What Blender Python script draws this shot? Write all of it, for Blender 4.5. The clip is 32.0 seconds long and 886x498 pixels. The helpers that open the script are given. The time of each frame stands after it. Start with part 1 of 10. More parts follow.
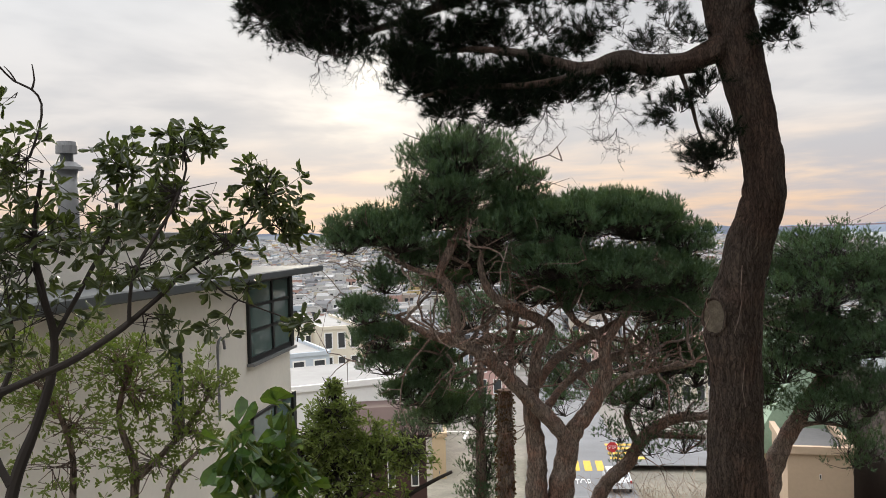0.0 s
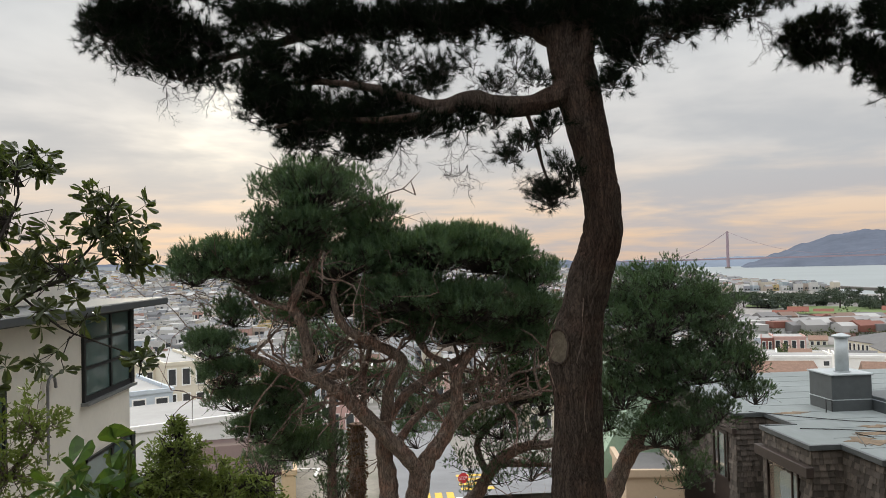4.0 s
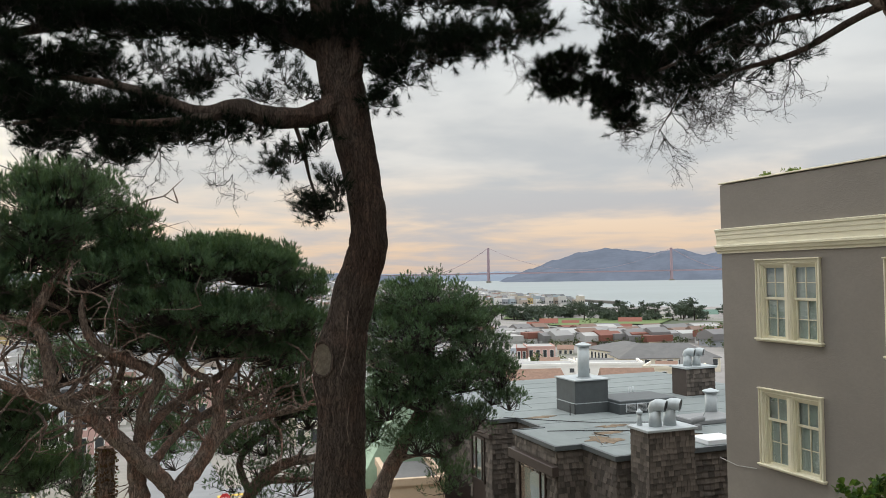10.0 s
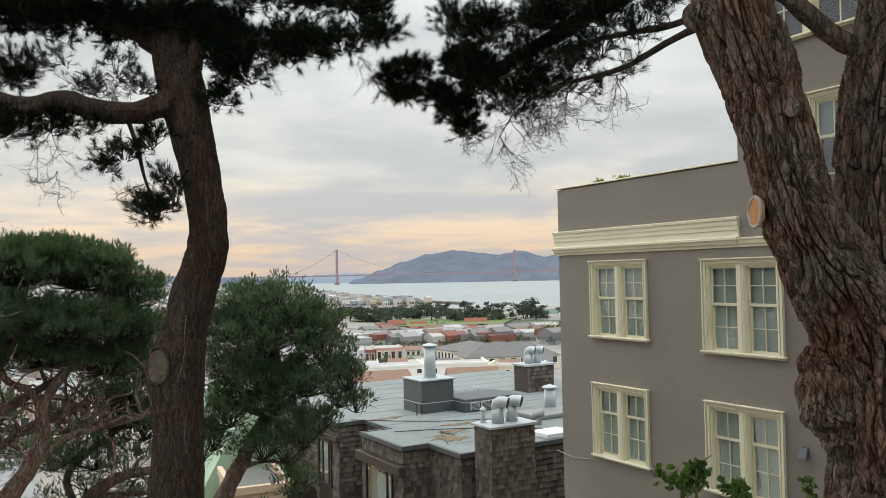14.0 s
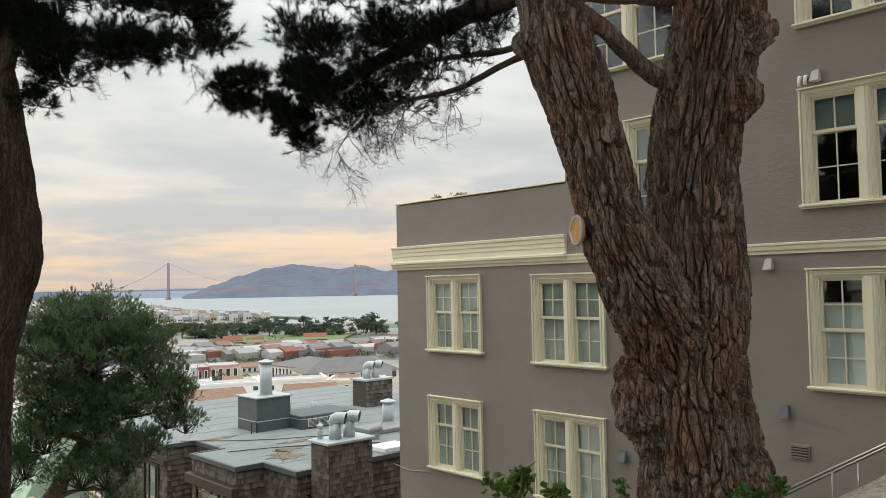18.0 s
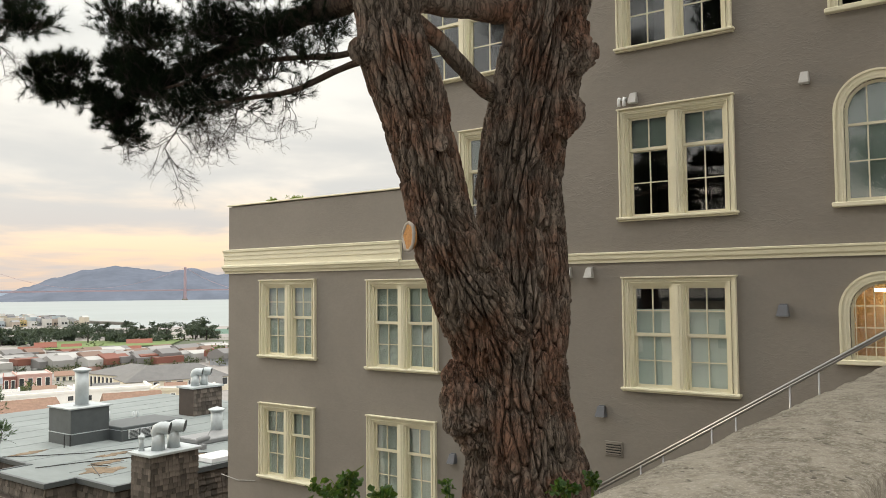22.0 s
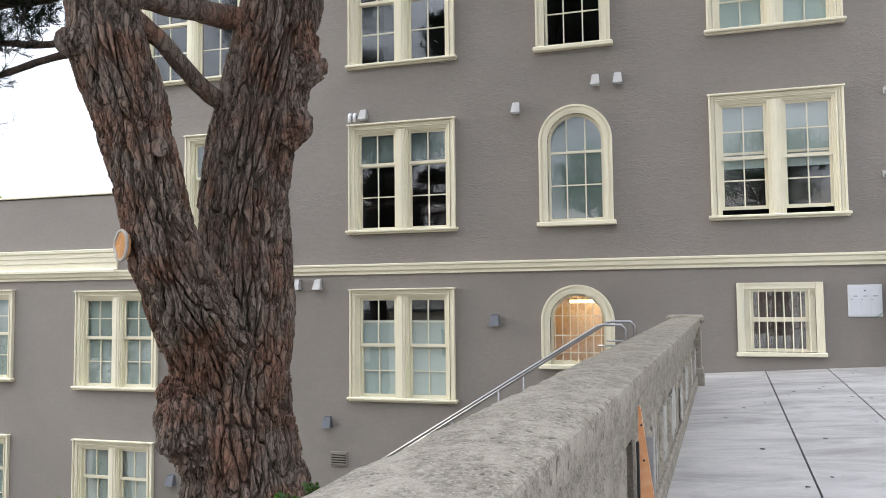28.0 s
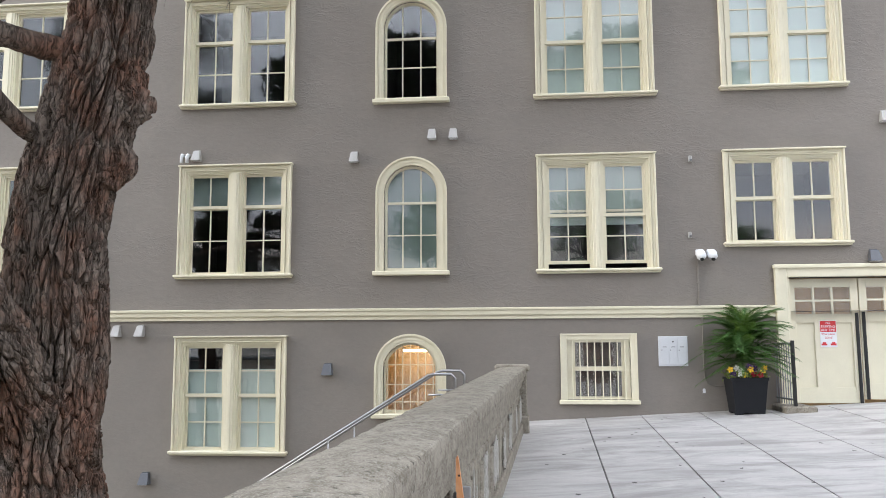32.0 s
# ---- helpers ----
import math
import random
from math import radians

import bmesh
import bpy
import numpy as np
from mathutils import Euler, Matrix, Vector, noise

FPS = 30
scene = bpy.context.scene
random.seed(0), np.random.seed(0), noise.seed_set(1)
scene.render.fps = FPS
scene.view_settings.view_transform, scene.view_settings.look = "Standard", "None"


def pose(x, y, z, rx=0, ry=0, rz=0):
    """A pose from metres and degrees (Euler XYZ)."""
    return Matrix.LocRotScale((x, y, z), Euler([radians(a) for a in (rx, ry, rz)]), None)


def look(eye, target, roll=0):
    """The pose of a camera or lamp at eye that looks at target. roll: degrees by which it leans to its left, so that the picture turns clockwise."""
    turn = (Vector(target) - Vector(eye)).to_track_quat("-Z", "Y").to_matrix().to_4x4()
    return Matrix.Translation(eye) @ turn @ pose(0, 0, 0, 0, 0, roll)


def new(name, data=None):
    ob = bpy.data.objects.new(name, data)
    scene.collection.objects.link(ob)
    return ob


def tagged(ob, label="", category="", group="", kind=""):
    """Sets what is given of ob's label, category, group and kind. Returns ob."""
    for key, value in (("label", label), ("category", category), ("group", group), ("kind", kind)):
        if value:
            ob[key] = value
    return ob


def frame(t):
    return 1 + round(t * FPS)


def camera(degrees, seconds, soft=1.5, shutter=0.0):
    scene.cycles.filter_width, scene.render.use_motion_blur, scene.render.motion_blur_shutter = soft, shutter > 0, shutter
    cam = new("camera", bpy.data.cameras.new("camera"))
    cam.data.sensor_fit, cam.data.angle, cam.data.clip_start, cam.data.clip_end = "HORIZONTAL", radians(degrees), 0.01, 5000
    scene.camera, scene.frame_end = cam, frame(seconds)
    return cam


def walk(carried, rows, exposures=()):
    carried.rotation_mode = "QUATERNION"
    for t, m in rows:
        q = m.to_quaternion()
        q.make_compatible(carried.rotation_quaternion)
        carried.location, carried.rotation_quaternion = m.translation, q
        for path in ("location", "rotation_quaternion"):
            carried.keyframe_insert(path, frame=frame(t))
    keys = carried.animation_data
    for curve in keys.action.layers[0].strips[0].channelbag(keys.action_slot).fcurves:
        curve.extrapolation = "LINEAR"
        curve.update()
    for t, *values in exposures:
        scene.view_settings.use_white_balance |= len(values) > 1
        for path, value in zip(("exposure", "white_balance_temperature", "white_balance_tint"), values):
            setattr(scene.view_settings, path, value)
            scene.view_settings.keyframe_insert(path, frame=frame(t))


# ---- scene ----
cam = camera(58.02, 32.0, soft=0.9)
PATH = [
    (0.0, (-0.000, -0.000, 1.600, 89.278, 1.771, 6.643)),
    (0.5, (0.001, -0.006, 1.600, 89.646, 1.771, 5.351)),
    (1.0, (0.001, -0.013, 1.599, 90.038, 1.733, 4.064)),
    (1.5, (0.002, -0.019, 1.599, 90.417, 1.724, 2.812)),
    (2.0, (0.003, -0.026, 1.599, 90.729, 1.661, 1.526)),
    (2.5, (0.004, -0.032, 1.598, 90.982, 1.648, 0.235)),
    (3.0, (0.006, -0.039, 1.598, 91.168, 1.549, -1.099)),
    (3.5, (0.007, -0.045, 1.598, 91.288, 1.465, -2.455)),
    (5.5, (0.015, -0.070, 1.597, 91.360, 1.005, -7.721)),
    (6.0, (0.018, -0.075, 1.597, 91.343, 0.885, -8.944)),
    (6.5, (0.022, -0.081, 1.596, 91.363, 0.788, -10.180)),
    (7.0, (0.025, -0.087, 1.596, 91.434, 0.748, -11.465)),
    (7.5, (0.029, -0.093, 1.596, 91.546, 0.729, -12.833)),
    (8.0, (0.034, -0.099, 1.596, 91.671, 0.759, -14.278)),
    (8.5, (0.038, -0.104, 1.596, 91.806, 0.732, -15.800)),
    (9.0, (0.043, -0.110, 1.596, 91.907, 0.771, -17.323)),
    (9.5, (0.048, -0.116, 1.596, 91.957, 0.812, -18.796)),
    (10.0, (0.053, -0.122, 1.596, 91.951, 0.839, -20.183)),
    (10.5, (0.058, -0.129, 1.596, 91.907, 0.897, -21.506)),
    (11.0, (0.062, -0.135, 1.596, 91.852, 0.984, -22.829)),
    (11.5, (0.067, -0.142, 1.596, 91.831, 1.066, -24.075)),
    (12.0, (0.071, -0.150, 1.596, 91.801, 1.046, -25.437)),
    (12.5, (0.075, -0.157, 1.596, 91.813, 1.073, -26.819)),
    (13.0, (0.078, -0.165, 1.596, 91.834, 1.129, -28.207)),
    (13.5, (0.081, -0.174, 1.597, 91.865, 1.140, -29.597)),
    (14.0, (0.084, -0.183, 1.597, 91.902, 1.112, -31.001)),
    (14.5, (0.086, -0.192, 1.597, 91.939, 1.070, -32.398)),
    (16.5, (0.093, -0.230, 1.596, 92.347, 1.103, -38.029)),
    (17.0, (0.095, -0.240, 1.596, 92.503, 1.105, -39.474)),
    (17.5, (0.096, -0.249, 1.596, 92.627, 1.103, -40.932)),
    (18.0, (0.098, -0.258, 1.596, 92.731, 1.034, -42.396)),
    (18.5, (0.099, -0.267, 1.595, 92.802, 0.977, -43.868)),
    (19.0, (0.100, -0.276, 1.594, 92.840, 0.896, -45.329)),
    (19.5, (0.102, -0.284, 1.594, 92.875, 0.831, -46.761)),
    (20.0, (0.103, -0.291, 1.593, 92.877, 0.741, -48.191)),
    (20.5, (0.105, -0.298, 1.592, 92.903, 0.653, -49.629)),
    (21.0, (0.107, -0.305, 1.591, 92.933, 0.546, -51.080)),
    (21.5, (0.108, -0.312, 1.590, 92.951, 0.531, -52.540)),
    (22.0, (0.110, -0.319, 1.589, 92.957, 0.511, -54.018)),
    (22.5, (0.112, -0.326, 1.589, 92.910, 0.500, -55.506)),
    (23.0, (0.113, -0.332, 1.588, 92.810, 0.441, -57.003)),
    (23.5, (0.115, -0.339, 1.588, 92.680, 0.399, -58.502)),
    (24.0, (0.116, -0.346, 1.587, 92.530, 0.387, -60.005)),
    (24.5, (0.117, -0.354, 1.587, 92.371, 0.404, -61.540)),
    (25.0, (0.118, -0.361, 1.587, 92.244, 0.425, -63.128)),
    (25.5, (0.118, -0.370, 1.588, 92.179, 0.488, -64.758)),
    (27.5, (0.117, -0.408, 1.593, 93.073, 0.591, -71.353)),
    (28.0, (0.116, -0.419, 1.595, 93.602, 0.586, -72.962)),
    (28.5, (0.115, -0.430, 1.597, 94.188, 0.563, -74.546)),
    (29.0, (0.114, -0.441, 1.599, 94.759, 0.487, -76.082)),
    (29.5, (0.112, -0.453, 1.602, 95.308, 0.440, -77.546)),
    (30.0, (0.111, -0.465, 1.605, 95.782, 0.375, -78.968)),
    (30.5, (0.109, -0.477, 1.607, 96.182, 0.362, -80.354)),
    (31.0, (0.108, -0.489, 1.610, 96.493, 0.287, -81.747)),
    (31.5, (0.106, -0.502, 1.613, 96.744, 0.282, -83.111)),
    (32.0, (0.104, -0.514, 1.616, 96.905, 0.240, -84.462)),
]
EXPOSURES = [(0.0, 0.20, 6550, 9), (2.5, 0.08, 6600, 8), (6.0, -0.02, 6480, 6), (10.0, 0.10, 6500, 5), (13.0, 0.19, 6520, 3), (20.0, 0.32, 6800, 4), (25.0, 0.90, 7350, 8), (28.0, 1.12, 5960, 9), (32.0, 1.12, 5960, 9)]
walk(cam, [(t, pose(*p)) for t, p in PATH], EXPOSURES)

# ---- sky and sun ----
SUN_YAW, SUN_EL = 11.5, 12.0
sun_way = Vector((-math.sin(radians(SUN_YAW)) * math.cos(radians(SUN_EL)), math.cos(radians(SUN_YAW)) * math.cos(radians(SUN_EL)), math.sin(radians(SUN_EL))))


def nd(tree, kind, x=0, y=0, **props):
    node = tree.nodes.new(kind)
    node.location = (x, y)
    for key, value in props.items():
        if key in node.inputs:
            node.inputs[key].default_value = value
    return node


def math_node(tree, op, a, b=None, c=None, clamp=False):
    node = tree.nodes.new("ShaderNodeMath")
    node.operation, node.use_clamp = op, clamp
    for i, v in enumerate((a, b, c)):
        if v is None:
            continue
        if isinstance(v, (int, float)):
            node.inputs[i].default_value = v
        else:
            tree.links.new(v, node.inputs[i])
    return node.outputs[0]


def ramp(tree, fac, stops, interp="LINEAR"):
    node = tree.nodes.new("ShaderNodeValToRGB")
    node.color_ramp.interpolation = interp
    el = node.color_ramp.elements
    while len(el) < len(stops):
        el.new(0.5)
    for e, (p, c) in zip(el, stops):
        e.position = p
        e.color = (*c, 1) if len(c) == 3 else c
    tree.links.new(fac, node.inputs[0])
    return node.outputs[0]


def mix_rgb(tree, fac, a, b, blend="MIX"):
    node = tree.nodes.new("ShaderNodeMix")
    node.data_type, node.blend_type = "RGBA", blend
    for sock, v in ((node.inputs[0], fac), (node.inputs[6], a), (node.inputs[7], b)):
        if isinstance(v, (int, float)):
            sock.default_value = v
        elif isinstance(v, tuple):
            sock.default_value = (*v, 1) if len(v) == 3 else v
        else:
            tree.links.new(v, sock)
    return node.outputs[2]


world = bpy.data.worlds.new("overcast_evening")
scene.world = world
world.use_nodes = True
wt = world.node_tree
wt.nodes.clear()
coord = wt.nodes.new("ShaderNodeTexCoord").outputs["Generated"]
sep = wt.nodes.new("ShaderNodeSeparateXYZ")
wt.links.new(coord, sep.inputs[0])
zc = sep.outputs[2]
# layered stratus: a flat layer seen in perspective, long streaks near the horizon
zden = math_node(wt, "ADD", math_node(wt, "MAXIMUM", zc, 0.0), 0.09)
plane = wt.nodes.new("ShaderNodeCombineXYZ")
wt.links.new(math_node(wt, "DIVIDE", sep.outputs[0], zden), plane.inputs[0])
wt.links.new(math_node(wt, "DIVIDE", sep.outputs[1], zden), plane.inputs[1])
cloud = nd(wt, "ShaderNodeTexNoise", Scale=0.62, Detail=5.0, Roughness=0.52, Distortion=0.5)
wt.links.new(plane.outputs[0], cloud.inputs["Vector"])
cloud2 = nd(wt, "ShaderNodeTexNoise", Scale=2.1, Detail=4.0, Roughness=0.5, Distortion=0.3)
wt.links.new(plane.outputs[0], cloud2.inputs["Vector"])
amount = math_node(wt, "ADD", math_node(wt, "MULTIPLY", cloud.outputs[0], 0.75), math_node(wt, "MULTIPLY", cloud2.outputs[0], 0.25))
# colour by height: peach band over the horizon, grey-lavender above, bright overcast zenith
clear = ramp(wt, zc, [(0.0, (0.64, 0.49, 0.42)), (0.03, (0.80, 0.58, 0.43)), (0.075, (0.88, 0.69, 0.55)), (0.14, (0.77, 0.73, 0.715)), (0.30, (0.765, 0.775, 0.80)), (0.55, (1.6, 1.6, 1.63)), (1.0, (2.75, 2.75, 2.84))])
cloudy = ramp(wt, zc, [(0.0, (0.50, 0.45, 0.47)), (0.05, (0.53, 0.49, 0.51)), (0.12, (0.55, 0.55, 0.58)), (0.30, (0.56, 0.57, 0.60)), (0.55, (1.4, 1.4, 1.46)), (1.0, (2.55, 2.55, 2.64))])
cover = ramp(wt, amount, [(0.36, (0, 0, 0)), (0.60, (1, 1, 1))], "EASE")
sky_col = mix_rgb(wt, cover, clear, cloudy)
# glow of the low sun behind thin cloud
dotn = wt.nodes.new("ShaderNodeVectorMath")
dotn.operation = "DOT_PRODUCT"
wt.links.new(coord, dotn.inputs[0])
dotn.inputs[1].default_value = sun_way
ahead = math_node(wt, "MAXIMUM", dotn.outputs["Value"], 0.0)
glow_wide = math_node(wt, "POWER", ahead, 90.0)
glow_core = math_node(wt, "POWER", ahead, 1500.0)
thin = math_node(wt, "SUBTRACT", 1.25, cover)
# a long rent in the cloud below the sun
sidew = wt.nodes.new("ShaderNodeVectorMath")
sidew.operation = "DOT_PRODUCT"
wt.links.new(coord, sidew.inputs[0])
sidew.inputs[1].default_value = (math.cos(radians(SUN_YAW)), math.sin(radians(SUN_YAW)), 0)
su = math_node(wt, "DIVIDE", math_node(wt, "SUBTRACT", sidew.outputs["Value"], -0.012), 0.064)
sv = math_node(wt, "DIVIDE", math_node(wt, "ADD", math_node(wt, "SUBTRACT", zc, 0.140), math_node(wt, "MULTIPLY", sidew.outputs["Value"], 0.16)), 0.030)
rent = math_node(wt, "POWER", 2.718, math_node(wt, "MULTIPLY", math_node(wt, "ADD", math_node(wt, "MULTIPLY", su, su), math_node(wt, "MULTIPLY", sv, sv)), -1.0))
rent = math_node(wt, "MULTIPLY", rent, math_node(wt, "POWER", ahead, 8.0))
sky_col = mix_rgb(wt, math_node(wt, "MULTIPLY", glow_wide, math_node(wt, "MULTIPLY", thin, 0.07)), sky_col, (1.0, 0.86, 0.62), "ADD")
sky_col = mix_rgb(wt, math_node(wt, "MULTIPLY", rent, math_node(wt, "MULTIPLY", thin, 0.38)), sky_col, (1.0, 0.86, 0.58), "ADD")
sky_col = mix_rgb(wt, math_node(wt, "MULTIPLY", glow_core, math_node(wt, "MULTIPLY", thin, 0.9)), sky_col, (1.0, 0.95, 0.8), "ADD")
# the ground half, seen only in bounces
below = math_node(wt, "LESS_THAN", zc, -0.01)
sky_col = mix_rgb(wt, below, sky_col, (0.10, 0.10, 0.105))
nish = wt.nodes.new("ShaderNodeTexSky")
nish.sky_type, nish.sun_disc = "NISHITA", False
nish.sun_elevation, nish.sun_rotation = radians(SUN_EL), radians(-SUN_YAW)
bg_cloud = nd(wt, "ShaderNodeBackground", Strength=1.0)
bg_sky = nd(wt, "ShaderNodeBackground", Strength=0.05)
wt.links.new(sky_col, bg_cloud.inputs[0])
wt.links.new(nish.outputs[0], bg_sky.inputs[0])
both = wt.nodes.new("ShaderNodeMixShader")
both.inputs[0].default_value = 0.93
wt.links.new(bg_sky.outputs[0], both.inputs[1])
wt.links.new(bg_cloud.outputs[0], both.inputs[2])
wout = wt.nodes.new("ShaderNodeOutputWorld")
wt.links.new(both.outputs[0], wout.inputs[0])

sun_data = bpy.data.lights.new("sun", "SUN")
sun_data.energy, sun_data.angle, sun_data.color = 0.9, radians(12), (1.0, 0.88, 0.72)
sun = new("sun", sun_data)
sun.matrix_world = look(sun_way * 200, (0, 0, 0))

# ---- mesh helpers ----
class MB:
    """Collects faces for one mesh."""

    def __init__(self):
        self.v, self.f = [], []

    def quad(self, *pts):
        n = len(self.v)
        self.v += [tuple(p) for p in pts]
        self.f.append(tuple(range(n, n + len(pts))))
        return self

    def box(self, x0, x1, y0, y1, z0, z1, c=0.0):
        x0, x1, y0, y1, z0, z1 = min(x0, x1), max(x0, x1), min(y0, y1), max(y0, y1), min(z0, z1), max(z0, z1)
        n = len(self.v)
        if c <= 0:
            self.v += [(x, y, z) for z in (z0, z1) for y in (y0, y1) for x in (x0, x1)]
            self.f += [tuple(n + i for i in q) for q in ((0, 2, 3, 1), (4, 5, 7, 6), (0, 1, 5, 4), (2, 6, 7, 3), (0, 4, 6, 2), (1, 3, 7, 5))]
            return self
        rings = []
        for z, i in ((z0, c), (z0 + c, 0), (z1 - c, 0), (z1, c)):
            a, b = x0 + i, x1 - i
            d, e = y0 + i, y1 - i
            k = c * 0.9 if not i else c * 0.5
            ring = [(a + k, d, z), (b - k, d, z), (b, d + k, z), (b, e - k, z), (b - k, e, z), (a + k, e, z), (a, e - k, z), (a, d + k, z)]
            rings.append([len(self.v) + j for j in range(8)])
            self.v += ring
        self.f.append(tuple(reversed(rings[0])))
        self.f.append(tuple(rings[-1]))
        for r, s in zip(rings, rings[1:]):
            self.f += [(r[j], r[(j + 1) % 8], s[(j + 1) % 8], s[j]) for j in range(8)]
        return self

    def tube(self, pts, radii, sides=8, caps=True, bump=None):
        pts = [Vector(p) for p in pts]
        if isinstance(radii, (int, float)):
            radii = [radii] * len(pts)
        n0 = len(self.v)
        ref = None
        for i, p in enumerate(pts):
            d = (pts[min(i + 1, len(pts) - 1)] - pts[max(i - 1, 0)]).normalized()
            if ref is None:
                ref = d.orthogonal().normalized()
            ref = (ref - d * ref.dot(d)).normalized()
            w = d.cross(ref)
            for j in range(sides):
                a = 2 * math.pi * j / sides
                r = radii[i]
                if bump:
                    r = bump(i, j, r, p)
                self.v.append(tuple(p + (ref * math.cos(a) + w * math.sin(a)) * r))
        for i in range(len(pts) - 1):
            for j in range(sides):
                a, b = n0 + i * sides + j, n0 + i * sides + (j + 1) % sides
                self.f.append((a, b, b + sides, a + sides))
        if caps:
            self.f.append(tuple(n0 + j for j in reversed(range(sides))))
            self.f.append(tuple(n0 + (len(pts) - 1) * sides + j for j in range(sides)))
        return self

    def prism(self, outline, z0, z1):
        """outline: x, y pairs, counter-clockwise, lifted from z0 to z1."""
        n, k = len(self.v), len(outline)
        self.v += [(x, y, z0) for x, y in outline] + [(x, y, z1) for x, y in outline]
        self.f.append(tuple(n + i for i in reversed(range(k))))
        self.f.append(tuple(n + k + i for i in range(k)))
        self.f += [(n + i, n + (i + 1) % k, n + k + (i + 1) % k, n + k + i) for i in range(k)]
        return self

    def sweep(self, profile, a, b, out, up=(0, 0, 1)):
        """A profile of (out, up) pairs drawn from a to b, closed at both ends."""
        n, k = len(self.v), len(profile)
        o, u = Vector(out), Vector(up)
        for p in (Vector(a), Vector(b)):
            self.v += [tuple(p + o * s + u * t) for s, t in profile]
        self.f += [(n + i, n + (i + 1) % k, n + k + (i + 1) % k, n + k + i) for i in range(k)]
        self.f.append(tuple(n + i for i in reversed(range(k))))
        self.f.append(tuple(n + k + i for i in range(k)))
        return self

    def mesh(self, name, smooth=False):
        me = bpy.data.meshes.new(name)
        me.from_pydata(self.v, [], self.f)
        bm = bmesh.new()
        bm.from_mesh(me)
        bmesh.ops.recalc_face_normals(bm, faces=bm.faces)
        bm.to_mesh(me)
        bm.free()
        if smooth:
            me.polygons.foreach_set("use_smooth", [True] * len(me.polygons))
        return me


def tri_mesh(name, verts):
    """A mesh of loose triangles from an array of n x 3 corner points."""
    me = bpy.data.meshes.new(name)
    n = len(verts)
    me.vertices.add(n)
    me.vertices.foreach_set("co", np.ascontiguousarray(verts, dtype=np.float32).ravel())
    me.loops.add(n)
    me.loops.foreach_set("vertex_index", np.arange(n, dtype=np.int32))
    me.polygons.add(n // 3)
    me.polygons.foreach_set("loop_start", np.arange(0, n, 3, dtype=np.int32))
    me.update(calc_edges=True)
    return me


PLACE = {}


def thing(name, at=(0, 0, 0), label="", category="", group="", kind=""):
    ob = new(name)
    ob.location = at
    ob.empty_display_size = 0.1
    PLACE[ob.name] = Vector(at)
    return tagged(ob, label, category, group, kind)


def part(name, mb, material, parent, label="", smooth=False):
    """Links a mesh, given in the place's own metres, as one part of a thing or of a part."""
    me = mb.mesh(name, smooth) if isinstance(mb, MB) else mb
    if not me.materials:
        me.materials.append(material)
    ob = new(name, me)
    ob.parent = parent
    if parent.name in PLACE:
        ob.matrix_parent_inverse = Matrix.Translation(-PLACE[parent.name])
    return tagged(ob, label)


def solid(name, mb, material, label="", category="", group="", kind="", smooth=False):
    me = mb.mesh(name, smooth) if isinstance(mb, MB) else mb
    me.materials.append(material)
    return tagged(new(name, me), label, category, group, kind)


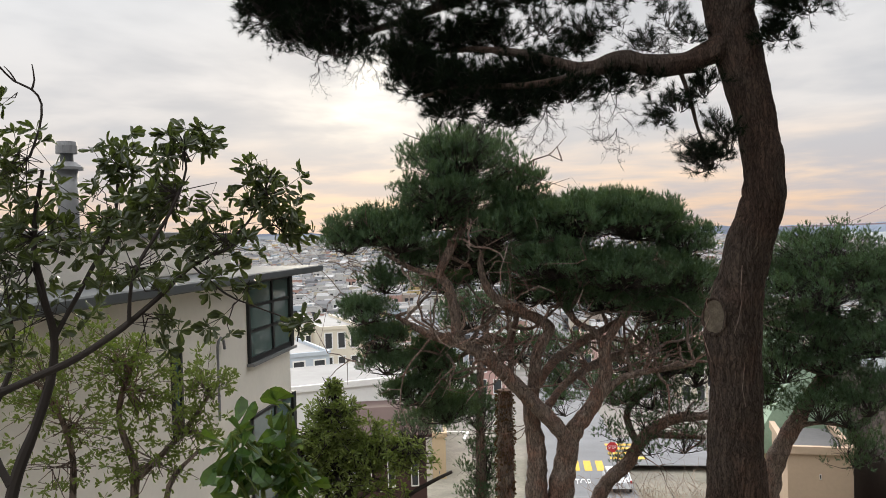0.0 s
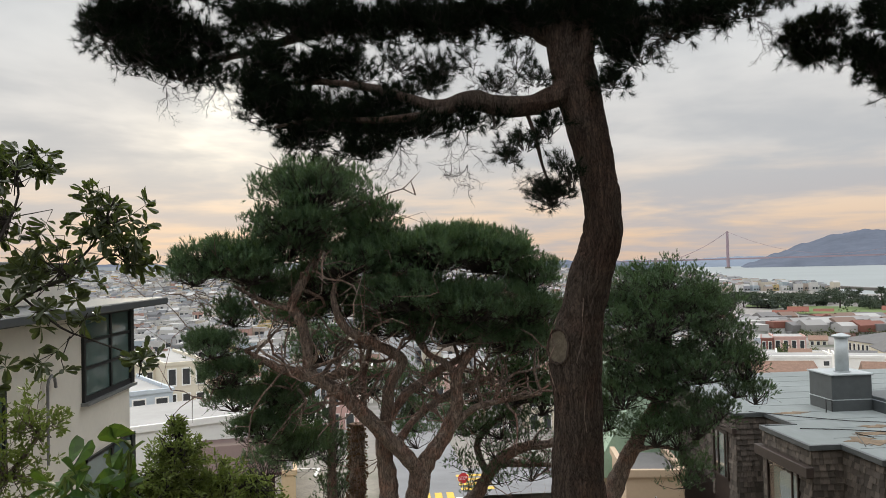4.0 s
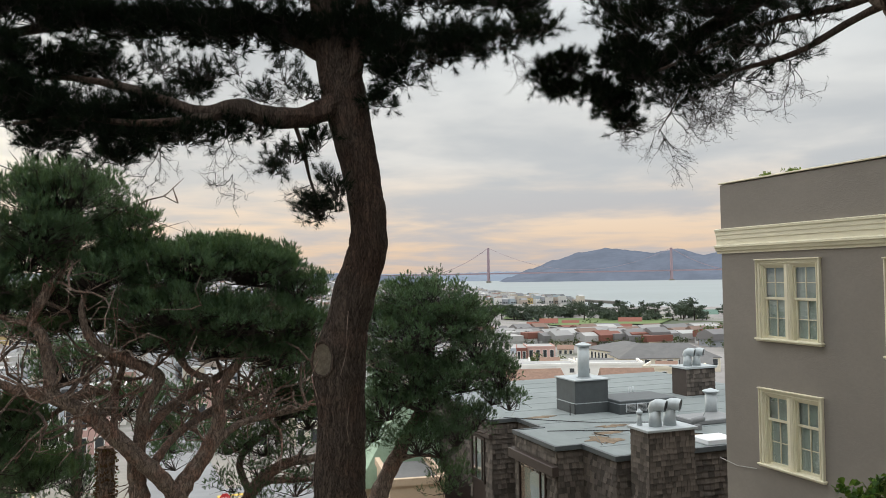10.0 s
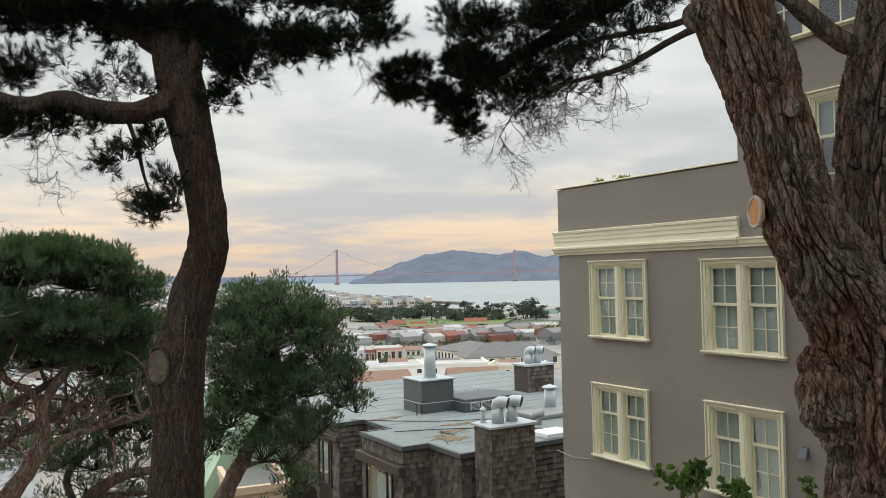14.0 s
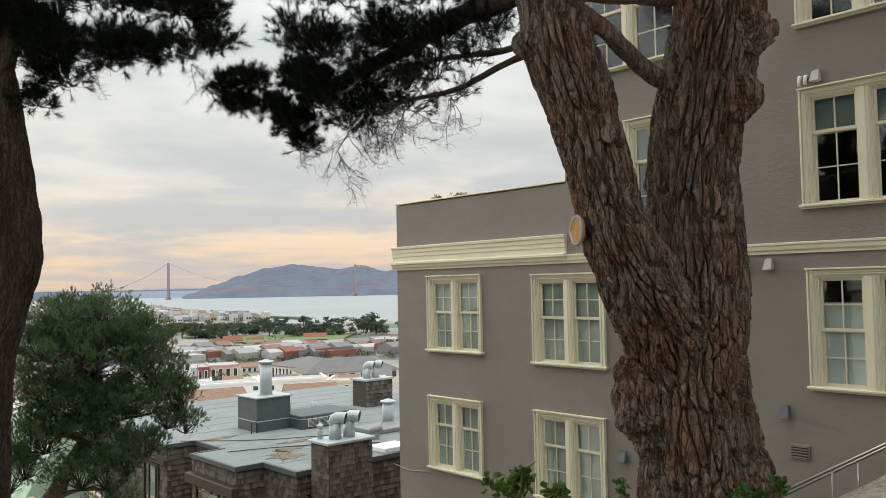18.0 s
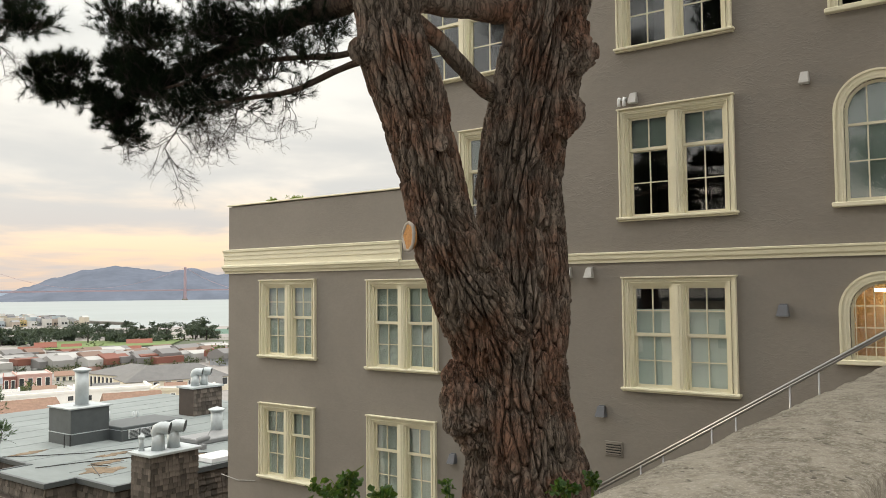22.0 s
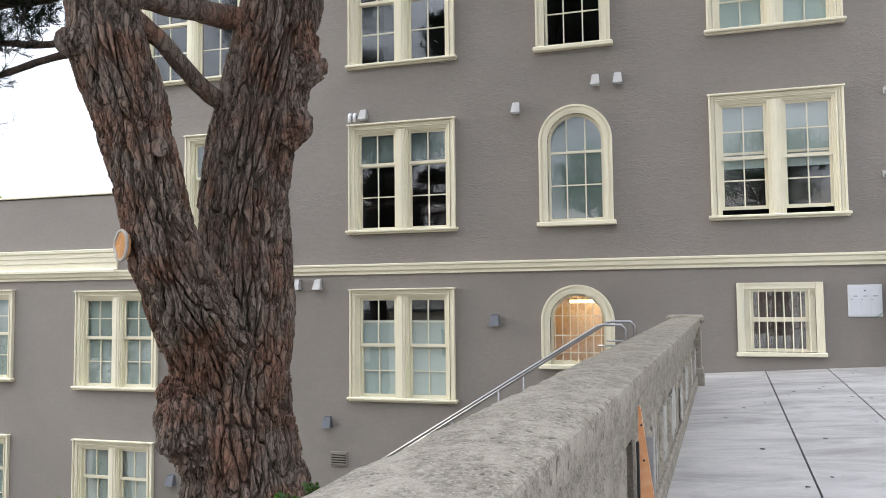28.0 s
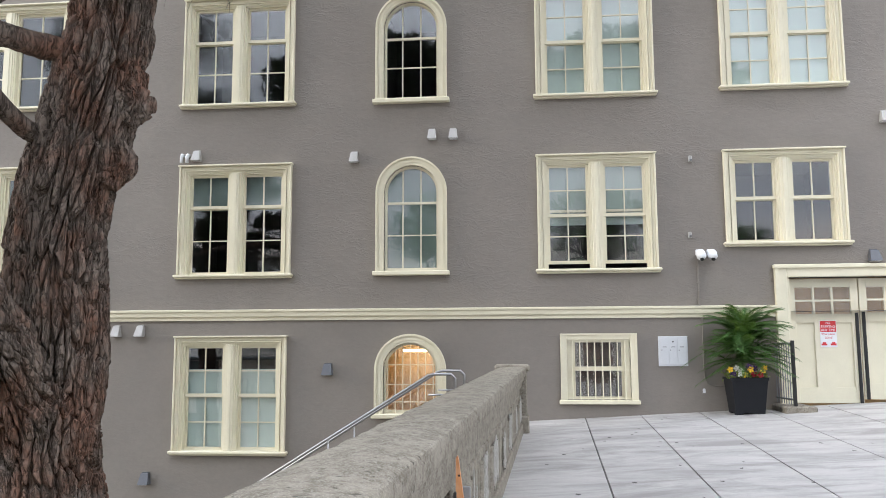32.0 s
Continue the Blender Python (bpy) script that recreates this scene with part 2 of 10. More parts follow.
# ---- materials ----
def mat(name, base, rough=0.7, metal=0.0, vary=0.15, scale=3.0, fine=40.0, bump=0.2, bump_dist=0.01, stain=None, stain_amt=0.4, stretch=(1, 1, 1), spec=0.4, piece=0.0, bump_kind="noise", bump_scale=None):
    m = bpy.data.materials.new(name)
    m.use_nodes = True
    t = m.node_tree
    b = t.nodes["Principled BSDF"]
    b.inputs["Roughness"].default_value, b.inputs["Metallic"].default_value = rough, metal
    b.inputs["Specular IOR Level"].default_value = spec
    co = t.nodes.new("ShaderNodeTexCoord").outputs["Object"]
    mp = t.nodes.new("ShaderNodeMapping")
    mp.inputs["Scale"].default_value = stretch
    t.links.new(co, mp.inputs[0])
    big = nd(t, "ShaderNodeTexNoise", Scale=scale, Detail=5.0, Roughness=0.6)
    small = nd(t, "ShaderNodeTexNoise", Scale=fine, Detail=4.0, Roughness=0.65)
    t.links.new(mp.outputs[0], big.inputs["Vector"])
    t.links.new(mp.outputs[0], small.inputs["Vector"])
    dark, lite = tuple(c * (1 - vary) for c in base), tuple(min(1, c * (1 + vary)) for c in base)
    col = mix_rgb(t, ramp(t, big.outputs[0], [(0.3, (0, 0, 0)), (0.7, (1, 1, 1))]), dark, lite)
    col = mix_rgb(t, math_node(t, "MULTIPLY", ramp(t, small.outputs[0], [(0.35, (1, 1, 1)), (0.6, (0, 0, 0))]), vary * 1.4), col, tuple(c * 0.55 for c in base))
    if stain:
        st = nd(t, "ShaderNodeTexNoise", Scale=scale * 0.45, Detail=7.0, Roughness=0.7, Distortion=0.8)
        t.links.new(mp.outputs[0], st.inputs["Vector"])
        col = mix_rgb(t, math_node(t, "MULTIPLY", ramp(t, st.outputs[0], [(0.46, (0, 0, 0)), (0.64, (1, 1, 1))]), stain_amt), col, stain)
    if piece:
        rnd = t.nodes.new("ShaderNodeObjectInfo").outputs["Random"]
        hsv = t.nodes.new("ShaderNodeHueSaturation")
        t.links.new(math_node(t, "ADD", math_node(t, "MULTIPLY", rnd, piece), 1 - piece / 2), hsv.inputs["Value"])
        t.links.new(col, hsv.inputs["Color"])
        col = hsv.outputs[0]
    t.links.new(col, b.inputs["Base Color"])
    if bump:
        bp = nd(t, "ShaderNodeBump", Strength=bump, Distance=bump_dist)
        if bump_kind == "noise":
            src = nd(t, "ShaderNodeTexNoise", Scale=bump_scale or fine * 0.6, Detail=6.0, Roughness=0.6, Distortion=0.4)
        else:
            src = nd(t, "ShaderNodeTexVoronoi", Scale=bump_scale or fine)
        t.links.new(mp.outputs[0], src.inputs["Vector"])
        t.links.new(src.outputs[0], bp.inputs["Height"])
        t.links.new(bp.outputs[0], b.inputs["Normal"])
    return m


def glass_mat(name, tint=(1, 1, 1), rough=0.01):
    m = bpy.data.materials.new(name)
    m.use_nodes = True
    t = m.node_tree
    t.nodes.clear()
    tr, gl = nd(t, "ShaderNodeBsdfTransparent", Color=(*tint, 1)), nd(t, "ShaderNodeBsdfGlossy", Roughness=rough)
    gl.inputs["Color"].default_value = (1, 1, 1, 1)
    fr = nd(t, "ShaderNodeLayerWeight", Blend=0.5)
    mx = t.nodes.new("ShaderNodeMixShader")
    t.links.new(math_node(t, "ADD", math_node(t, "MULTIPLY", math_node(t, "POWER", fr.outputs["Facing"], 4.0), 0.8), 0.085, clamp=True), mx.inputs[0])
    t.links.new(tr.outputs[0], mx.inputs[1])
    t.links.new(gl.outputs[0], mx.inputs[2])
    wav = nd(t, "ShaderNodeTexNoise", Scale=2.2, Detail=1.0)
    bp = nd(t, "ShaderNodeBump", Strength=0.05, Distance=0.02)
    t.links.new(t.nodes.new("ShaderNodeTexCoord").outputs["Object"], wav.inputs["Vector"])
    t.links.new(wav.outputs[0], bp.inputs["Height"])
    t.links.new(bp.outputs[0], gl.inputs["Normal"])
    out = t.nodes.new("ShaderNodeOutputMaterial")
    t.links.new(mx.outputs[0], out.inputs[0])
    return m


def leaf_mat(name, base, lite, scale=1.2, rough=0.5, trans=0.25, warm=None, spec=0.35):
    m = bpy.data.materials.new(name)
    m.use_nodes = True
    t = m.node_tree
    b = t.nodes["Principled BSDF"]
    b.inputs["Roughness"].default_value = rough
    b.inputs["Specular IOR Level"].default_value = spec
    co = t.nodes.new("ShaderNodeTexCoord").outputs["Object"]
    big = nd(t, "ShaderNodeTexNoise", Scale=scale, Detail=4.0, Roughness=0.6)
    t.links.new(co, big.inputs["Vector"])
    isl = t.nodes.new("ShaderNodeNewGeometry").outputs["Random Per Island"]
    fac = math_node(t, "ADD", math_node(t, "MULTIPLY", big.outputs[0], 0.7), math_node(t, "MULTIPLY", isl, 0.4))
    stops = [(0.3, base), (0.75, lite)]
    if warm:
        stops.append((0.98, warm))
    col = ramp(t, fac, stops)
    t.links.new(col, b.inputs["Base Color"])
    tl = t.nodes.new("ShaderNodeBsdfTranslucent")
    t.links.new(mix_rgb(t, 0.5, col, (0.25, 0.35, 0.03)), tl.inputs[0])
    mx = t.nodes.new("ShaderNodeMixShader")
    mx.inputs[0].default_value = trans
    t.links.new(b.outputs[0], mx.inputs[1])
    t.links.new(tl.outputs[0], mx.inputs[2])
    t.links.new(mx.outputs[0], t.nodes["Material Output"].inputs[0])
    return m


def lamp_mat(name, color, strength):
    m = bpy.data.materials.new(name)
    m.use_nodes = True
    b = m.node_tree.nodes["Principled BSDF"]
    b.inputs["Emission Color"].default_value = (*color, 1)
    b.inputs["Emission Strength"].default_value = strength
    return m


def trowel(m, strength, depth):
    """Sparse trowel ridges over a fine sand grain, in place of a plain relief."""
    t = m.node_tree
    b = t.nodes["Principled BSDF"]
    co = t.nodes.new("ShaderNodeTexCoord").outputs["Object"]
    mp = t.nodes.new("ShaderNodeMapping")
    mp.inputs["Scale"].default_value = (1, 0.55, 1.25)
    t.links.new(co, mp.inputs[0])
    ridge = nd(t, "ShaderNodeTexNoise", Scale=5.5, Detail=3.0, Roughness=0.55, Distortion=1.3)
    t.links.new(mp.outputs[0], ridge.inputs["Vector"])
    line = math_node(t, "SUBTRACT", 1.0, math_node(t, "MULTIPLY", math_node(t, "ABSOLUTE", math_node(t, "SUBTRACT", ridge.outputs[0], 0.5)), 9.0), clamp=True)
    where = nd(t, "ShaderNodeTexNoise", Scale=1.1, Detail=2.0)
    t.links.new(mp.outputs[0], where.inputs["Vector"])
    line = math_node(t, "MULTIPLY", math_node(t, "POWER", line, 2.0), ramp(t, where.outputs[0], [(0.40, (0.15, 0.15, 0.15)), (0.62, (1, 1, 1))]))
    sand = nd(t, "ShaderNodeTexNoise", Scale=34.0, Detail=4.0, Roughness=0.6)
    t.links.new(co, sand.inputs["Vector"])
    wave = nd(t, "ShaderNodeTexNoise", Scale=9.0, Detail=3.0, Roughness=0.5)
    t.links.new(mp.outputs[0], wave.inputs["Vector"])
    h = math_node(t, "ADD", math_node(t, "ADD", math_node(t, "MULTIPLY", line, 0.55), math_node(t, "MULTIPLY", sand.outputs[0], 0.35)), math_node(t, "MULTIPLY", wave.outputs[0], 0.8))
    bp = nd(t, "ShaderNodeBump", Strength=strength, Distance=depth)
    t.links.new(h, bp.inputs["Height"])
    t.links.new(bp.outputs[0], b.inputs["Normal"])
    return m


STUCCO = mat("grey_taupe_stucco", (0.228, 0.205, 0.181), 0.85, vary=0.08, scale=0.5, fine=15.0, bump=0, stretch=(0.7, 0.7, 1), stain=(0.18, 0.161, 0.142), stain_amt=0.4)
trowel(STUCCO, 0.5, 0.016)
STUCCO_FINE = trowel(STUCCO.copy(), 0.22, 0.012)
STUCCO_FINE.name = "smooth_taupe_stucco"
CREAM = mat("cream_paint", (0.70, 0.655, 0.50), 0.5, vary=0.04, scale=2.0, fine=30, bump=0.08, bump_dist=0.003)
PANE = glass_mat("window_glass")
# near-black walls stand in for the dimness of unlit rooms
UNLIT_ROOM = mat("unlit_room_black", (0.015, 0.015, 0.016), 0.9, bump=0)
BLIND = mat("grey_green_blind", (0.135, 0.185, 0.165), 0.8, vary=0.05, scale=1.0, fine=60, bump=0.1, stretch=(1, 1, 12))
BLIND_PALE = mat("pale_blind", (0.44, 0.53, 0.495), 0.8, vary=0.06, scale=1.0, fine=60, bump=0.1, stretch=(1, 12, 1))

BLIND_DIM = mat("dim_green_blind", (0.31, 0.375, 0.34), 0.8, vary=0.12, scale=1.4, fine=60, bump=0.1, stretch=(1, 12, 1))


def concrete_mat(name, base, dark, lite, moss):
    """Old cast concrete: broad stains, blotches, coarse sand grain and pale grit, pitted."""
    m = bpy.data.materials.new(name)
    m.use_nodes = True
    t = m.node_tree
    b = t.nodes["Principled BSDF"]
    b.inputs["Roughness"].default_value, b.inputs["Specular IOR Level"].default_value = 0.93, 0.2
    co = t.nodes.new("ShaderNodeTexCoord").outputs["Object"]

    def grain(scale, detail, rough, lo, hi, dist=0.0):
        n = nd(t, "ShaderNodeTexNoise", Scale=scale, Detail=detail, Roughness=rough, Distortion=dist)
        t.links.new(co, n.inputs["Vector"])
        return ramp(t, n.outputs[0], [(lo, (0, 0, 0)), (hi, (1, 1, 1))]), n.outputs[0]

    stain, _ = grain(1.6, 9.0, 0.72, 0.44, 0.58, 0.8)
    blot, bh = grain(6.5, 9.0, 0.75, 0.43, 0.57, 0.6)
    sand, sh = grain(40.0, 7.0, 0.8, 0.45, 0.58)
    grit, _ = grain(110.0, 3.0, 0.6, 0.56, 0.63)
    pit, _ = grain(26.0, 2.0, 0.5, 0.66, 0.72)
    col = mix_rgb(t, math_node(t, "MULTIPLY", stain, 0.6), base, moss)
    col = mix_rgb(t, math_node(t, "MULTIPLY", blot, 0.8), col, dark)
    col = mix_rgb(t, math_node(t, "MULTIPLY", sand, 0.6), col, lite)
    col = mix_rgb(t, math_node(t, "MULTIPLY", grit, 0.45), col, tuple(c * 1.35 for c in lite))
    col = mix_rgb(t, math_node(t, "MULTIPLY", pit, 0.7), col, tuple(c * 0.4 for c in dark))
    t.links.new(col, b.inputs["Base Color"])
    h = math_node(t, "ADD", math_node(t, "ADD", math_node(t, "MULTIPLY", bh, 1.0), math_node(t, "MULTIPLY", sh, 0.45)), math_node(t, "MULTIPLY", pit, -0.25))
    bp = nd(t, "ShaderNodeBump", Strength=0.6, Distance=0.005)
    t.links.new(h, bp.inputs["Height"])
    t.links.new(bp.outputs[0], b.inputs["Normal"])
    return m


CONCRETE = concrete_mat("weathered_concrete", (0.272, 0.243, 0.196), (0.118, 0.102, 0.078), (0.325, 0.298, 0.252), (0.182, 0.162, 0.126))
CONCRETE_PALE = concrete_mat("chipped_pale_concrete", (0.37, 0.355, 0.32), (0.18, 0.165, 0.14), (0.45, 0.44, 0.41), (0.26, 0.245, 0.22))
PAVE = mat("pale_pavement_concrete", (0.435, 0.417, 0.40), 0.7, vary=0.13, scale=5.0, fine=60, bump=0.3, bump_dist=0.004, stain=(0.19, 0.175, 0.165), stain_amt=0.62, stretch=(0.9, 0.28, 1), piece=0.1, spec=0.35)
JOINT = mat("dark_joint", (0.07, 0.065, 0.06), 0.95, bump=0.2)
EARTH = mat("hillside_earth", (0.26, 0.235, 0.185), 0.95, vary=0.35, scale=0.3, fine=3.0, bump=0.6, bump_dist=0.2, stain=(0.16, 0.16, 0.11), stain_amt=0.6)


def bark_mat(name, plate, red, crack, size, long=0.2, depth=0.05, own=1.0):
    """Long bark plates parted by furrows painted dark for inner bark and for shade, with flaky cross cracks and reddish
    patches; own: how far the furrows show in the colour.
    """
    m = bpy.data.materials.new(name)
    m.use_nodes = True
    t = m.node_tree
    b = t.nodes["Principled BSDF"]
    b.inputs["Roughness"].default_value, b.inputs["Specular IOR Level"].default_value = 0.92, 0.2
    co = t.nodes.new("ShaderNodeTexCoord").outputs["Object"]
    warp = nd(t, "ShaderNodeTexNoise", Scale=2.2, Detail=3.0)
    t.links.new(co, warp.inputs["Vector"])
    off = t.nodes.new("ShaderNodeVectorMath")
    off.operation = "SCALE"
    off.inputs["Scale"].default_value = 0.22
    t.links.new(warp.outputs["Color"], off.inputs[0])
    add = t.nodes.new("ShaderNodeVectorMath")
    t.links.new(co, add.inputs[0])
    t.links.new(off.outputs[0], add.inputs[1])
    mp = t.nodes.new("ShaderNodeMapping")
    mp.inputs["Scale"].default_value = (1, 1, long)
    t.links.new(add.outputs[0], mp.inputs[0])
    vo = nd(t, "ShaderNodeTexVoronoi", Scale=size)
    vo.feature = "DISTANCE_TO_EDGE"
    t.links.new(mp.outputs[0], vo.inputs["Vector"])
    vc = nd(t, "ShaderNodeTexVoronoi", Scale=size)
    t.links.new(mp.outputs[0], vc.inputs["Vector"])
    flake = nd(t, "ShaderNodeTexNoise", Scale=size * 2.4, Detail=6.0, Roughness=0.7)
    mp2 = t.nodes.new("ShaderNodeMapping")
    mp2.inputs["Scale"].default_value = (1, 1, 0.5)
    t.links.new(add.outputs[0], mp2.inputs[0])
    t.links.new(mp2.outputs[0], flake.inputs["Vector"])
    patch = nd(t, "ShaderNodeTexNoise", Scale=1.6, Detail=4.0, Roughness=0.6)
    t.links.new(co, patch.inputs["Vector"])
    mp3 = t.nodes.new("ShaderNodeMapping")
    mp3.inputs["Scale"].default_value = (1, 1, long * 0.8)
    t.links.new(add.outputs[0], mp3.inputs[0])
    rid = nd(t, "ShaderNodeTexNoise", Scale=size * 0.95, Detail=3.0, Roughness=0.55, Distortion=0.4)
    t.links.new(mp3.outputs[0], rid.inputs["Vector"])
    groove = math_node(t, "ABSOLUTE", math_node(t, "SUBTRACT", rid.outputs[0], 0.5))
    groove = ramp(t, groove, [(0.0, (0.2, 0.2, 0.2)), (0.02, (0.6, 0.6, 0.6)), (0.05, (1, 1, 1))])
    rim = ramp(t, vo.outputs["Distance"], [(0.0, (0.45, 0.45, 0.45)), (0.05, (0.85, 0.85, 0.85)), (0.15, (1, 1, 1))])
    rim = math_node(t, "ADD", math_node(t, "MULTIPLY", math_node(t, "MULTIPLY", rim, groove), own), 1.0 - own)
    col = mix_rgb(t, ramp(t, patch.outputs[0], [(0.45, (0, 0, 0)), (0.62, (1, 1, 1))]), plate, red)
    hsv = t.nodes.new("ShaderNodeHueSaturation")
    sepc = t.nodes.new("ShaderNodeSeparateXYZ")
    t.links.new(vc.outputs["Color"], sepc.inputs[0])
    t.links.new(math_node(t, "ADD", math_node(t, "MULTIPLY", sepc.outputs[0], 0.35), 0.85), hsv.inputs["Value"])
    t.links.new(col, hsv.inputs["Color"])
    col = mix_rgb(t, math_node(t, "MULTIPLY", ramp(t, flake.outputs[0], [(0.38, (1, 1, 1)), (0.55, (0, 0, 0))]), 0.6), hsv.outputs[0], tuple(c * 0.35 for c in plate))
    col = mix_rgb(t, rim, crack, col)
    t.links.new(col, b.inputs["Base Color"])
    h = math_node(t, "ADD", math_node(t, "MULTIPLY", rim, 0.8), math_node(t, "MULTIPLY", flake.outputs[0], 0.45))
    bp = nd(t, "ShaderNodeBump", Strength=1.0, Distance=depth)
    t.links.new(h, bp.inputs["Height"])
    t.links.new(bp.outputs[0], b.inputs["Normal"])
    return m


BARK = bark_mat("furrowed_pine_bark", (0.214, 0.172, 0.143), (0.215, 0.118, 0.082), (0.016, 0.012, 0.01), 12.0, 0.12, 0.022, 0.9)
# same kind of bark, darkened so its colour holds the canopy's shade
BARK_SHADED = bark_mat("shade_darkened_bark", (0.086, 0.065, 0.052), (0.094, 0.06, 0.045), (0.016, 0.012, 0.01), 19.0, 0.15, 0.012)
BARK_GREY = bark_mat("grey_pine_bark", (0.25, 0.195, 0.165), (0.26, 0.155, 0.12), (0.05, 0.038, 0.03), 13.0, 0.2, 0.03)
TWIG = mat("dry_twig", (0.035, 0.028, 0.024), 0.9, bump=0)
# far darker than real needles: the crowns' backlit dimness is in the colour
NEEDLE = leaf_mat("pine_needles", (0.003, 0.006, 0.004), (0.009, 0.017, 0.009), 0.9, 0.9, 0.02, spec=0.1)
NEEDLE_B = leaf_mat("pine_needles_blue_green", (0.016, 0.042, 0.022), (0.098, 0.172, 0.092), 2.0, 0.42, 0.2)
LEAF = leaf_mat("glossy_shrub_leaves", (0.020, 0.030, 0.017), (0.070, 0.084, 0.043), 1.5, 0.3, 0.28, (0.16, 0.13, 0.05), 0.5)
LEAF_BRIGHT = leaf_mat("bright_young_leaves", (0.012, 0.040, 0.014), (0.055, 0.125, 0.026), 9.0, 0.35, 0.35, (0.24, 0.36, 0.05))
LEAF_SMALL = leaf_mat("small_olive_leaves", (0.075, 0.105, 0.028), (0.23, 0.28, 0.085), 1.5, 0.4, 0.45)
CUTWOOD = mat("fresh_cut_wood", (0.48, 0.24, 0.09), 0.8, vary=0.25, scale=9, fine=40, bump=0.3)
CUTWOOD_OLD = mat("old_cut_wood", (0.135, 0.112, 0.082), 0.9, vary=0.4, scale=11, fine=50, bump=0.8)
CALLUS = mat("pale_callus", (0.42, 0.38, 0.34), 0.9, vary=0.2, bump=0.5)
STEEL = mat("galvanised_steel", (0.44, 0.475, 0.49), 0.6, 0.35, vary=0.1, scale=3, fine=20, bump=0.05)
STEEL_GREY = mat("grey_painted_steel", (0.22, 0.225, 0.23), 0.5, 0.1, vary=0.08, bump=0.05)
STAINLESS = mat("brushed_rail_steel", (0.36, 0.36, 0.37), 0.38, 1.0, vary=0.05, bump=0)
WHITE = mat("white_paint", (0.74, 0.75, 0.77), 0.5, vary=0.04, bump=0.05)
BLACKPL = mat("black_planter_plastic", (0.014, 0.015, 0.018), 0.7, vary=0.1, bump=0.05, spec=0.2)
BLACKIRON = mat("black_iron", (0.03, 0.03, 0.03), 0.5, 0.4, bump=0)
ORANGE = mat("orange_board", (0.64, 0.30, 0.13), 0.45, vary=0.1, scale=4, bump=0.05, stain=(0.75, 0.6, 0.45), stain_amt=0.4)
RED = mat("red_paint", (0.55, 0.03, 0.035), 0.45, vary=0.05, bump=0)
SHINGLE = mat("weathered_cedar_shingle", (0.105, 0.088, 0.075), 0.9, vary=0.3, scale=2.5, fine=30, bump=0.6, bump_dist=0.006, stretch=(1, 1, 0.3), piece=1.0, stain=(0.12, 0.105, 0.095), stain_amt=0.45)
DARKWOOD = mat("dark_brown_trim", (0.045, 0.032, 0.027), 0.6, vary=0.15, bump=0.1)
ROOFING = mat("grey_roof_membrane", (0.20, 0.225, 0.225), 0.8, vary=0.12, scale=0.4, fine=4, bump=0.15, stain=(0.13, 0.15, 0.15), stain_amt=0.4, stretch=(1, 0.4, 1))
RUSTROOF = mat("rusty_debris", (0.185, 0.135, 0.09), 0.95, vary=0.45, bump=0.4)
SLATE = mat("dark_grey_sheet_metal", (0.085, 0.095, 0.10), 0.55, 0.2, vary=0.1, bump=0.05)
PLASTER = mat("off_white_plaster", (0.78, 0.74, 0.665), 0.8, vary=0.05, scale=0.6, fine=12, bump=0.15, stain=(0.66, 0.63, 0.57), stain_amt=0.3)

# ---- the ground: one sheet from the hilltop to the bay and the far ridges ----
SEA = -28.0


def lerp_table(v, table):
    for (a, p), (b, q) in zip(table, table[1:]):
        if v <= b:
            k = max(0.0, (v - a) / (b - a))
            return p + (q - p) * k * k * (3 - 2 * k)
    return table[-1][1]


SHORE = [(-180, 900), (-60, 720), (-45, 720), (-32, 770), (-26, 960), (-20, 1700), (-16, 3500), (180, 6000)]
DOWNHILL = [(0, -1.3), (4, -1.6), (9.5, -2.9), (15, -5.4), (22, -8.6), (34, -12.5), (60, -17), (120, -21), (250, -24), (600, -26.5), (900, -27.4), (6000, -27.4)]
WESTRISE = [(0, 0), (420, 0), (700, 3.0), (1200, 14.0), (2000, 26.0), (2600, 44.0), (3200, 62.0), (4600, 68.0)]


def ground_z(x, y):
    r = math.hypot(x, y)
    yaw = math.degrees(math.atan2(-x, y))
    z = lerp_table(r, DOWNHILL)
    west = min(1.0, max(0.0, (yaw + 17) / 12)) * min(1.0, max(0.0, (120 - yaw) / 30))
    z += lerp_table(r, WESTRISE) * west
    if r > 900:
        z += 9 * west * noise.noise((x / 420, y / 420, 0.3))
    shore = lerp_table(yaw, SHORE)
    if r > shore - 40:
        z -= 7 * min(1.0, (r - shore + 40) / 80)
    if y < 1.2:
        k = min(1.0, max(0.0, (1.2 - y) / 1.0))
        z = z * (1 - k) + (-1.0) * k if r < 60 else z
    return z


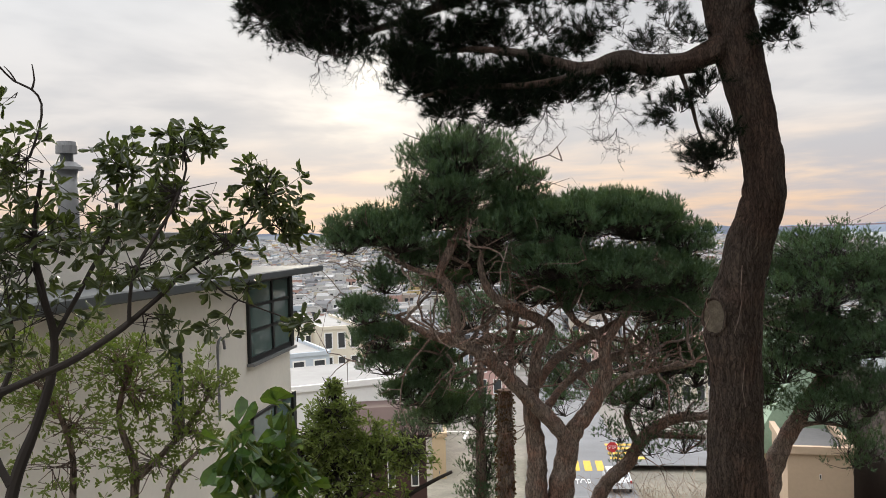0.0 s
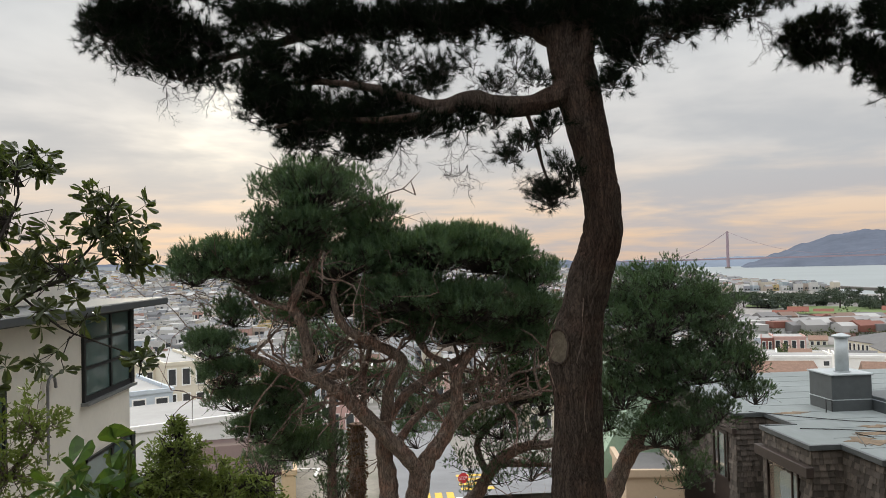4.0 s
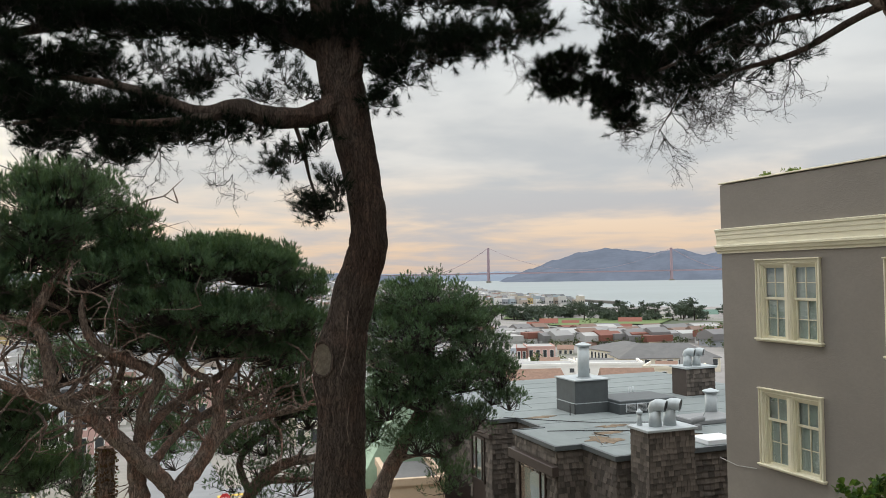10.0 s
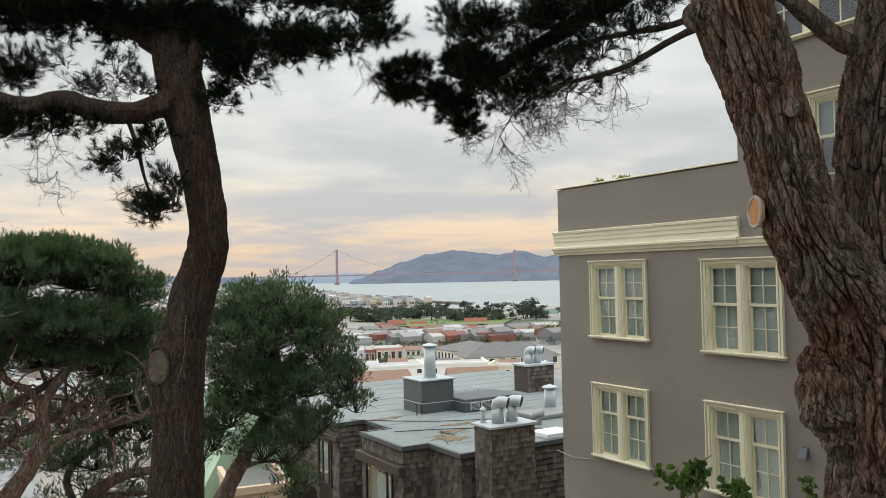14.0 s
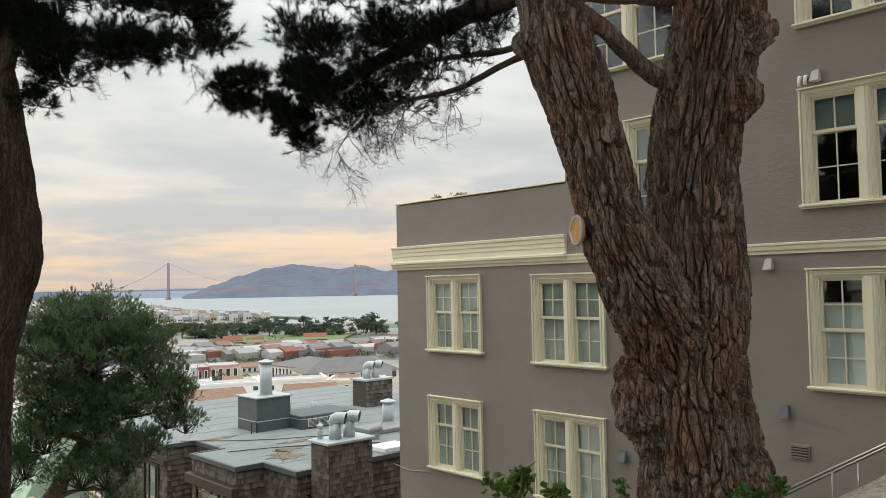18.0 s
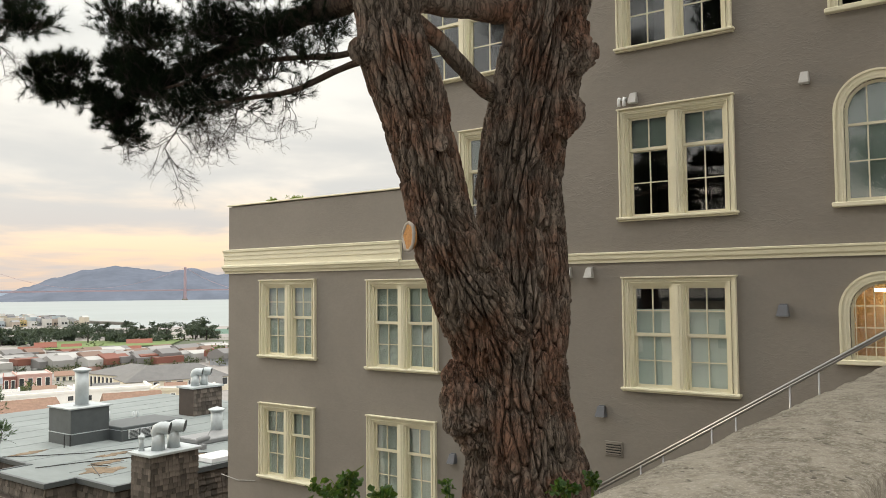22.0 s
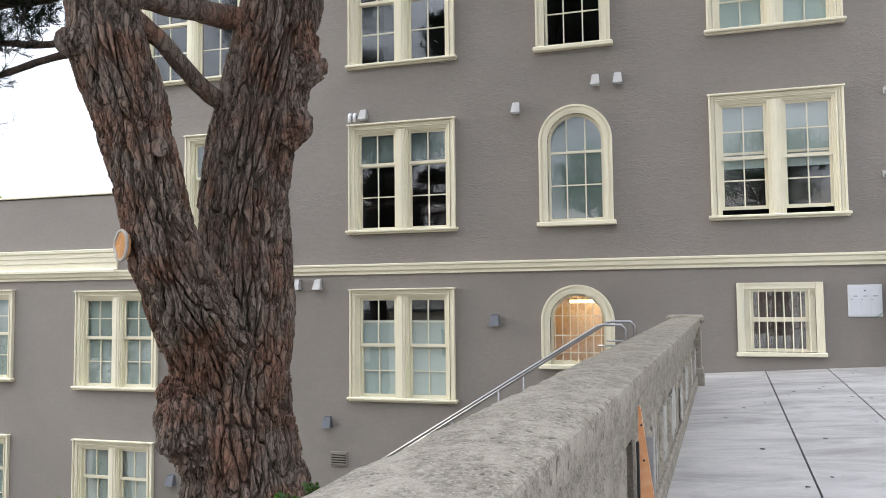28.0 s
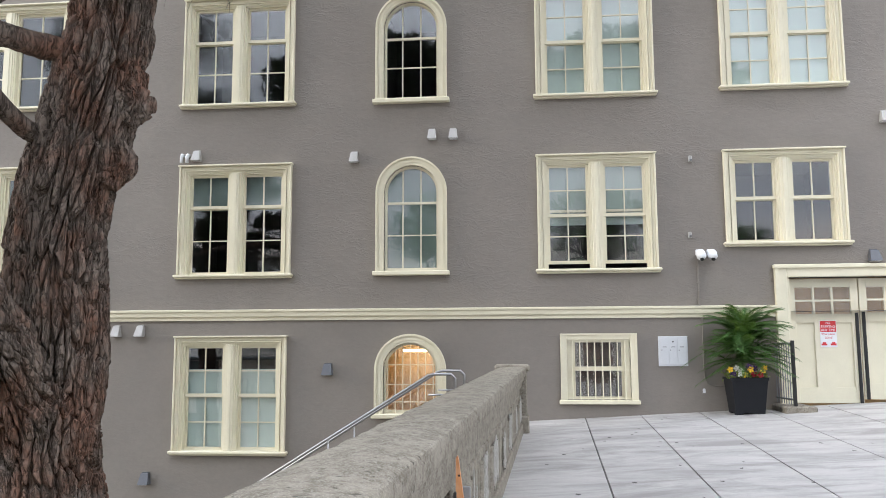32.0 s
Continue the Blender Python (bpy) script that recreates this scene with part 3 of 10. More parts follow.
def build_ground():
    rings = [0.5, 2, 4, 6, 8, 10, 12, 14, 17, 20, 24, 28, 34, 40, 50, 60, 75, 95, 120, 150, 190, 240, 300, 380, 480, 600, 700, 800, 900, 1000, 1150, 1350, 1600, 1900, 2200, 2600, 3000, 3400, 3900, 4600]
    mb, n = MB(), 144
    mb.v.append((0, 0, -1.0))
    for r in rings:
        for k in range(n):
            a = 2 * math.pi * k / n
            x, y = r * math.sin(a), r * math.cos(a)
            mb.v.append((x, y, ground_z(x, y)))
    mb.f += [(0, 1 + k, 1 + (k + 1) % n) for k in range(n)]
    for i in range(len(rings) - 1):
        a, b = 1 + i * n, 1 + (i + 1) * n
        mb.f += [(a + k, a + (k + 1) % n, b + (k + 1) % n, b + k) for k in range(n)]
    m = EARTH
    t = m.node_tree
    bs = t.nodes["Principled BSDF"]
    geo = t.nodes.new("ShaderNodeTexCoord").outputs["Object"]
    ln = t.nodes.new("ShaderNodeVectorMath")
    ln.operation = "LENGTH"
    t.links.new(geo, ln.inputs[0])
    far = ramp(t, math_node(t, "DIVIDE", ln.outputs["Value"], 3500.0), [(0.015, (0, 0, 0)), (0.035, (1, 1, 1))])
    # far wooded land toned blue-grey, distance haze put into the colour
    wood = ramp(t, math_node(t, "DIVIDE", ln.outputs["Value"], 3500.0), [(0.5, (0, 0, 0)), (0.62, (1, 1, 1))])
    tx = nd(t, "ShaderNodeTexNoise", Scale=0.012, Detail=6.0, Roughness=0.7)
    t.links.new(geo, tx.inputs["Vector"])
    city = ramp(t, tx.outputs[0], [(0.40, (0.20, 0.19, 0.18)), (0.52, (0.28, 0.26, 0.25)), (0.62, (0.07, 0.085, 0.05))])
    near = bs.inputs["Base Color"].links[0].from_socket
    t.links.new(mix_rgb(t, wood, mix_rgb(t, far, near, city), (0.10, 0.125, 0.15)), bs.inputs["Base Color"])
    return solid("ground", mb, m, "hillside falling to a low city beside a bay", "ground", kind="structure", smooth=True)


build_ground()

water_m = mat("bay_water", (0.25, 0.28, 0.285), 0.5, vary=0.06, scale=0.004, fine=0.05, bump=0.25, bump_dist=0.6, bump_scale=0.12, spec=0.3)
mb = MB()
mb.quad((-200, 500, SEA), (4700, 500, SEA), (4700, 4700, SEA), (-200, 4700, SEA))
solid("water", mb, water_m, "calm pale grey bay water under overcast sky", "water", kind="structure")


# ---- pavement of the forecourt ----
def pave_z(x, y):
    return 0.25 + 0.025 * (x - 15.08) - 0.0545 * (y + 0.73)


LEAN = -0.038


def slab(x0, x1, y0, y1, drop, thick, lean0=LEAN, lean1=LEAN):
    """A paving strip between two joints; y0 and y1 hold at the facade, and the joints lean with the parapet."""
    mb = MB()
    top = []
    for x, y, k in ((x0, y0, lean0), (x1, y0, lean0), (x1, y1, lean1), (x0, y1, lean1)):
        y = y + k * (x - 15.08)
        top.append((x, y, pave_z(x, y) - drop))
    low = [(x, y, z - thick) for x, y, z in top]
    mb.v += low + top
    mb.f += [(3, 2, 1, 0), (4, 5, 6, 7), (0, 1, 5, 4), (1, 2, 6, 5), (2, 3, 7, 6), (3, 0, 4, 7)]
    return mb


pavement = solid("pavement", slab(-30, 15.30, -30, -0.43, 0.03, 0.5, 0.0, -0.0482), JOINT, "pale concrete pavement in long scored strips", "pavement", kind="structure")

# ---- the concrete parapet ----
PAR_END = 13.62


def par_y(x):
    return 0.296 - 0.0482 * x


def par_top(x):
    return 1.175 + 0.008 * (x - 3)


parapet = thing("parapet_wall", (6, par_y(6), 0), "weathered grey concrete balustrade wall with chipped panels", "parapet", kind="structure")


def cap_block(x0, x1):
    prof = [(-0.232, -0.13), (-0.236, -0.10), (-0.236, -0.05), (-0.235, -0.024), (-0.231, -0.010), (-0.220, -0.003), (-0.17, 0.004), (-0.10, 0.012), (0.0, 0.018), (0.10, 0.010), (0.17, 0.002), (0.215, -0.010), (0.235, -0.03), (0.235, -0.13)]
    mb, n, k = MB(), int((x1 - x0) / 0.022), len(prof)
    for i in range(n + 1):
        x = x0 + (x1 - x0) * i / n
        for j, (o, u) in enumerate(prof):
            w = 0.005 * noise.noise((x * 2.3, o * 9, u * 5)) + 0.003 * noise.noise((x * 9, o * 30, 2)) + 0.002 * noise.noise((x * 31, o * 60, 5))
            arris = max(0.0, 1 - abs(abs(o) - 0.226) / 0.03) * (1 if u > -0.05 else 0.25)
            chip = arris * (0.012 * max(0.0, noise.noise((x * 5.5, 3, o)) - 0.08) * 3 + 0.006 * noise.noise((x * 24, u * 30, o)))
            mb.v.append((x, par_y(x) + o - math.copysign(chip, o) + (w * 0.6 if abs(o) > 0.2 else 0), par_top(x) + u + w - chip * 0.8))
    for i in range(n):
        mb.f += [(i * k + j, i * k + (j + 1) % k, (i + 1) * k + (j + 1) % k, (i + 1) * k + j) for j in range(k)]
    mb.f += [tuple(range(k)), tuple(reversed(range(n * k, n * k + k)))]
    return mb


for a, b in ((-8.0, -2.01), (-2.0, 8.49), (8.5, PAR_END - 0.2)):
    part("coping", cap_block(a, b), CONCRETE, parapet, smooth=False)


def along(x0, x1, o0, o1, z0, z1, c=0.01):
    """A block that follows the wall's line, o across it, z under the coping or over the pavement."""
    mb = MB().box(x0, x1, o0, o1, 0, 1, c)
    mb.v = [(x, par_y(x) + o, z0(x) + (z1(x) - z0(x)) * w) for x, o, w in mb.v]
    return mb


def foot(x):
    return pave_z(x, par_y(x)) - 0.05


ends = (-8, PAR_END - 0.2)
part("rail", along(*ends, -0.128, 0.150, lambda x: par_top(x) - 0.44, lambda x: par_top(x) - 0.128), CONCRETE, parapet)
part("fascia", along(*ends, -0.203, 0.205, lambda x: par_top(x) - 0.205, lambda x: par_top(x) - 0.142, 0.012), CONCRETE, parapet)
part("moulding", along(*ends, -0.166, 0.180, lambda x: par_top(x) - 0.31, lambda x: par_top(x) - 0.222, 0.012), CONCRETE, parapet)
part("plinth", along(*ends, -0.18, 0.18, lambda x: foot(x) - 1.2, lambda x: foot(x) + 0.22, 0.015), CONCRETE, parapet)
part("backing", along(*ends, -0.02, 0.14, lambda x: foot(x), lambda x: par_top(x) - 0.3), CONCRETE, parapet)
part("plain_panel", along(-8, 4.7, -0.138, 0.0, lambda q: foot(q) + 0.2, lambda q: par_top(q) - 0.42, 0.01), CONCRETE, parapet)
rng = random.Random(4)
# panels: start, width, face depth, pale or not; dark slots stay open between them
x, i = 5.05, 0
while x < PAR_END - 0.75:
    wide = (0.95, 0.16, 0.16, 0.62, 0.14)[i % 5]
    pale = i % 5 in (0, 3) or rng.random() < 0.3
    face = -0.142 - 0.012 * rng.random()
    part("panel" if wide > 0.5 else "baluster", along(x, x + wide, face, 0.0, lambda q: foot(q) + 0.2, lambda q: par_top(q) - 0.43, 0.018), CONCRETE, parapet)
    if wide > 0.5:
        part("panel_moulding", along(x + 0.09, x + wide - 0.09, -0.168, -0.1, lambda q: foot(q) + 0.32, lambda q: par_top(q) - 0.52, 0.02), CONCRETE, parapet)
    if pale:
        # plaster that has peeled to an uneven pale patch
        patch, n = MB(), 40
        cx, hz = x + wide * rng.uniform(0.35, 0.65), rng.uniform(0.18, 0.26)
        cz = foot(cx) + rng.uniform(0.42, 0.55)
        off = -0.172 if wide > 0.5 else face - 0.005
        ring = [(cx + wide * 0.36 * math.copysign(abs(math.cos(a)) ** 0.45, math.cos(a)) * (0.8 + 0.4 * noise.noise((math.cos(a) * 4 + i, math.sin(a) * 4, 1))), cz + hz * math.copysign(abs(math.sin(a)) ** 0.45, math.sin(a)) * (0.85 + 0.5 * noise.noise((math.cos(a) * 4, math.sin(a) * 4 + i, 7)))) for a in (2 * math.pi * q / n for q in range(n))]
        patch.v += [(a, par_y(a) + off, b) for a, b in ring] + [(a, par_y(a) + off + 0.01, b) for a, b in ring]
        patch.f += [tuple(range(n))] + [(q, (q + 1) % n, n + (q + 1) % n, n + q) for q in range(n)]
        part("plaster_patch", patch, CONCRETE_PALE, parapet)
    x += wide + (0.09, 0.05, 0.10, 0.09, 0.06)[i % 5]
    i += 1
px_, py_ = PAR_END, par_y(PAR_END)
post = MB().box(px_ - 0.2, px_ + 0.2, py_ - 0.24, py_ + 0.24, -0.5, par_top(px_) - 0.06, 0.015)
part("end_post", post, CONCRETE, parapet)
part("post_base", MB().box(px_ - 0.23, px_ + 0.23, py_ - 0.27, py_ + 0.27, -0.5, pave_z(px_, py_) + 0.28, 0.02), CONCRETE, parapet)
part("post_cap", MB().box(px_ - 0.26, px_ + 0.24, py_ - 0.29, py_ + 0.29, par_top(px_) - 0.075, par_top(px_) + 0.045, 0.03), CONCRETE, parapet)

# ---- the grey stucco building ----
XW = 15.08
Y_WING, Y_TALL, Y_SOUTH = 18.15, 11.76, -16.0
WINDOWS = [
    # side, top, other side, bottom, upper rows, lower rows, upper share, look, gap
    (6.14, 5.17, 3.88, 2.92, 1, 2, 0.34, "half", 0.0),
    (-0.86, 5.20, -3.06, 2.94, 2, 2, 0.50, "pale_top", 0.11),
    (-4.29, 5.20, -6.45, 3.39, 1, 1, 0.48, "plain", 0.0),
    (10.01, 5.22, 7.85, 2.66, 1, 2, 0.34, "half", 0.0),
    (6.14, 8.59, 3.87, 6.32, 1, 2, 0.36, "dark", 0.0),
    (-0.87, 8.65, -3.10, 6.29, 2, 2, 0.50, "pale", 0.0),
    (-4.33, 8.64, -6.56, 6.34, 2, 2, 0.50, "pale", 0.0),
    (11.23, 8.67, 8.57, 6.39, 1, 2, 0.36, "dark", 0.0),
] + [
    (6.12, 1.82, 3.92, -0.42, 2, 2, 0.49, "blind_low", 0.0),
    (16.77, 1.92, 14.63, -0.21, 2, 2, 0.46, "dim", 0.0),
    (12.85, 1.87, 10.68, -0.35, 2, 2, 0.46, "dim", 0.0),
    (16.78, -1.42, 14.68, -3.46, 1, 2, 0.36, "dim", 0.0),
    (12.86, -1.44, 10.76, -3.57, 1, 2, 0.36, "dim", 0.0),
]
ARCHES = [
    ((15.08, 2.22, 5.23), (15.08, 0.85, 2.94), "blind"),
    ((15.08, 2.24, 8.54), (15.08, 0.84, 6.30), "dark"),
    ((15.08, 2.23, 1.84), (15.08, 0.88, 0.28), "lit"),
]
BARRED = ((15.08, -1.23, 1.83), (15.08, -2.62, 0.55))
GARAGE = ((15.08, -5.11, 3.02), (15.08, -5.33, 0.49))
G_Y0, G_Y1, G_TOP = GARAGE[0][1], GARAGE[0][1] - 3.9, GARAGE[0][2]
CW = 0.16
openings = []
for w in WINDOWS:
    openings.append((w[0] - CW, w[2] + CW, w[3] + 0.08, w[1] - CW))
for a, b, _ in ARCHES:
    openings.append((a[1] - CW, b[1] + CW, b[2] + 0.08, a[2] - CW))
openings.append((BARRED[0][1] - 0.12, BARRED[1][1] + 0.12, BARRED[1][2] + 0.08, BARRED[0][2] - 0.12))
openings.append((G_Y0 - 0.2, G_Y1 + 0.2, -0.2, G_TOP - 0.2))


def holed_wall(y_hi, y_lo, z0, z1, holes, x0, x1):
    holes = [(h[0], h[1], max(h[2], z0), min(h[3], z1)) for h in holes if h[3] > z0 and h[2] < z1]
    ys = sorted({y_hi, y_lo, *(h[0] for h in holes), *(h[1] for h in holes)})
    zs = sorted({z0, z1, *(max(z0, h[2]) for h in holes), *(h[3] for h in holes)})
    mb = MB()
    for a, b in zip(ys, ys[1:]):
        for c, d in zip(zs, zs[1:]):
            y, z = (a + b) / 2, (c + d) / 2
            if not any(h[1] < y < h[0] and h[2] < z < h[3] for h in holes):
                mb.quad((x0, b, c), (x0, a, c), (x0, a, d), (x0, b, d))
                mb.quad((x1, a, c), (x1, b, c), (x1, b, d), (x1, a, d))
    for h in holes:
        p, q = (h[0], max(z0, h[2])), (h[1], h[3])
        for (ya, za), (yb, zb) in (((p[0], p[1]), (p[0], q[1])), ((p[0], q[1]), (q[0], q[1])), ((q[0], q[1]), (q[0], p[1])), ((q[0], p[1]), (p[0], p[1]))):
            if za == zb and za in (z0, z1):
                continue
            mb.quad((x0, ya, za), (x1, ya, za), (x1, yb, zb), (x0, yb, zb))
    mb.quad((x0, y_hi, z1), (x1, y_hi, z1), (x1, y_lo, z1), (x0, y_lo, z1))
    mb.quad((x0, y_hi, z0), (x1, y_hi, z0), (x1, y_hi, z1), (x0, y_hi, z1))
    return mb


building = thing("stucco_building", (XW, 4, -1), "grey-taupe stucco apartment building with cream trim", "building")
Z_STRING = 2.21
part("lower_wall", holed_wall(Y_WING, Y_SOUTH, -12, Z_STRING, openings, XW, XW + 0.32), STUCCO_FINE, building)
part("upper_wall", holed_wall(Y_TALL, Y_SOUTH, Z_STRING, 13.0, openings, XW, XW + 0.32), STUCCO, building)
part("wing_parapet", holed_wall(Y_WING, Y_TALL, Z_STRING, 4.02, [], XW, XW + 0.32), STUCCO_FINE, building)
body = MB()
body.quad((XW, Y_WING, -12), (XW + 14, Y_WING, -12), (XW + 14, Y_WING, 4.02), (XW, Y_WING, 4.02))
body.box(XW + 0.32, XW + 14, Y_TALL, Y_WING - 0.02, 3.4, 3.6)
body.box(XW + 13.7, XW + 14, Y_SOUTH, Y_WING, -12, 3.9)
part("back_wall", body, STUCCO, building)
part("flank_wall", MB().box(XW + 0.01, XW + 14, Y_TALL - 0.3, Y_TALL - 0.003, 3.4, 13.0), STUCCO, building)
part("flat_roof", MB().box(XW, XW + 14, Y_SOUTH, Y_TALL, 12.9, 13.2), ROOFING, building)
part("coping_strip", MB().box(XW - 0.04, XW + 0.36, Y_TALL + 0.004, Y_WING + 0.04, 4.045, 4.085, 0.008), CREAM, building, "thin cream coping on the low wing")
# string course and the wing's deeper cornice
BELT = 2.31
belt_prof = [(0, -0.20), (0.035, -0.20), (0.04, -0.15), (0.075, -0.12), (0.085, -0.05), (0.11, -0.03), (0.11, 0.0), (0, 0.015)]
part("string_course", MB().sweep(belt_prof, (XW - 0.002, Y_TALL, BELT), (XW - 0.002, GARAGE[0][1] + 0.005, BELT), (-1, 0, 0)), CREAM, building)
part("string_course", MB().sweep(belt_prof, (XW - 0.002, G_Y1 - 0.005, BELT), (XW - 0.002, Y_SOUTH, BELT), (-1, 0, 0)), CREAM, building)
corn = [(0, -0.20), (0.035, -0.20), (0.04, -0.15), (0.09, -0.12), (0.11, -0.05), (0.15, -0.03), (0.15, 0.02), (0.06, 0.04), (0.05, 0.06), (0.05, 0.185), (0.068, 0.19), (0.068, 0.30), (0.086, 0.305), (0.086, 0.40), (0.115, 0.42), (0.12, 0.475), (0, 0.50)]
part("cornice", MB().sweep(corn, (XW - 0.002, Y_WING + 0.14, BELT), (XW - 0.002, Y_TALL, BELT), (-1, 0, 0)), CREAM, building)
part("cornice_return", MB().sweep(corn, (XW, Y_WING + 0.002, BELT), (XW + 14, Y_WING + 0.002, BELT), (0, 1, 0)), CREAM, building)

# ---- windows ----
def pane_box(x, ya, yb, za, zb):
    return MB().box(x, x + 0.006, ya, yb, za, zb)


def sash(win, ya, yb, za, zb, x, cols, rows):
    """One sliding sash between ya > yb and za < zb, with its muntins and panes."""
    st, mu = 0.045, 0.022
    f = MB()
    f.box(x, x + 0.04, ya, ya - st, za, zb, 0.004).box(x, x + 0.04, yb + st, yb, za, zb, 0.004)
    f.box(x + 0.001, x + 0.041, ya - st, yb + st, za, za + st + 0.015).box(x + 0.001, x + 0.041, ya - st, yb + st, zb - st, zb)
    s = part("sash", f, CREAM, win)
    iy, iz = (ya - yb - 2 * st), (zb - za - 2 * st - 0.015)
    for c in range(1, cols):
        y = ya - st - iy * c / cols
        part("muntin", MB().box(x + 0.006, x + 0.036, y + mu / 2, y - mu / 2, za + st, zb - st), CREAM, s)
    for r in range(1, rows):
        z = za + st + 0.015 + iz * r / rows
        part("muntin", MB().box(x + 0.008, x + 0.034, ya - st, yb + st, z - mu / 2, z + mu / 2), CREAM, s)
    for c in range(cols):
        for r in range(rows):
            y, z = ya - st - iy * c / cols, za + st + 0.015 + iz * r / rows
            p = part("pane", pane_box(x + 0.018, y, y - iy / cols, z, z + iz / rows), PANE, s)
            p.visible_shadow = False


def casing(win, y0, y1, z0, z1):
    """A stepped architrave: backband, flat and bead round a shallow inner lining, over a moulded sill."""
    c = MB()
    c.box(XW - 0.026, XW + 0.10, y0 - 0.002, y0 - CW, z0 + 0.08, z1 - 0.002).box(XW - 0.026, XW + 0.10, y1 + CW, y1 + 0.002, z0 + 0.08, z1 - 0.002)
    c.box(XW - 0.025, XW + 0.10, y0 - CW, y1 + CW, z1 - CW, z1 - 0.003)
    part("casing", c, CREAM, win)
    for name, o, w, d in (("backband", 0.0, 0.034, 0.088), ("architrave", 0.036, 0.058, 0.052), ("bead", 0.102, 0.022, 0.064)):
        b = MB()
        b.box(XW - d, XW, y0 - o, y0 - o - w, z0 + 0.08, z1 - o, 0.006).box(XW - d, XW, y1 + o + w, y1 + o, z0 + 0.08, z1 - o, 0.006)
        b.box(XW - d + 0.0005, XW, y0 - o - w, y1 + o + w, z1 - o - w, z1 - o - 0.001, 0.006)
        part(name, b, CREAM, win)
    part("window_sill", MB().box(XW - 0.13, XW + 0.12, y0 + 0.05, y1 - 0.05, z0 + 0.03, z0 + 0.082, 0.012), CREAM, win)
    part("sill_apron", MB().box(XW - 0.09, XW, y0 + 0.03, y1 - 0.03, z0, z0 + 0.029, 0.008), CREAM, win)
    part("drip_lip", MB().box(XW - 0.112, XW, y0 + 0.02, y1 - 0.02, z1 - 0.03, z1 + 0.002, 0.006), CREAM, win)


# box behind a window, its darkness painted rather than left to the light
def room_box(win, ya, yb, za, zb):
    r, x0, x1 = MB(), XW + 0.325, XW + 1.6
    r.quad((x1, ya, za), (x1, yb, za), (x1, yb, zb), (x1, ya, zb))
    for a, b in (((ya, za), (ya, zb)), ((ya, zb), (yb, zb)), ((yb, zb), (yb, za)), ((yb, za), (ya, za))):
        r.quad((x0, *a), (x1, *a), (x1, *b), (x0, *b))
    part("room_lining", r, UNLIT_ROOM, win)


LOOKS = {"half": [(BLIND, 0.64, 1.0)], "dark": [], "plain": [], "pale": [(BLIND_PALE, 0.0, 1.0)], "pale_top": [(BLIND_DIM, 0.42, 1.0)], "blind_low": [(BLIND_PALE, 0.0, 0.78)], "dim": [(BLIND_DIM, 0.0, 1.0)]}
SAY = {"half": "with blinds half drawn over dark rooms", "dark": "reflecting trees in dark panes", "plain": "with bare two-light sashes", "pale": "with pale blinds drawn", "pale_top": "with blinds half lowered", "blind_low": "with pale blinds below dark top panes", "dim": "with grey-green blinds drawn"}
count = 0
for y0, z1, y1, z0, up, low, share, style, gap in WINDOWS:
    count += 1
    win = thing("window_%d" % count, (XW, (y0 + y1) / 2, z0), "cream double sash window " + SAY[style], "window", "facade windows", "structure")
    casing(win, y0, y1, z0, z1)
    mid, hm = (y0 + y1) / 2, 0.11
    part("mullion", MB().box(XW - 0.026, XW + 0.10, mid + hm, mid - hm, z0 + 0.08, z1 - CW).box(XW - 0.05, XW, mid + 0.082, mid - 0.082, z0 + 0.08, z1 - CW, 0.008).box(XW - 0.066, XW, mid + 0.034, mid - 0.034, z0 + 0.08, z1 - CW, 0.008), CREAM, win)
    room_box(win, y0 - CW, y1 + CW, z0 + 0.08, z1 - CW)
    for ya, yb in ((y0 - CW, mid + hm), (mid - hm, y1 + CW)):
        za, zb = z0 + 0.08, z1 - CW
        part("stop_bead", MB().box(XW + 0.0, XW + 0.10, ya, ya - 0.03, za, zb).box(XW + 0.0, XW + 0.10, yb + 0.03, yb, za, zb).box(XW + 0.001, XW + 0.1, ya - 0.03, yb + 0.03, zb - 0.03, zb), CREAM, win)
        ya, yb, zb = ya - 0.03, yb + 0.03, zb - 0.03
        zm = zb - (zb - za) * share
        sash(win, ya, yb, zm, zb, XW + 0.05, 2, up)
        sash(win, ya, yb, za + gap, zm + 0.03 + gap, XW + 0.095, 2, low)
        for m, a, b in LOOKS[style]:
            part("blind", MB().box(XW + 0.145, XW + 0.150, ya + 0.09, yb - 0.09, za + 0.01 + (zb - za) * a, za + (zb - za) * b - 0.01), m, win)


# ---- arched windows ----
def arch_band(yc, zs, r0, r1, x0, x1, n=24):
    mb = MB()
    for k in range(n + 1):
        a = math.pi * k / n
        c, s = math.cos(a), math.sin(a)
        mb.v += [(x0, yc + r0 * c, zs + r0 * s), (x0, yc + r1 * c, zs + r1 * s), (x1, yc + r1 * c, zs + r1 * s), (x1, yc + r0 * c, zs + r0 * s)]
    for k in range(n):
        for j in range(4):
            mb.f.append((k * 4 + j, k * 4 + (j + 1) % 4, k * 4 + 4 + (j + 1) % 4, k * 4 + 4 + j))
    mb.f += [(0, 1, 2, 3), tuple(4 * n + i for i in (3, 2, 1, 0))]
    return mb


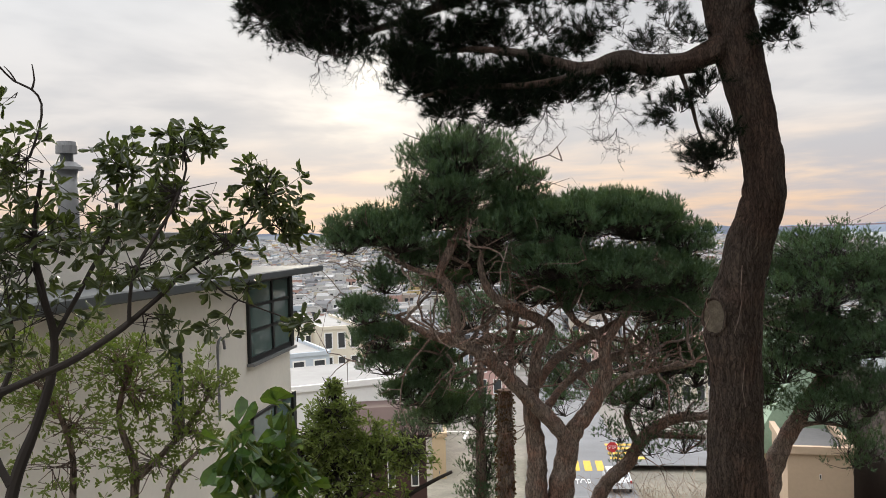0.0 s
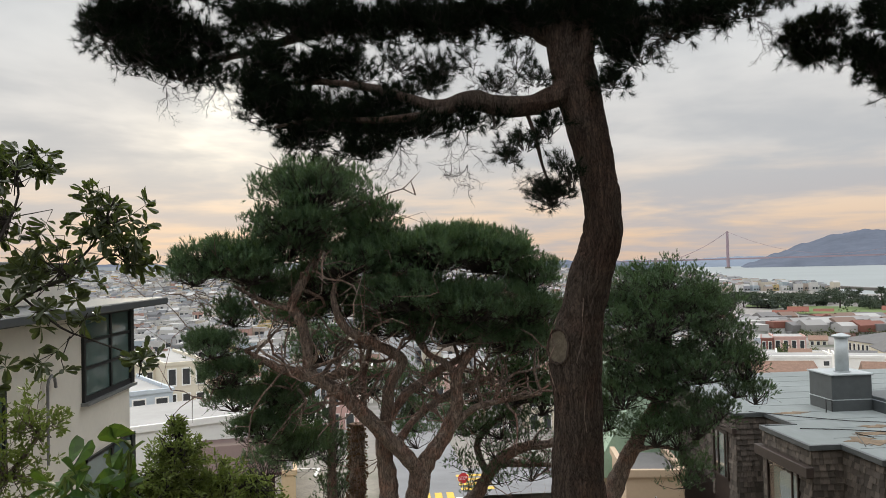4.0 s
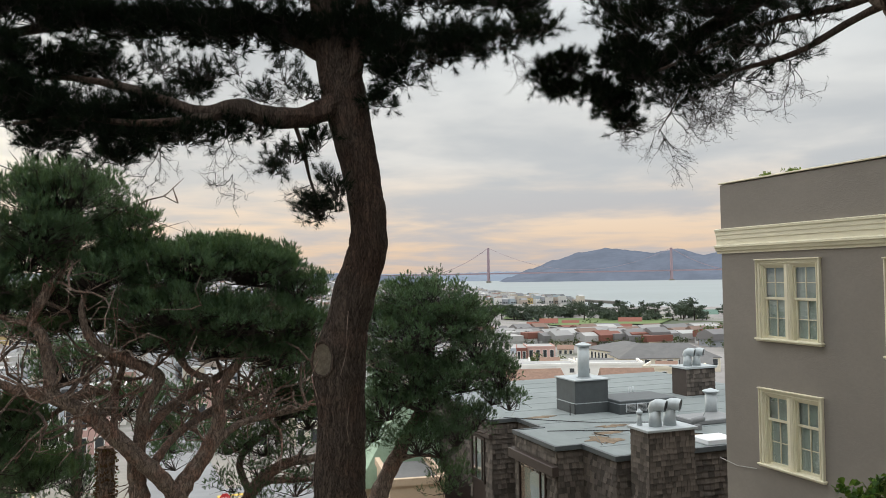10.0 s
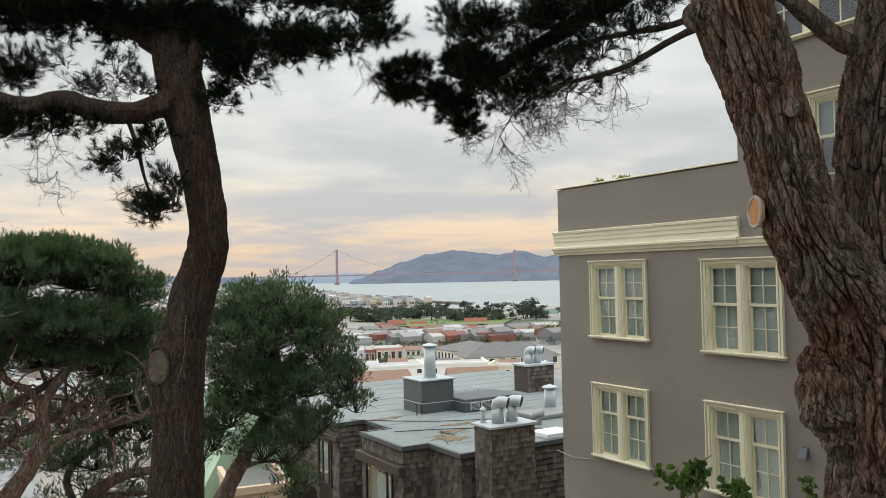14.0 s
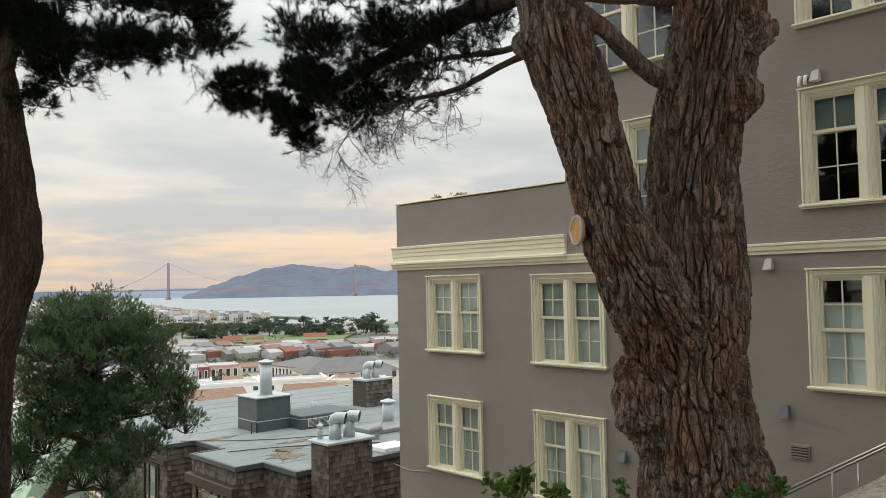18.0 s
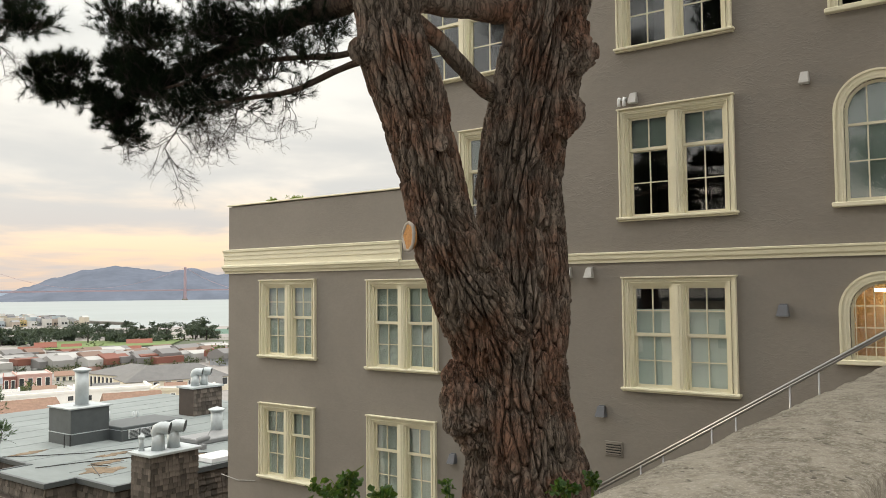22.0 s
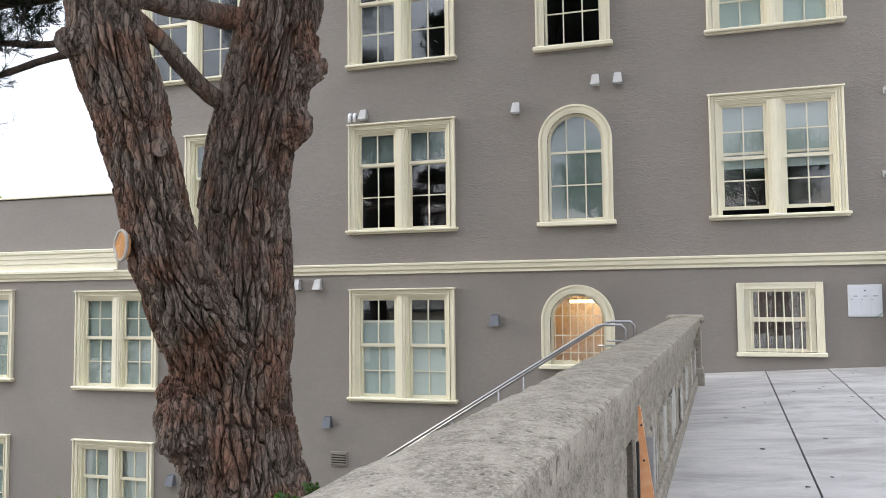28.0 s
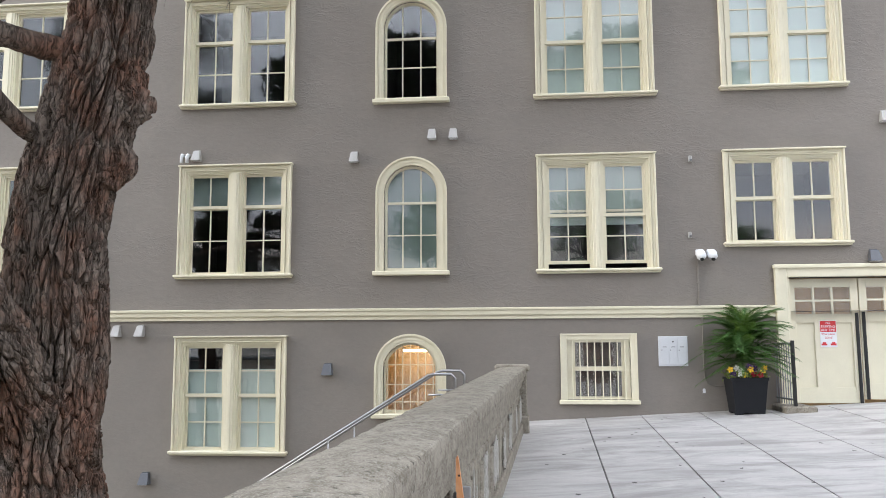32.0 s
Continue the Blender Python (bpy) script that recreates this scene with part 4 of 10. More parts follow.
def half_disc(x, yc, zs, r, z0, n=20, cut=None):
    """A flat plate with a rounded head, from z0 up."""
    pts = [(yc + r, z0), (yc + r, zs)] + [(yc + r * math.cos(math.pi * k / n), zs + r * math.sin(math.pi * k / n)) for k in range(1, n)] + [(yc - r, zs), (yc - r, z0)]
    mb = MB()
    mb.v += [(x, a, b) for a, b in pts] + [(x + 0.006, a, b) for a, b in pts]
    k = len(pts)
    mb.f += [tuple(range(k)), tuple(reversed(range(k, 2 * k)))] + [(i, (i + 1) % k, k + (i + 1) % k, k + i) for i in range(k)]
    return mb


WOODWALL = mat("varnished_wood_panelling", (0.62, 0.41, 0.20), 0.5, vary=0.15, scale=2, fine=20, stretch=(1, 1, 0.15), bump=0.05)
for a, b, style in ARCHES:
    count += 1
    y0, y1, z0, z1 = a[1], b[1], b[2], a[2]
    yc, ro = (y0 + y1) / 2, (y0 - y1) / 2
    zs = z1 - ro
    say = {"blind": "over a grey-green blind", "dark": "with dark reflecting panes", "lit": "behind bars onto a warmly lit hall"}[style]
    win = thing("window_%d" % count, (XW, yc, z0), "cream round-headed window " + say, "window", "arched windows", "structure")
    ri = ro - CW
    # infill of the wall beside the rounded head
    mb = MB()
    n = 20
    for k in range(n):
        p, q = math.pi * k / n, math.pi * (k + 1) / n
        P0, P1 = (yc + ri * math.cos(p), zs + ri * math.sin(p)), (yc + ri * math.cos(q), zs + ri * math.sin(q))
        e = lambda c: (yc + max(-ri, min(ri, 1.5 * ri * math.cos(c))), zs + ri)
        for x in (XW + 0.004, XW + 0.316):
            mb.quad((x, *P0), (x, *P1), (x, *e(q)), (x, *e(p)))
        mb.quad((XW + 0.004, *P0), (XW + 0.316, *P0), (XW + 0.316, *P1), (XW + 0.004, *P1))
    part("arch_infill", mb, STUCCO, win)
    for i, (r0, r1, d) in enumerate(((ri, ro - 0.004, 0.055), (ro - 0.035, ro, 0.085), (ri + 0.05, ri + 0.085, 0.07))):
        part("casing", arch_band(yc, zs, r0, r1, XW - d, XW + 0.10 - 0.03 * i), CREAM, win)
        s = MB()
        s.box(XW - d, XW + 0.10 - 0.03 * i, yc + r1, yc + r0, z0 + 0.08, zs).box(XW - d, XW + 0.10 - 0.03 * i, yc - r0, yc - r1, z0 + 0.08, zs)
        part("jamb_casing", s, CREAM, win)
    part("window_sill", MB().box(XW - 0.13, XW + 0.12, y0 + 0.05, y1 - 0.05, z0, z0 + 0.082, 0.012), CREAM, win)
    part("sash", arch_band(yc, zs, ri - 0.05, ri, XW + 0.06, XW + 0.1), CREAM, win)
    zr = (z0 + 0.15 + zs - 0.2) / 2
    s = MB().box(XW + 0.06, XW + 0.1, yc + ri, yc + ri - 0.05, z0 + 0.08, zs).box(XW + 0.06, XW + 0.1, yc - ri + 0.05, yc - ri, z0 + 0.08, zs)
    s.box(XW + 0.061, XW + 0.099, yc + ri - 0.05, yc - ri + 0.05, z0 + 0.08, z0 + 0.15)
    if style != "lit":
        s.box(XW + 0.061, XW + 0.099, yc + ri - 0.05, yc - ri + 0.05, zs - 0.225, zs - 0.18)
    part("sash", s, CREAM, win)
    if style != "lit":
        for yy in (yc - ri / 3, yc + ri / 3):
            part("muntin", MB().box(XW + 0.066, XW + 0.092, yy - 0.011, yy + 0.011, z0 + 0.14, zs + 0.9 * ri), CREAM, win)
        part("muntin", MB().box(XW + 0.068, XW + 0.090, yc + ri - 0.04, yc - ri + 0.04, zr - 0.011, zr + 0.011), CREAM, win)
    p = part("pane", half_disc(XW + 0.08, yc, zs, ri - 0.01, z0 + 0.1), PANE, win)
    p.visible_shadow = False
    if style == "blind":
        part("blind", half_disc(XW + 0.12, yc, zs, ri, z0 + 0.09), BLIND, win)
    if style == "dark":
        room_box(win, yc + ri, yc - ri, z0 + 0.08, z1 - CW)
    if style == "lit":
        r, x0, x1, za, zb, ya, yb = MB(), XW + 0.325, XW + 1.7, z0 - 0.6, z1 + 0.4, yc + 0.9, yc - 0.9
        r.quad((x1, ya, za), (x1, yb, za), (x1, yb, zb), (x1, ya, zb))
        for c, d in (((ya, za), (ya, zb)), ((ya, zb), (yb, zb)), ((yb, zb), (yb, za)), ((yb, za), (ya, za))):
            r.quad((x0, *c), (x1, *c), (x1, *d), (x0, *d))
        part("hall_lining", r, WOODWALL, win)
        part("strip_light", MB().box(x1 - 0.5, x1 - 0.42, yc - 0.35, yc + 0.30, z1 - 0.34, z1 - 0.29), lamp_mat("warm_tube", (1.0, 0.80, 0.50), 14.0), win, "glowing warm tube lamp")
        for k in range(-3, 4):
            yy = yc + k * ri / 3.6
            h = math.sqrt(max(0, ri * ri - (yy - yc) ** 2))
            part("bar", MB().tube([(XW + 0.02, yy, z0 + 0.08), (XW + 0.02, yy, zs + h - 0.01)], 0.009, 6), CREAM, win)
        for zz in (z0 + 0.3, z0 + 0.62, zs + 0.1):
            part("cross_bar", MB().box(XW + 0.008, XW + 0.03, yc + ri * 0.98, yc - ri * 0.98, zz - 0.01, zz + 0.01), CREAM, win)

# ---- the barred window ----
count += 1
y0, y1, z0, z1 = BARRED[0][1], BARRED[1][1], BARRED[1][2], BARRED[0][2]
win = thing("window_%d" % count, (XW, (y0 + y1) / 2, z0), "cream sash window behind cream security bars", "window", kind="structure")
c = MB().box(XW - 0.04, XW + 0.1, y0, y0 - 0.12, z0 + 0.07, z1, 0.008).box(XW - 0.04, XW + 0.1, y1 + 0.12, y1, z0 + 0.07, z1, 0.008)
c.box(XW - 0.039, XW + 0.1, y0 - 0.12, y1 + 0.12, z1 - 0.12, z1 - 0.001, 0.008)
part("casing", c, CREAM, win)
part("backband", MB().box(XW - 0.06, XW, y0, y0 - 0.03, z0 + 0.07, z1).box(XW - 0.06, XW, y1 + 0.03, y1, z0 + 0.07, z1).box(XW - 0.0595, XW, y0 - 0.03, y1 + 0.03, z1 - 0.03, z1 - 0.001), CREAM, win)
part("window_sill", MB().box(XW - 0.09, XW + 0.1, y0 + 0.03, y1 - 0.03, z0, z0 + 0.07, 0.01), CREAM, win)
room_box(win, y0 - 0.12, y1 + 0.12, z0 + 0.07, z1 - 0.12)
ya, yb, za, zb = y0 - 0.12, y1 + 0.12, z0 + 0.07, z1 - 0.12
zm = (za + zb) / 2
part("inner_lining", MB().box(XW + 0.03, XW + 0.14, ya, ya - 0.11, za, zb, 0.006).box(XW + 0.03, XW + 0.14, yb + 0.11, yb, za, zb, 0.006), CREAM, win)
sash(win, ya - 0.11, yb + 0.11, zm, zb, XW + 0.06, 1, 1)
sash(win, ya - 0.11, yb + 0.11, za, zm + 0.03, XW + 0.10, 1, 1)
part("blind", MB().box(XW + 0.16, XW + 0.165, ya, yb, za, zb), mat("dim_brown_blind", (0.085, 0.076, 0.066), 0.8, vary=0.25, scale=3, fine=30, bump=0), win)
for k in range(8):
    yy = ya - 0.10 - (ya - yb - 0.20) * k / 7
    part("bar", MB().tube([(XW - 0.02, yy, za - 0.01), (XW - 0.02, yy, zb + 0.02)], 0.0095, 6), CREAM, win)
for zz in (za + 0.03, zm, zb - 0.02):
    part("cross_bar", MB().box(XW - 0.012, XW + 0.01, ya + 0.02, yb - 0.02, zz - 0.014, zz + 0.014), CREAM, win)

# ---- garage doors ----
DOORX = XW + 0.15
garage = thing("door_1", (XW, (G_Y0 + G_Y1) / 2, pave_z(XW, G_Y0)), "cream panelled double garage door with six small lights a leaf", "garage door", kind="structure")
c = MB().box(XW - 0.07, XW + 0.15, G_Y0, G_Y0 - 0.2, -0.1, G_TOP, 0.012).box(XW - 0.07, XW + 0.15, G_Y1 + 0.2, G_Y1, -0.1, G_TOP, 0.012)
c.box(XW - 0.068, XW + 0.15, G_Y0 - 0.2, G_Y1 + 0.2, G_TOP - 0.2, G_TOP - 0.002, 0.012)
part("casing", c, CREAM, garage)
part("backband", MB().box(XW - 0.10, XW, G_Y0 + 0.01, G_Y0 - 0.05, -0.1, G_TOP).box(XW - 0.11, XW, G_Y0 + 0.03, G_Y1 - 0.03, G_TOP - 0.04, G_TOP + 0.03, 0.01), CREAM, garage)
part("jamb", MB().box(XW + 0.0, XW + 0.2, G_Y0 - 0.2, G_Y0 - 0.26, -0.1, G_TOP - 0.2), CREAM, garage)
MID = -6.61
leaf_l = G_Y0 - 0.26
d_top = G_TOP - 0.22
for ya, yb in ((leaf_l, MID + 0.01), (MID - 0.01, 2 * MID - leaf_l)):
    wd = ya - yb
    lo = pave_z(XW, (ya + yb) / 2) + 0.03
    stl = 0.13
    g = MB()
    g.box(DOORX, DOORX + 0.05, ya, ya - stl, lo, d_top, 0.004).box(DOORX, DOORX + 0.05, yb + stl, yb, lo, d_top, 0.004)
    h = d_top - lo
    zl0, zl1 = lo + h * 0.715, lo + h * 0.93
    g.box(DOORX + 0.001, DOORX + 0.051, ya - stl, yb + stl, lo, lo + 0.28).box(DOORX + 0.001, DOORX + 0.051, ya - stl, yb + stl, zl0 - 0.16, zl0).box(DOORX + 0.001, DOORX + 0.051, ya - stl, yb + stl, zl1, d_top)
    mid = (ya + yb) / 2
    g.box(DOORX + 0.0015, DOORX + 0.05, mid + 0.17, mid - 0.17, lo + 0.28, zl0 - 0.16)
    leaf = part("door_leaf", g, CREAM, garage)
    part("panel", MB().box(DOORX + 0.036, DOORX + 0.048, ya - stl, yb + stl, lo + 0.28, zl0 - 0.16), CREAM, leaf)
    for k in range(4):
        yy = ya - stl - (wd - 2 * stl) * k / 3
        if 0 < k < 3:
            part("glazing_bar", MB().box(DOORX + 0.004, DOORX + 0.046, yy + 0.02, yy - 0.02, zl0, zl1), CREAM, leaf)
    zz = (zl0 + zl1) / 2
    part("glazing_bar", MB().box(DOORX + 0.006, DOORX + 0.044, ya - stl, yb + stl, zz - 0.018, zz + 0.018), CREAM, leaf)
    for k in range(3):
        for a, b in ((zl0, zz), (zz, zl1)):
            yy = ya - stl - (wd - 2 * stl) * k / 3
            part("pane", pane_box(DOORX + 0.02, yy, yy - (wd - 2 * stl) / 3, a, b), PANE, leaf)
    yy = yb + 0.05 if yb > MID - 0.05 else ya - 0.05
    part("astragal_bar", MB().box(DOORX - 0.035, DOORX, yy + 0.025, yy - 0.025, lo + 0.0, lo + h * 0.72, 0.004), BLACKIRON, leaf, "long dark steel pull bar")
r = MB()
x1 = XW + 3
r.quad((x1, leaf_l, 0), (x1, G_Y1, 0), (x1, G_Y1, G_TOP), (x1, leaf_l, G_TOP))
r.quad((DOORX + 0.06, leaf_l, G_TOP - 0.2), (x1, leaf_l, G_TOP - 0.2), (x1, G_Y1, G_TOP - 0.2), (DOORX + 0.06, G_Y1, G_TOP - 0.2))
part("garage_lining", r, WOODWALL, garage)
part("garage_lamp", MB().box(XW + 1.4, XW + 1.5, leaf_l - 0.6, leaf_l - 0.2, 1.9, 1.95), lamp_mat("garage_tube", (1.0, 0.75, 0.5), 6.0), garage, "warm tube lamp inside the garage")


# ---- writing ----
def lettering(text, size, m, parent, at, name="lettering", width=None):
    cu = bpy.data.curves.new(name, "FONT")
    cu.body, cu.size, cu.align_x, cu.align_y, cu.extrude = text, size, "CENTER", "CENTER", 0.001
    tmp = bpy.data.objects.new(name, cu)
    me = bpy.data.meshes.new_from_object(tmp)
    bpy.data.objects.remove(tmp)
    bpy.data.curves.remove(cu)
    k = 1.0
    if width:
        xs = [v.co.x for v in me.vertices]
        k = width / (max(xs) - min(xs))
    for v in me.vertices:
        v.co = Vector(at) + Vector((-0.004 - v.co.z, -v.co.x * k, v.co.y))
    me.materials.append(m)
    ob = new(name, me)
    ob.parent = parent
    if parent.name in PLACE:
        ob.matrix_parent_inverse = Matrix.Translation(-PLACE[parent.name])
    return ob


s0, s1 = (15.23, -5.90, 2.04), (15.23, -6.19, 1.56)
sy, sz, sw, sh = (s0[1] + s1[1]) / 2, (s0[2] + s1[2]) / 2, abs(s0[1] - s1[1]), abs(s0[2] - s1[2])
sign = thing("parking_sign", (DOORX - 0.004, sy, sz), "red and white no parking sign screwed to the garage door", "sign")
part("plate", MB().box(DOORX - 0.007, DOORX - 0.004, sy + sw / 2, sy - sw / 2, sz - sh / 2, sz + sh / 2, 0.001), WHITE, sign)
part("red_field", MB().box(DOORX - 0.009, DOORX - 0.007, sy + sw / 2 - 0.008, sy - sw / 2 + 0.008, sz + sh * 0.07, sz + sh / 2 - 0.008), RED, sign)
for i, word in enumerate(("NO", "PARKING", "ANY TIME")):
    lettering(word, 0.062, WHITE, sign, (DOORX - 0.006, sy, sz + sh * (0.41 - 0.135 * i)), width=(0.075, 0.235, 0.25)[i])
for i, word in enumerate(("TOW AWAY", "ZONE")):
    lettering(word, 0.052, RED, sign, (DOORX - 0.004, sy, sz - sh * (0.02 + 0.125 * i)), width=(0.24, 0.13)[i])
for dy in (0.08, -0.08):
    part("car_pictogram", MB().box(DOORX - 0.009, DOORX - 0.007, sy + dy + 0.05, sy + dy - 0.05, sz - sh * 0.43, sz - sh * 0.36).box(DOORX - 0.009, DOORX - 0.007, sy + dy + 0.025, sy + dy - 0.03, sz - sh * 0.361, sz - sh * 0.31), RED, sign)

# ---- trees ----
def curve_pts(nodes, step=0.12):
    """Points and radii along a smooth line through nodes of x, y, z, r."""
    P = [Vector(n[:3]) for n in nodes]
    rr = [n[3] for n in nodes]
    pts, rad = [], []
    for i in range(len(P) - 1):
        a, b, c, d = P[max(i - 1, 0)], P[i], P[i + 1], P[min(i + 2, len(P) - 1)]
        n = max(2, int((c - b).length / step))
        for k in range(n):
            t = k / n
            pts.append(0.5 * ((2 * b) + (c - a) * t + (2 * a - 5 * b + 4 * c - d) * t * t + (3 * b - a - 3 * c + d) * t ** 3))
            rad.append(rr[i] + (rr[i + 1] - rr[i]) * (t * t * (3 - 2 * t)))
    pts.append(P[-1])
    rad.append(rr[-1])
    return pts, rad


def limb_mesh(nodes, sides=10, step=0.15, rough=0.06, plates=0.0, seed=0.0, freq=1.0):
    """A tapered limb; plates: depth of the furrows between long bark plates, as a share of the radius."""
    pts, rad = curve_pts(nodes, step)
    run = [0.0]
    for a, b in zip(pts, pts[1:]):
        run.append(run[-1] + (b - a).length)

    def bump(i, j, r, p):
        a = 2 * math.pi * j / sides
        c, s, z = math.cos(a), math.sin(a), run[i]
        k = r * rough * 1.6 * noise.noise((c * 1.1 + seed, s * 1.1, z * 0.8 / max(0.15, r)))
        if plates:
            q = freq * r * 6.5
            wob = 0.7 * noise.noise((c * 2, s * 2 + seed, z * 0.9)) + 0.25 * noise.noise((c * 5, s * 5, z * 2.5 + seed))
            v = noise.noise((c * q + wob, s * q + seed + wob, z * 0.85))
            w = noise.noise((c * q * 2.1 + 7, s * q * 2.1 + wob, z * 1.9 + seed))
            x = noise.noise((c * q * 0.9 + 3, s * q * 0.9, z * 5.0 + 3 * wob))
            furrow = min(1.0, abs(v) * 5.2)
            furrow = furrow * (2 - furrow) * min(1.0, 0.62 + abs(w) * 2.2) * min(1.0, 0.82 + abs(x) * 2.0)
            deep = plates * min(r, 0.55)
            k += deep * (furrow - 0.93) + deep * 0.3 * noise.noise((c * q * 5, s * q * 5, z * 14))
        return r + k

    return MB().tube(pts, rad, sides, True, bump)


def bark_limb(nodes, sides, step, depth, cell, seed=0.0, long=0.115, rough=0.05):
    """A limb in thick bark: long plates of about `cell` metres across, parted by furrows `depth` metres deep."""
    pts, rad = curve_pts(nodes, step)
    run = [0.0]
    for a, b in zip(pts, pts[1:]):
        run.append(run[-1] + (b - a).length)

    def bump(i, j, r, p):
        a = 2 * math.pi * j / sides
        c, s, z = math.cos(a) * r, math.sin(a) * r, run[i]
        k = r * rough * 1.6 * noise.noise((c / r * 1.1 + seed, s / r * 1.1, z * 0.8 / max(0.15, r)))
        w1 = noise.noise((c * 4 + seed, s * 4, z * 1.4)) * 0.045
        w2 = noise.noise((c * 13, s * 13 + seed, z * 7)) * 0.014
        q = Vector(((c + w1 + w2) / cell + seed, (s + w1 - w2) / cell, (z + w1) * long / cell))
        d, near = noise.voronoi(q)
        e = min(1.0, (d[1] - d[0]) * 5.2)
        f = e * e * (3 - 2 * e)
        plate = noise.noise(near[0] * 3.7)
        g, _ = noise.voronoi(Vector(((c + w2) / cell * 0.8 + 5, (s - w2) / cell * 0.8 + seed, z * 0.45 / cell)))
        crack = min(1.0, 0.74 + (g[1] - g[0]) * 3.2)
        flake = noise.noise((c * 42, s * 42, z * 16 + seed)) * 0.5 + noise.noise((c * 90, s * 90, z * 50)) * 0.3
        return r + k + depth * (f * crack * (0.92 + 0.4 * plate) - 0.78 + 0.16 * flake * f)

    return MB().tube(pts, rad, sides, True, bump)


def rand_dirs(rs, n):
    v = rs.normal(size=(n, 3))
    return v / np.linalg.norm(v, axis=1)[:, None]


def unit(v):
    return v / (np.linalg.norm(v, axis=1)[:, None] + 1e-9)


def needles(rs, at, way, per, length, width, spread=0.75, shoot=0.6):
    """Needles round shoots that start at `at` and grow along `way`: loose slim triangles."""
    n = len(at)
    a, d = np.repeat(at, per, 0), np.repeat(way, per, 0)
    ln = length * rs.uniform(0.7, 1.15, (n * per, 1))
    t = rs.uniform(0, 1, (n * per, 1))
    base = a + d * (t * length * shoot)
    nd_ = unit(d * (0.55 + 0.5 * t) + rand_dirs(rs, n * per) * spread)
    side = unit(np.cross(nd_, rand_dirs(rs, n * per))) * width * 0.5
    return np.stack([base - side, base + side, base + nd_ * ln], 1).reshape(-1, 3)


def clumps_of(rs, pads, size, gap=None):
    """Centres of foliage clumps spread over the shells of the pads: centre, radius, pad."""
    out = []
    for k, (cx, cy, cz, rx, rz, *more) in enumerate(pads):
        ry = rx * (more[0] if more else 0.85)
        fill = more[1] if len(more) > 1 else 1.0
        n = max(3, int(fill * 5.0 * (rx * rz + rx * ry * 0.8 + ry * rz * 0.5) / (size * size)))
        d = rand_dirs(rs, n)
        d[:, 2] = np.where(d[:, 2] < -0.55, -d[:, 2] * 0.7, d[:, 2])
        rad = rs.uniform(0.1, 1.0, (n, 1)) ** 0.5
        c = np.array([cx, cy, cz]) + d * rad * np.array([rx, ry, rz])
        for q in c:
            if gap is None or noise.noise(Vector(q) * (0.42 / size)) > gap:
                out.append((q, size * rs.uniform(0.6, 1.15), k))
    return out


def pine_crown(tree, pads, size, per_clump, per, length, width, m, seed, up=0.55, hubs=None, twig_r=0.012, spread=0.75, gap=None, shoot=0.6):
    rs = np.random.RandomState(seed)
    cl = clumps_of(rs, pads, size, gap)
    at, way = [], []
    for c, r, _ in cl:
        n = max(4, int(per_clump * (r / size) ** 2))
        d = rand_dirs(rs, n)
        d[:, 2] += up * 0.8
        d = unit(d)
        at.append(c + d * r * rs.uniform(0.25, 0.95, (n, 1)) * np.array([1, 1, 0.75]))
        w = d * 0.65 + rand_dirs(rs, n) * 0.6 + np.array([0, 0, up])
        way.append(unit(w))
    me = tri_mesh("crown", needles(rs, np.concatenate(at), np.concatenate(way), per, length, width, spread, shoot))
    part("crown", me, m, tree)
    tw = MB()
    for c, r, k in cl:
        cx, cy, cz, rx, rz = pads[k][:5]
        hub = Vector(hubs[k][:3]) if hubs and k < len(hubs) and hubs[k] else Vector((cx, cy, cz - rz * 0.55))
        e = Vector(c)
        mid = hub.lerp(e, 0.55) + Vector(rs.normal(size=3)) * 0.12 * (e - hub).length
        mid.z -= 0.06 * (e - hub).length
        tw.tube([hub, mid, e], [twig_r, twig_r * 0.6, twig_r * 0.3], 4, False)
        for _ in range(4):
            tip = e + Vector(rs.normal(size=3)) * r * 0.6
            tw.tube([mid.lerp(e, rs.uniform(0.3, 1)), tip], [twig_r * 0.3, twig_r * 0.12], 3, False)
    part("branchwork", tw, TWIG, tree)
    return cl


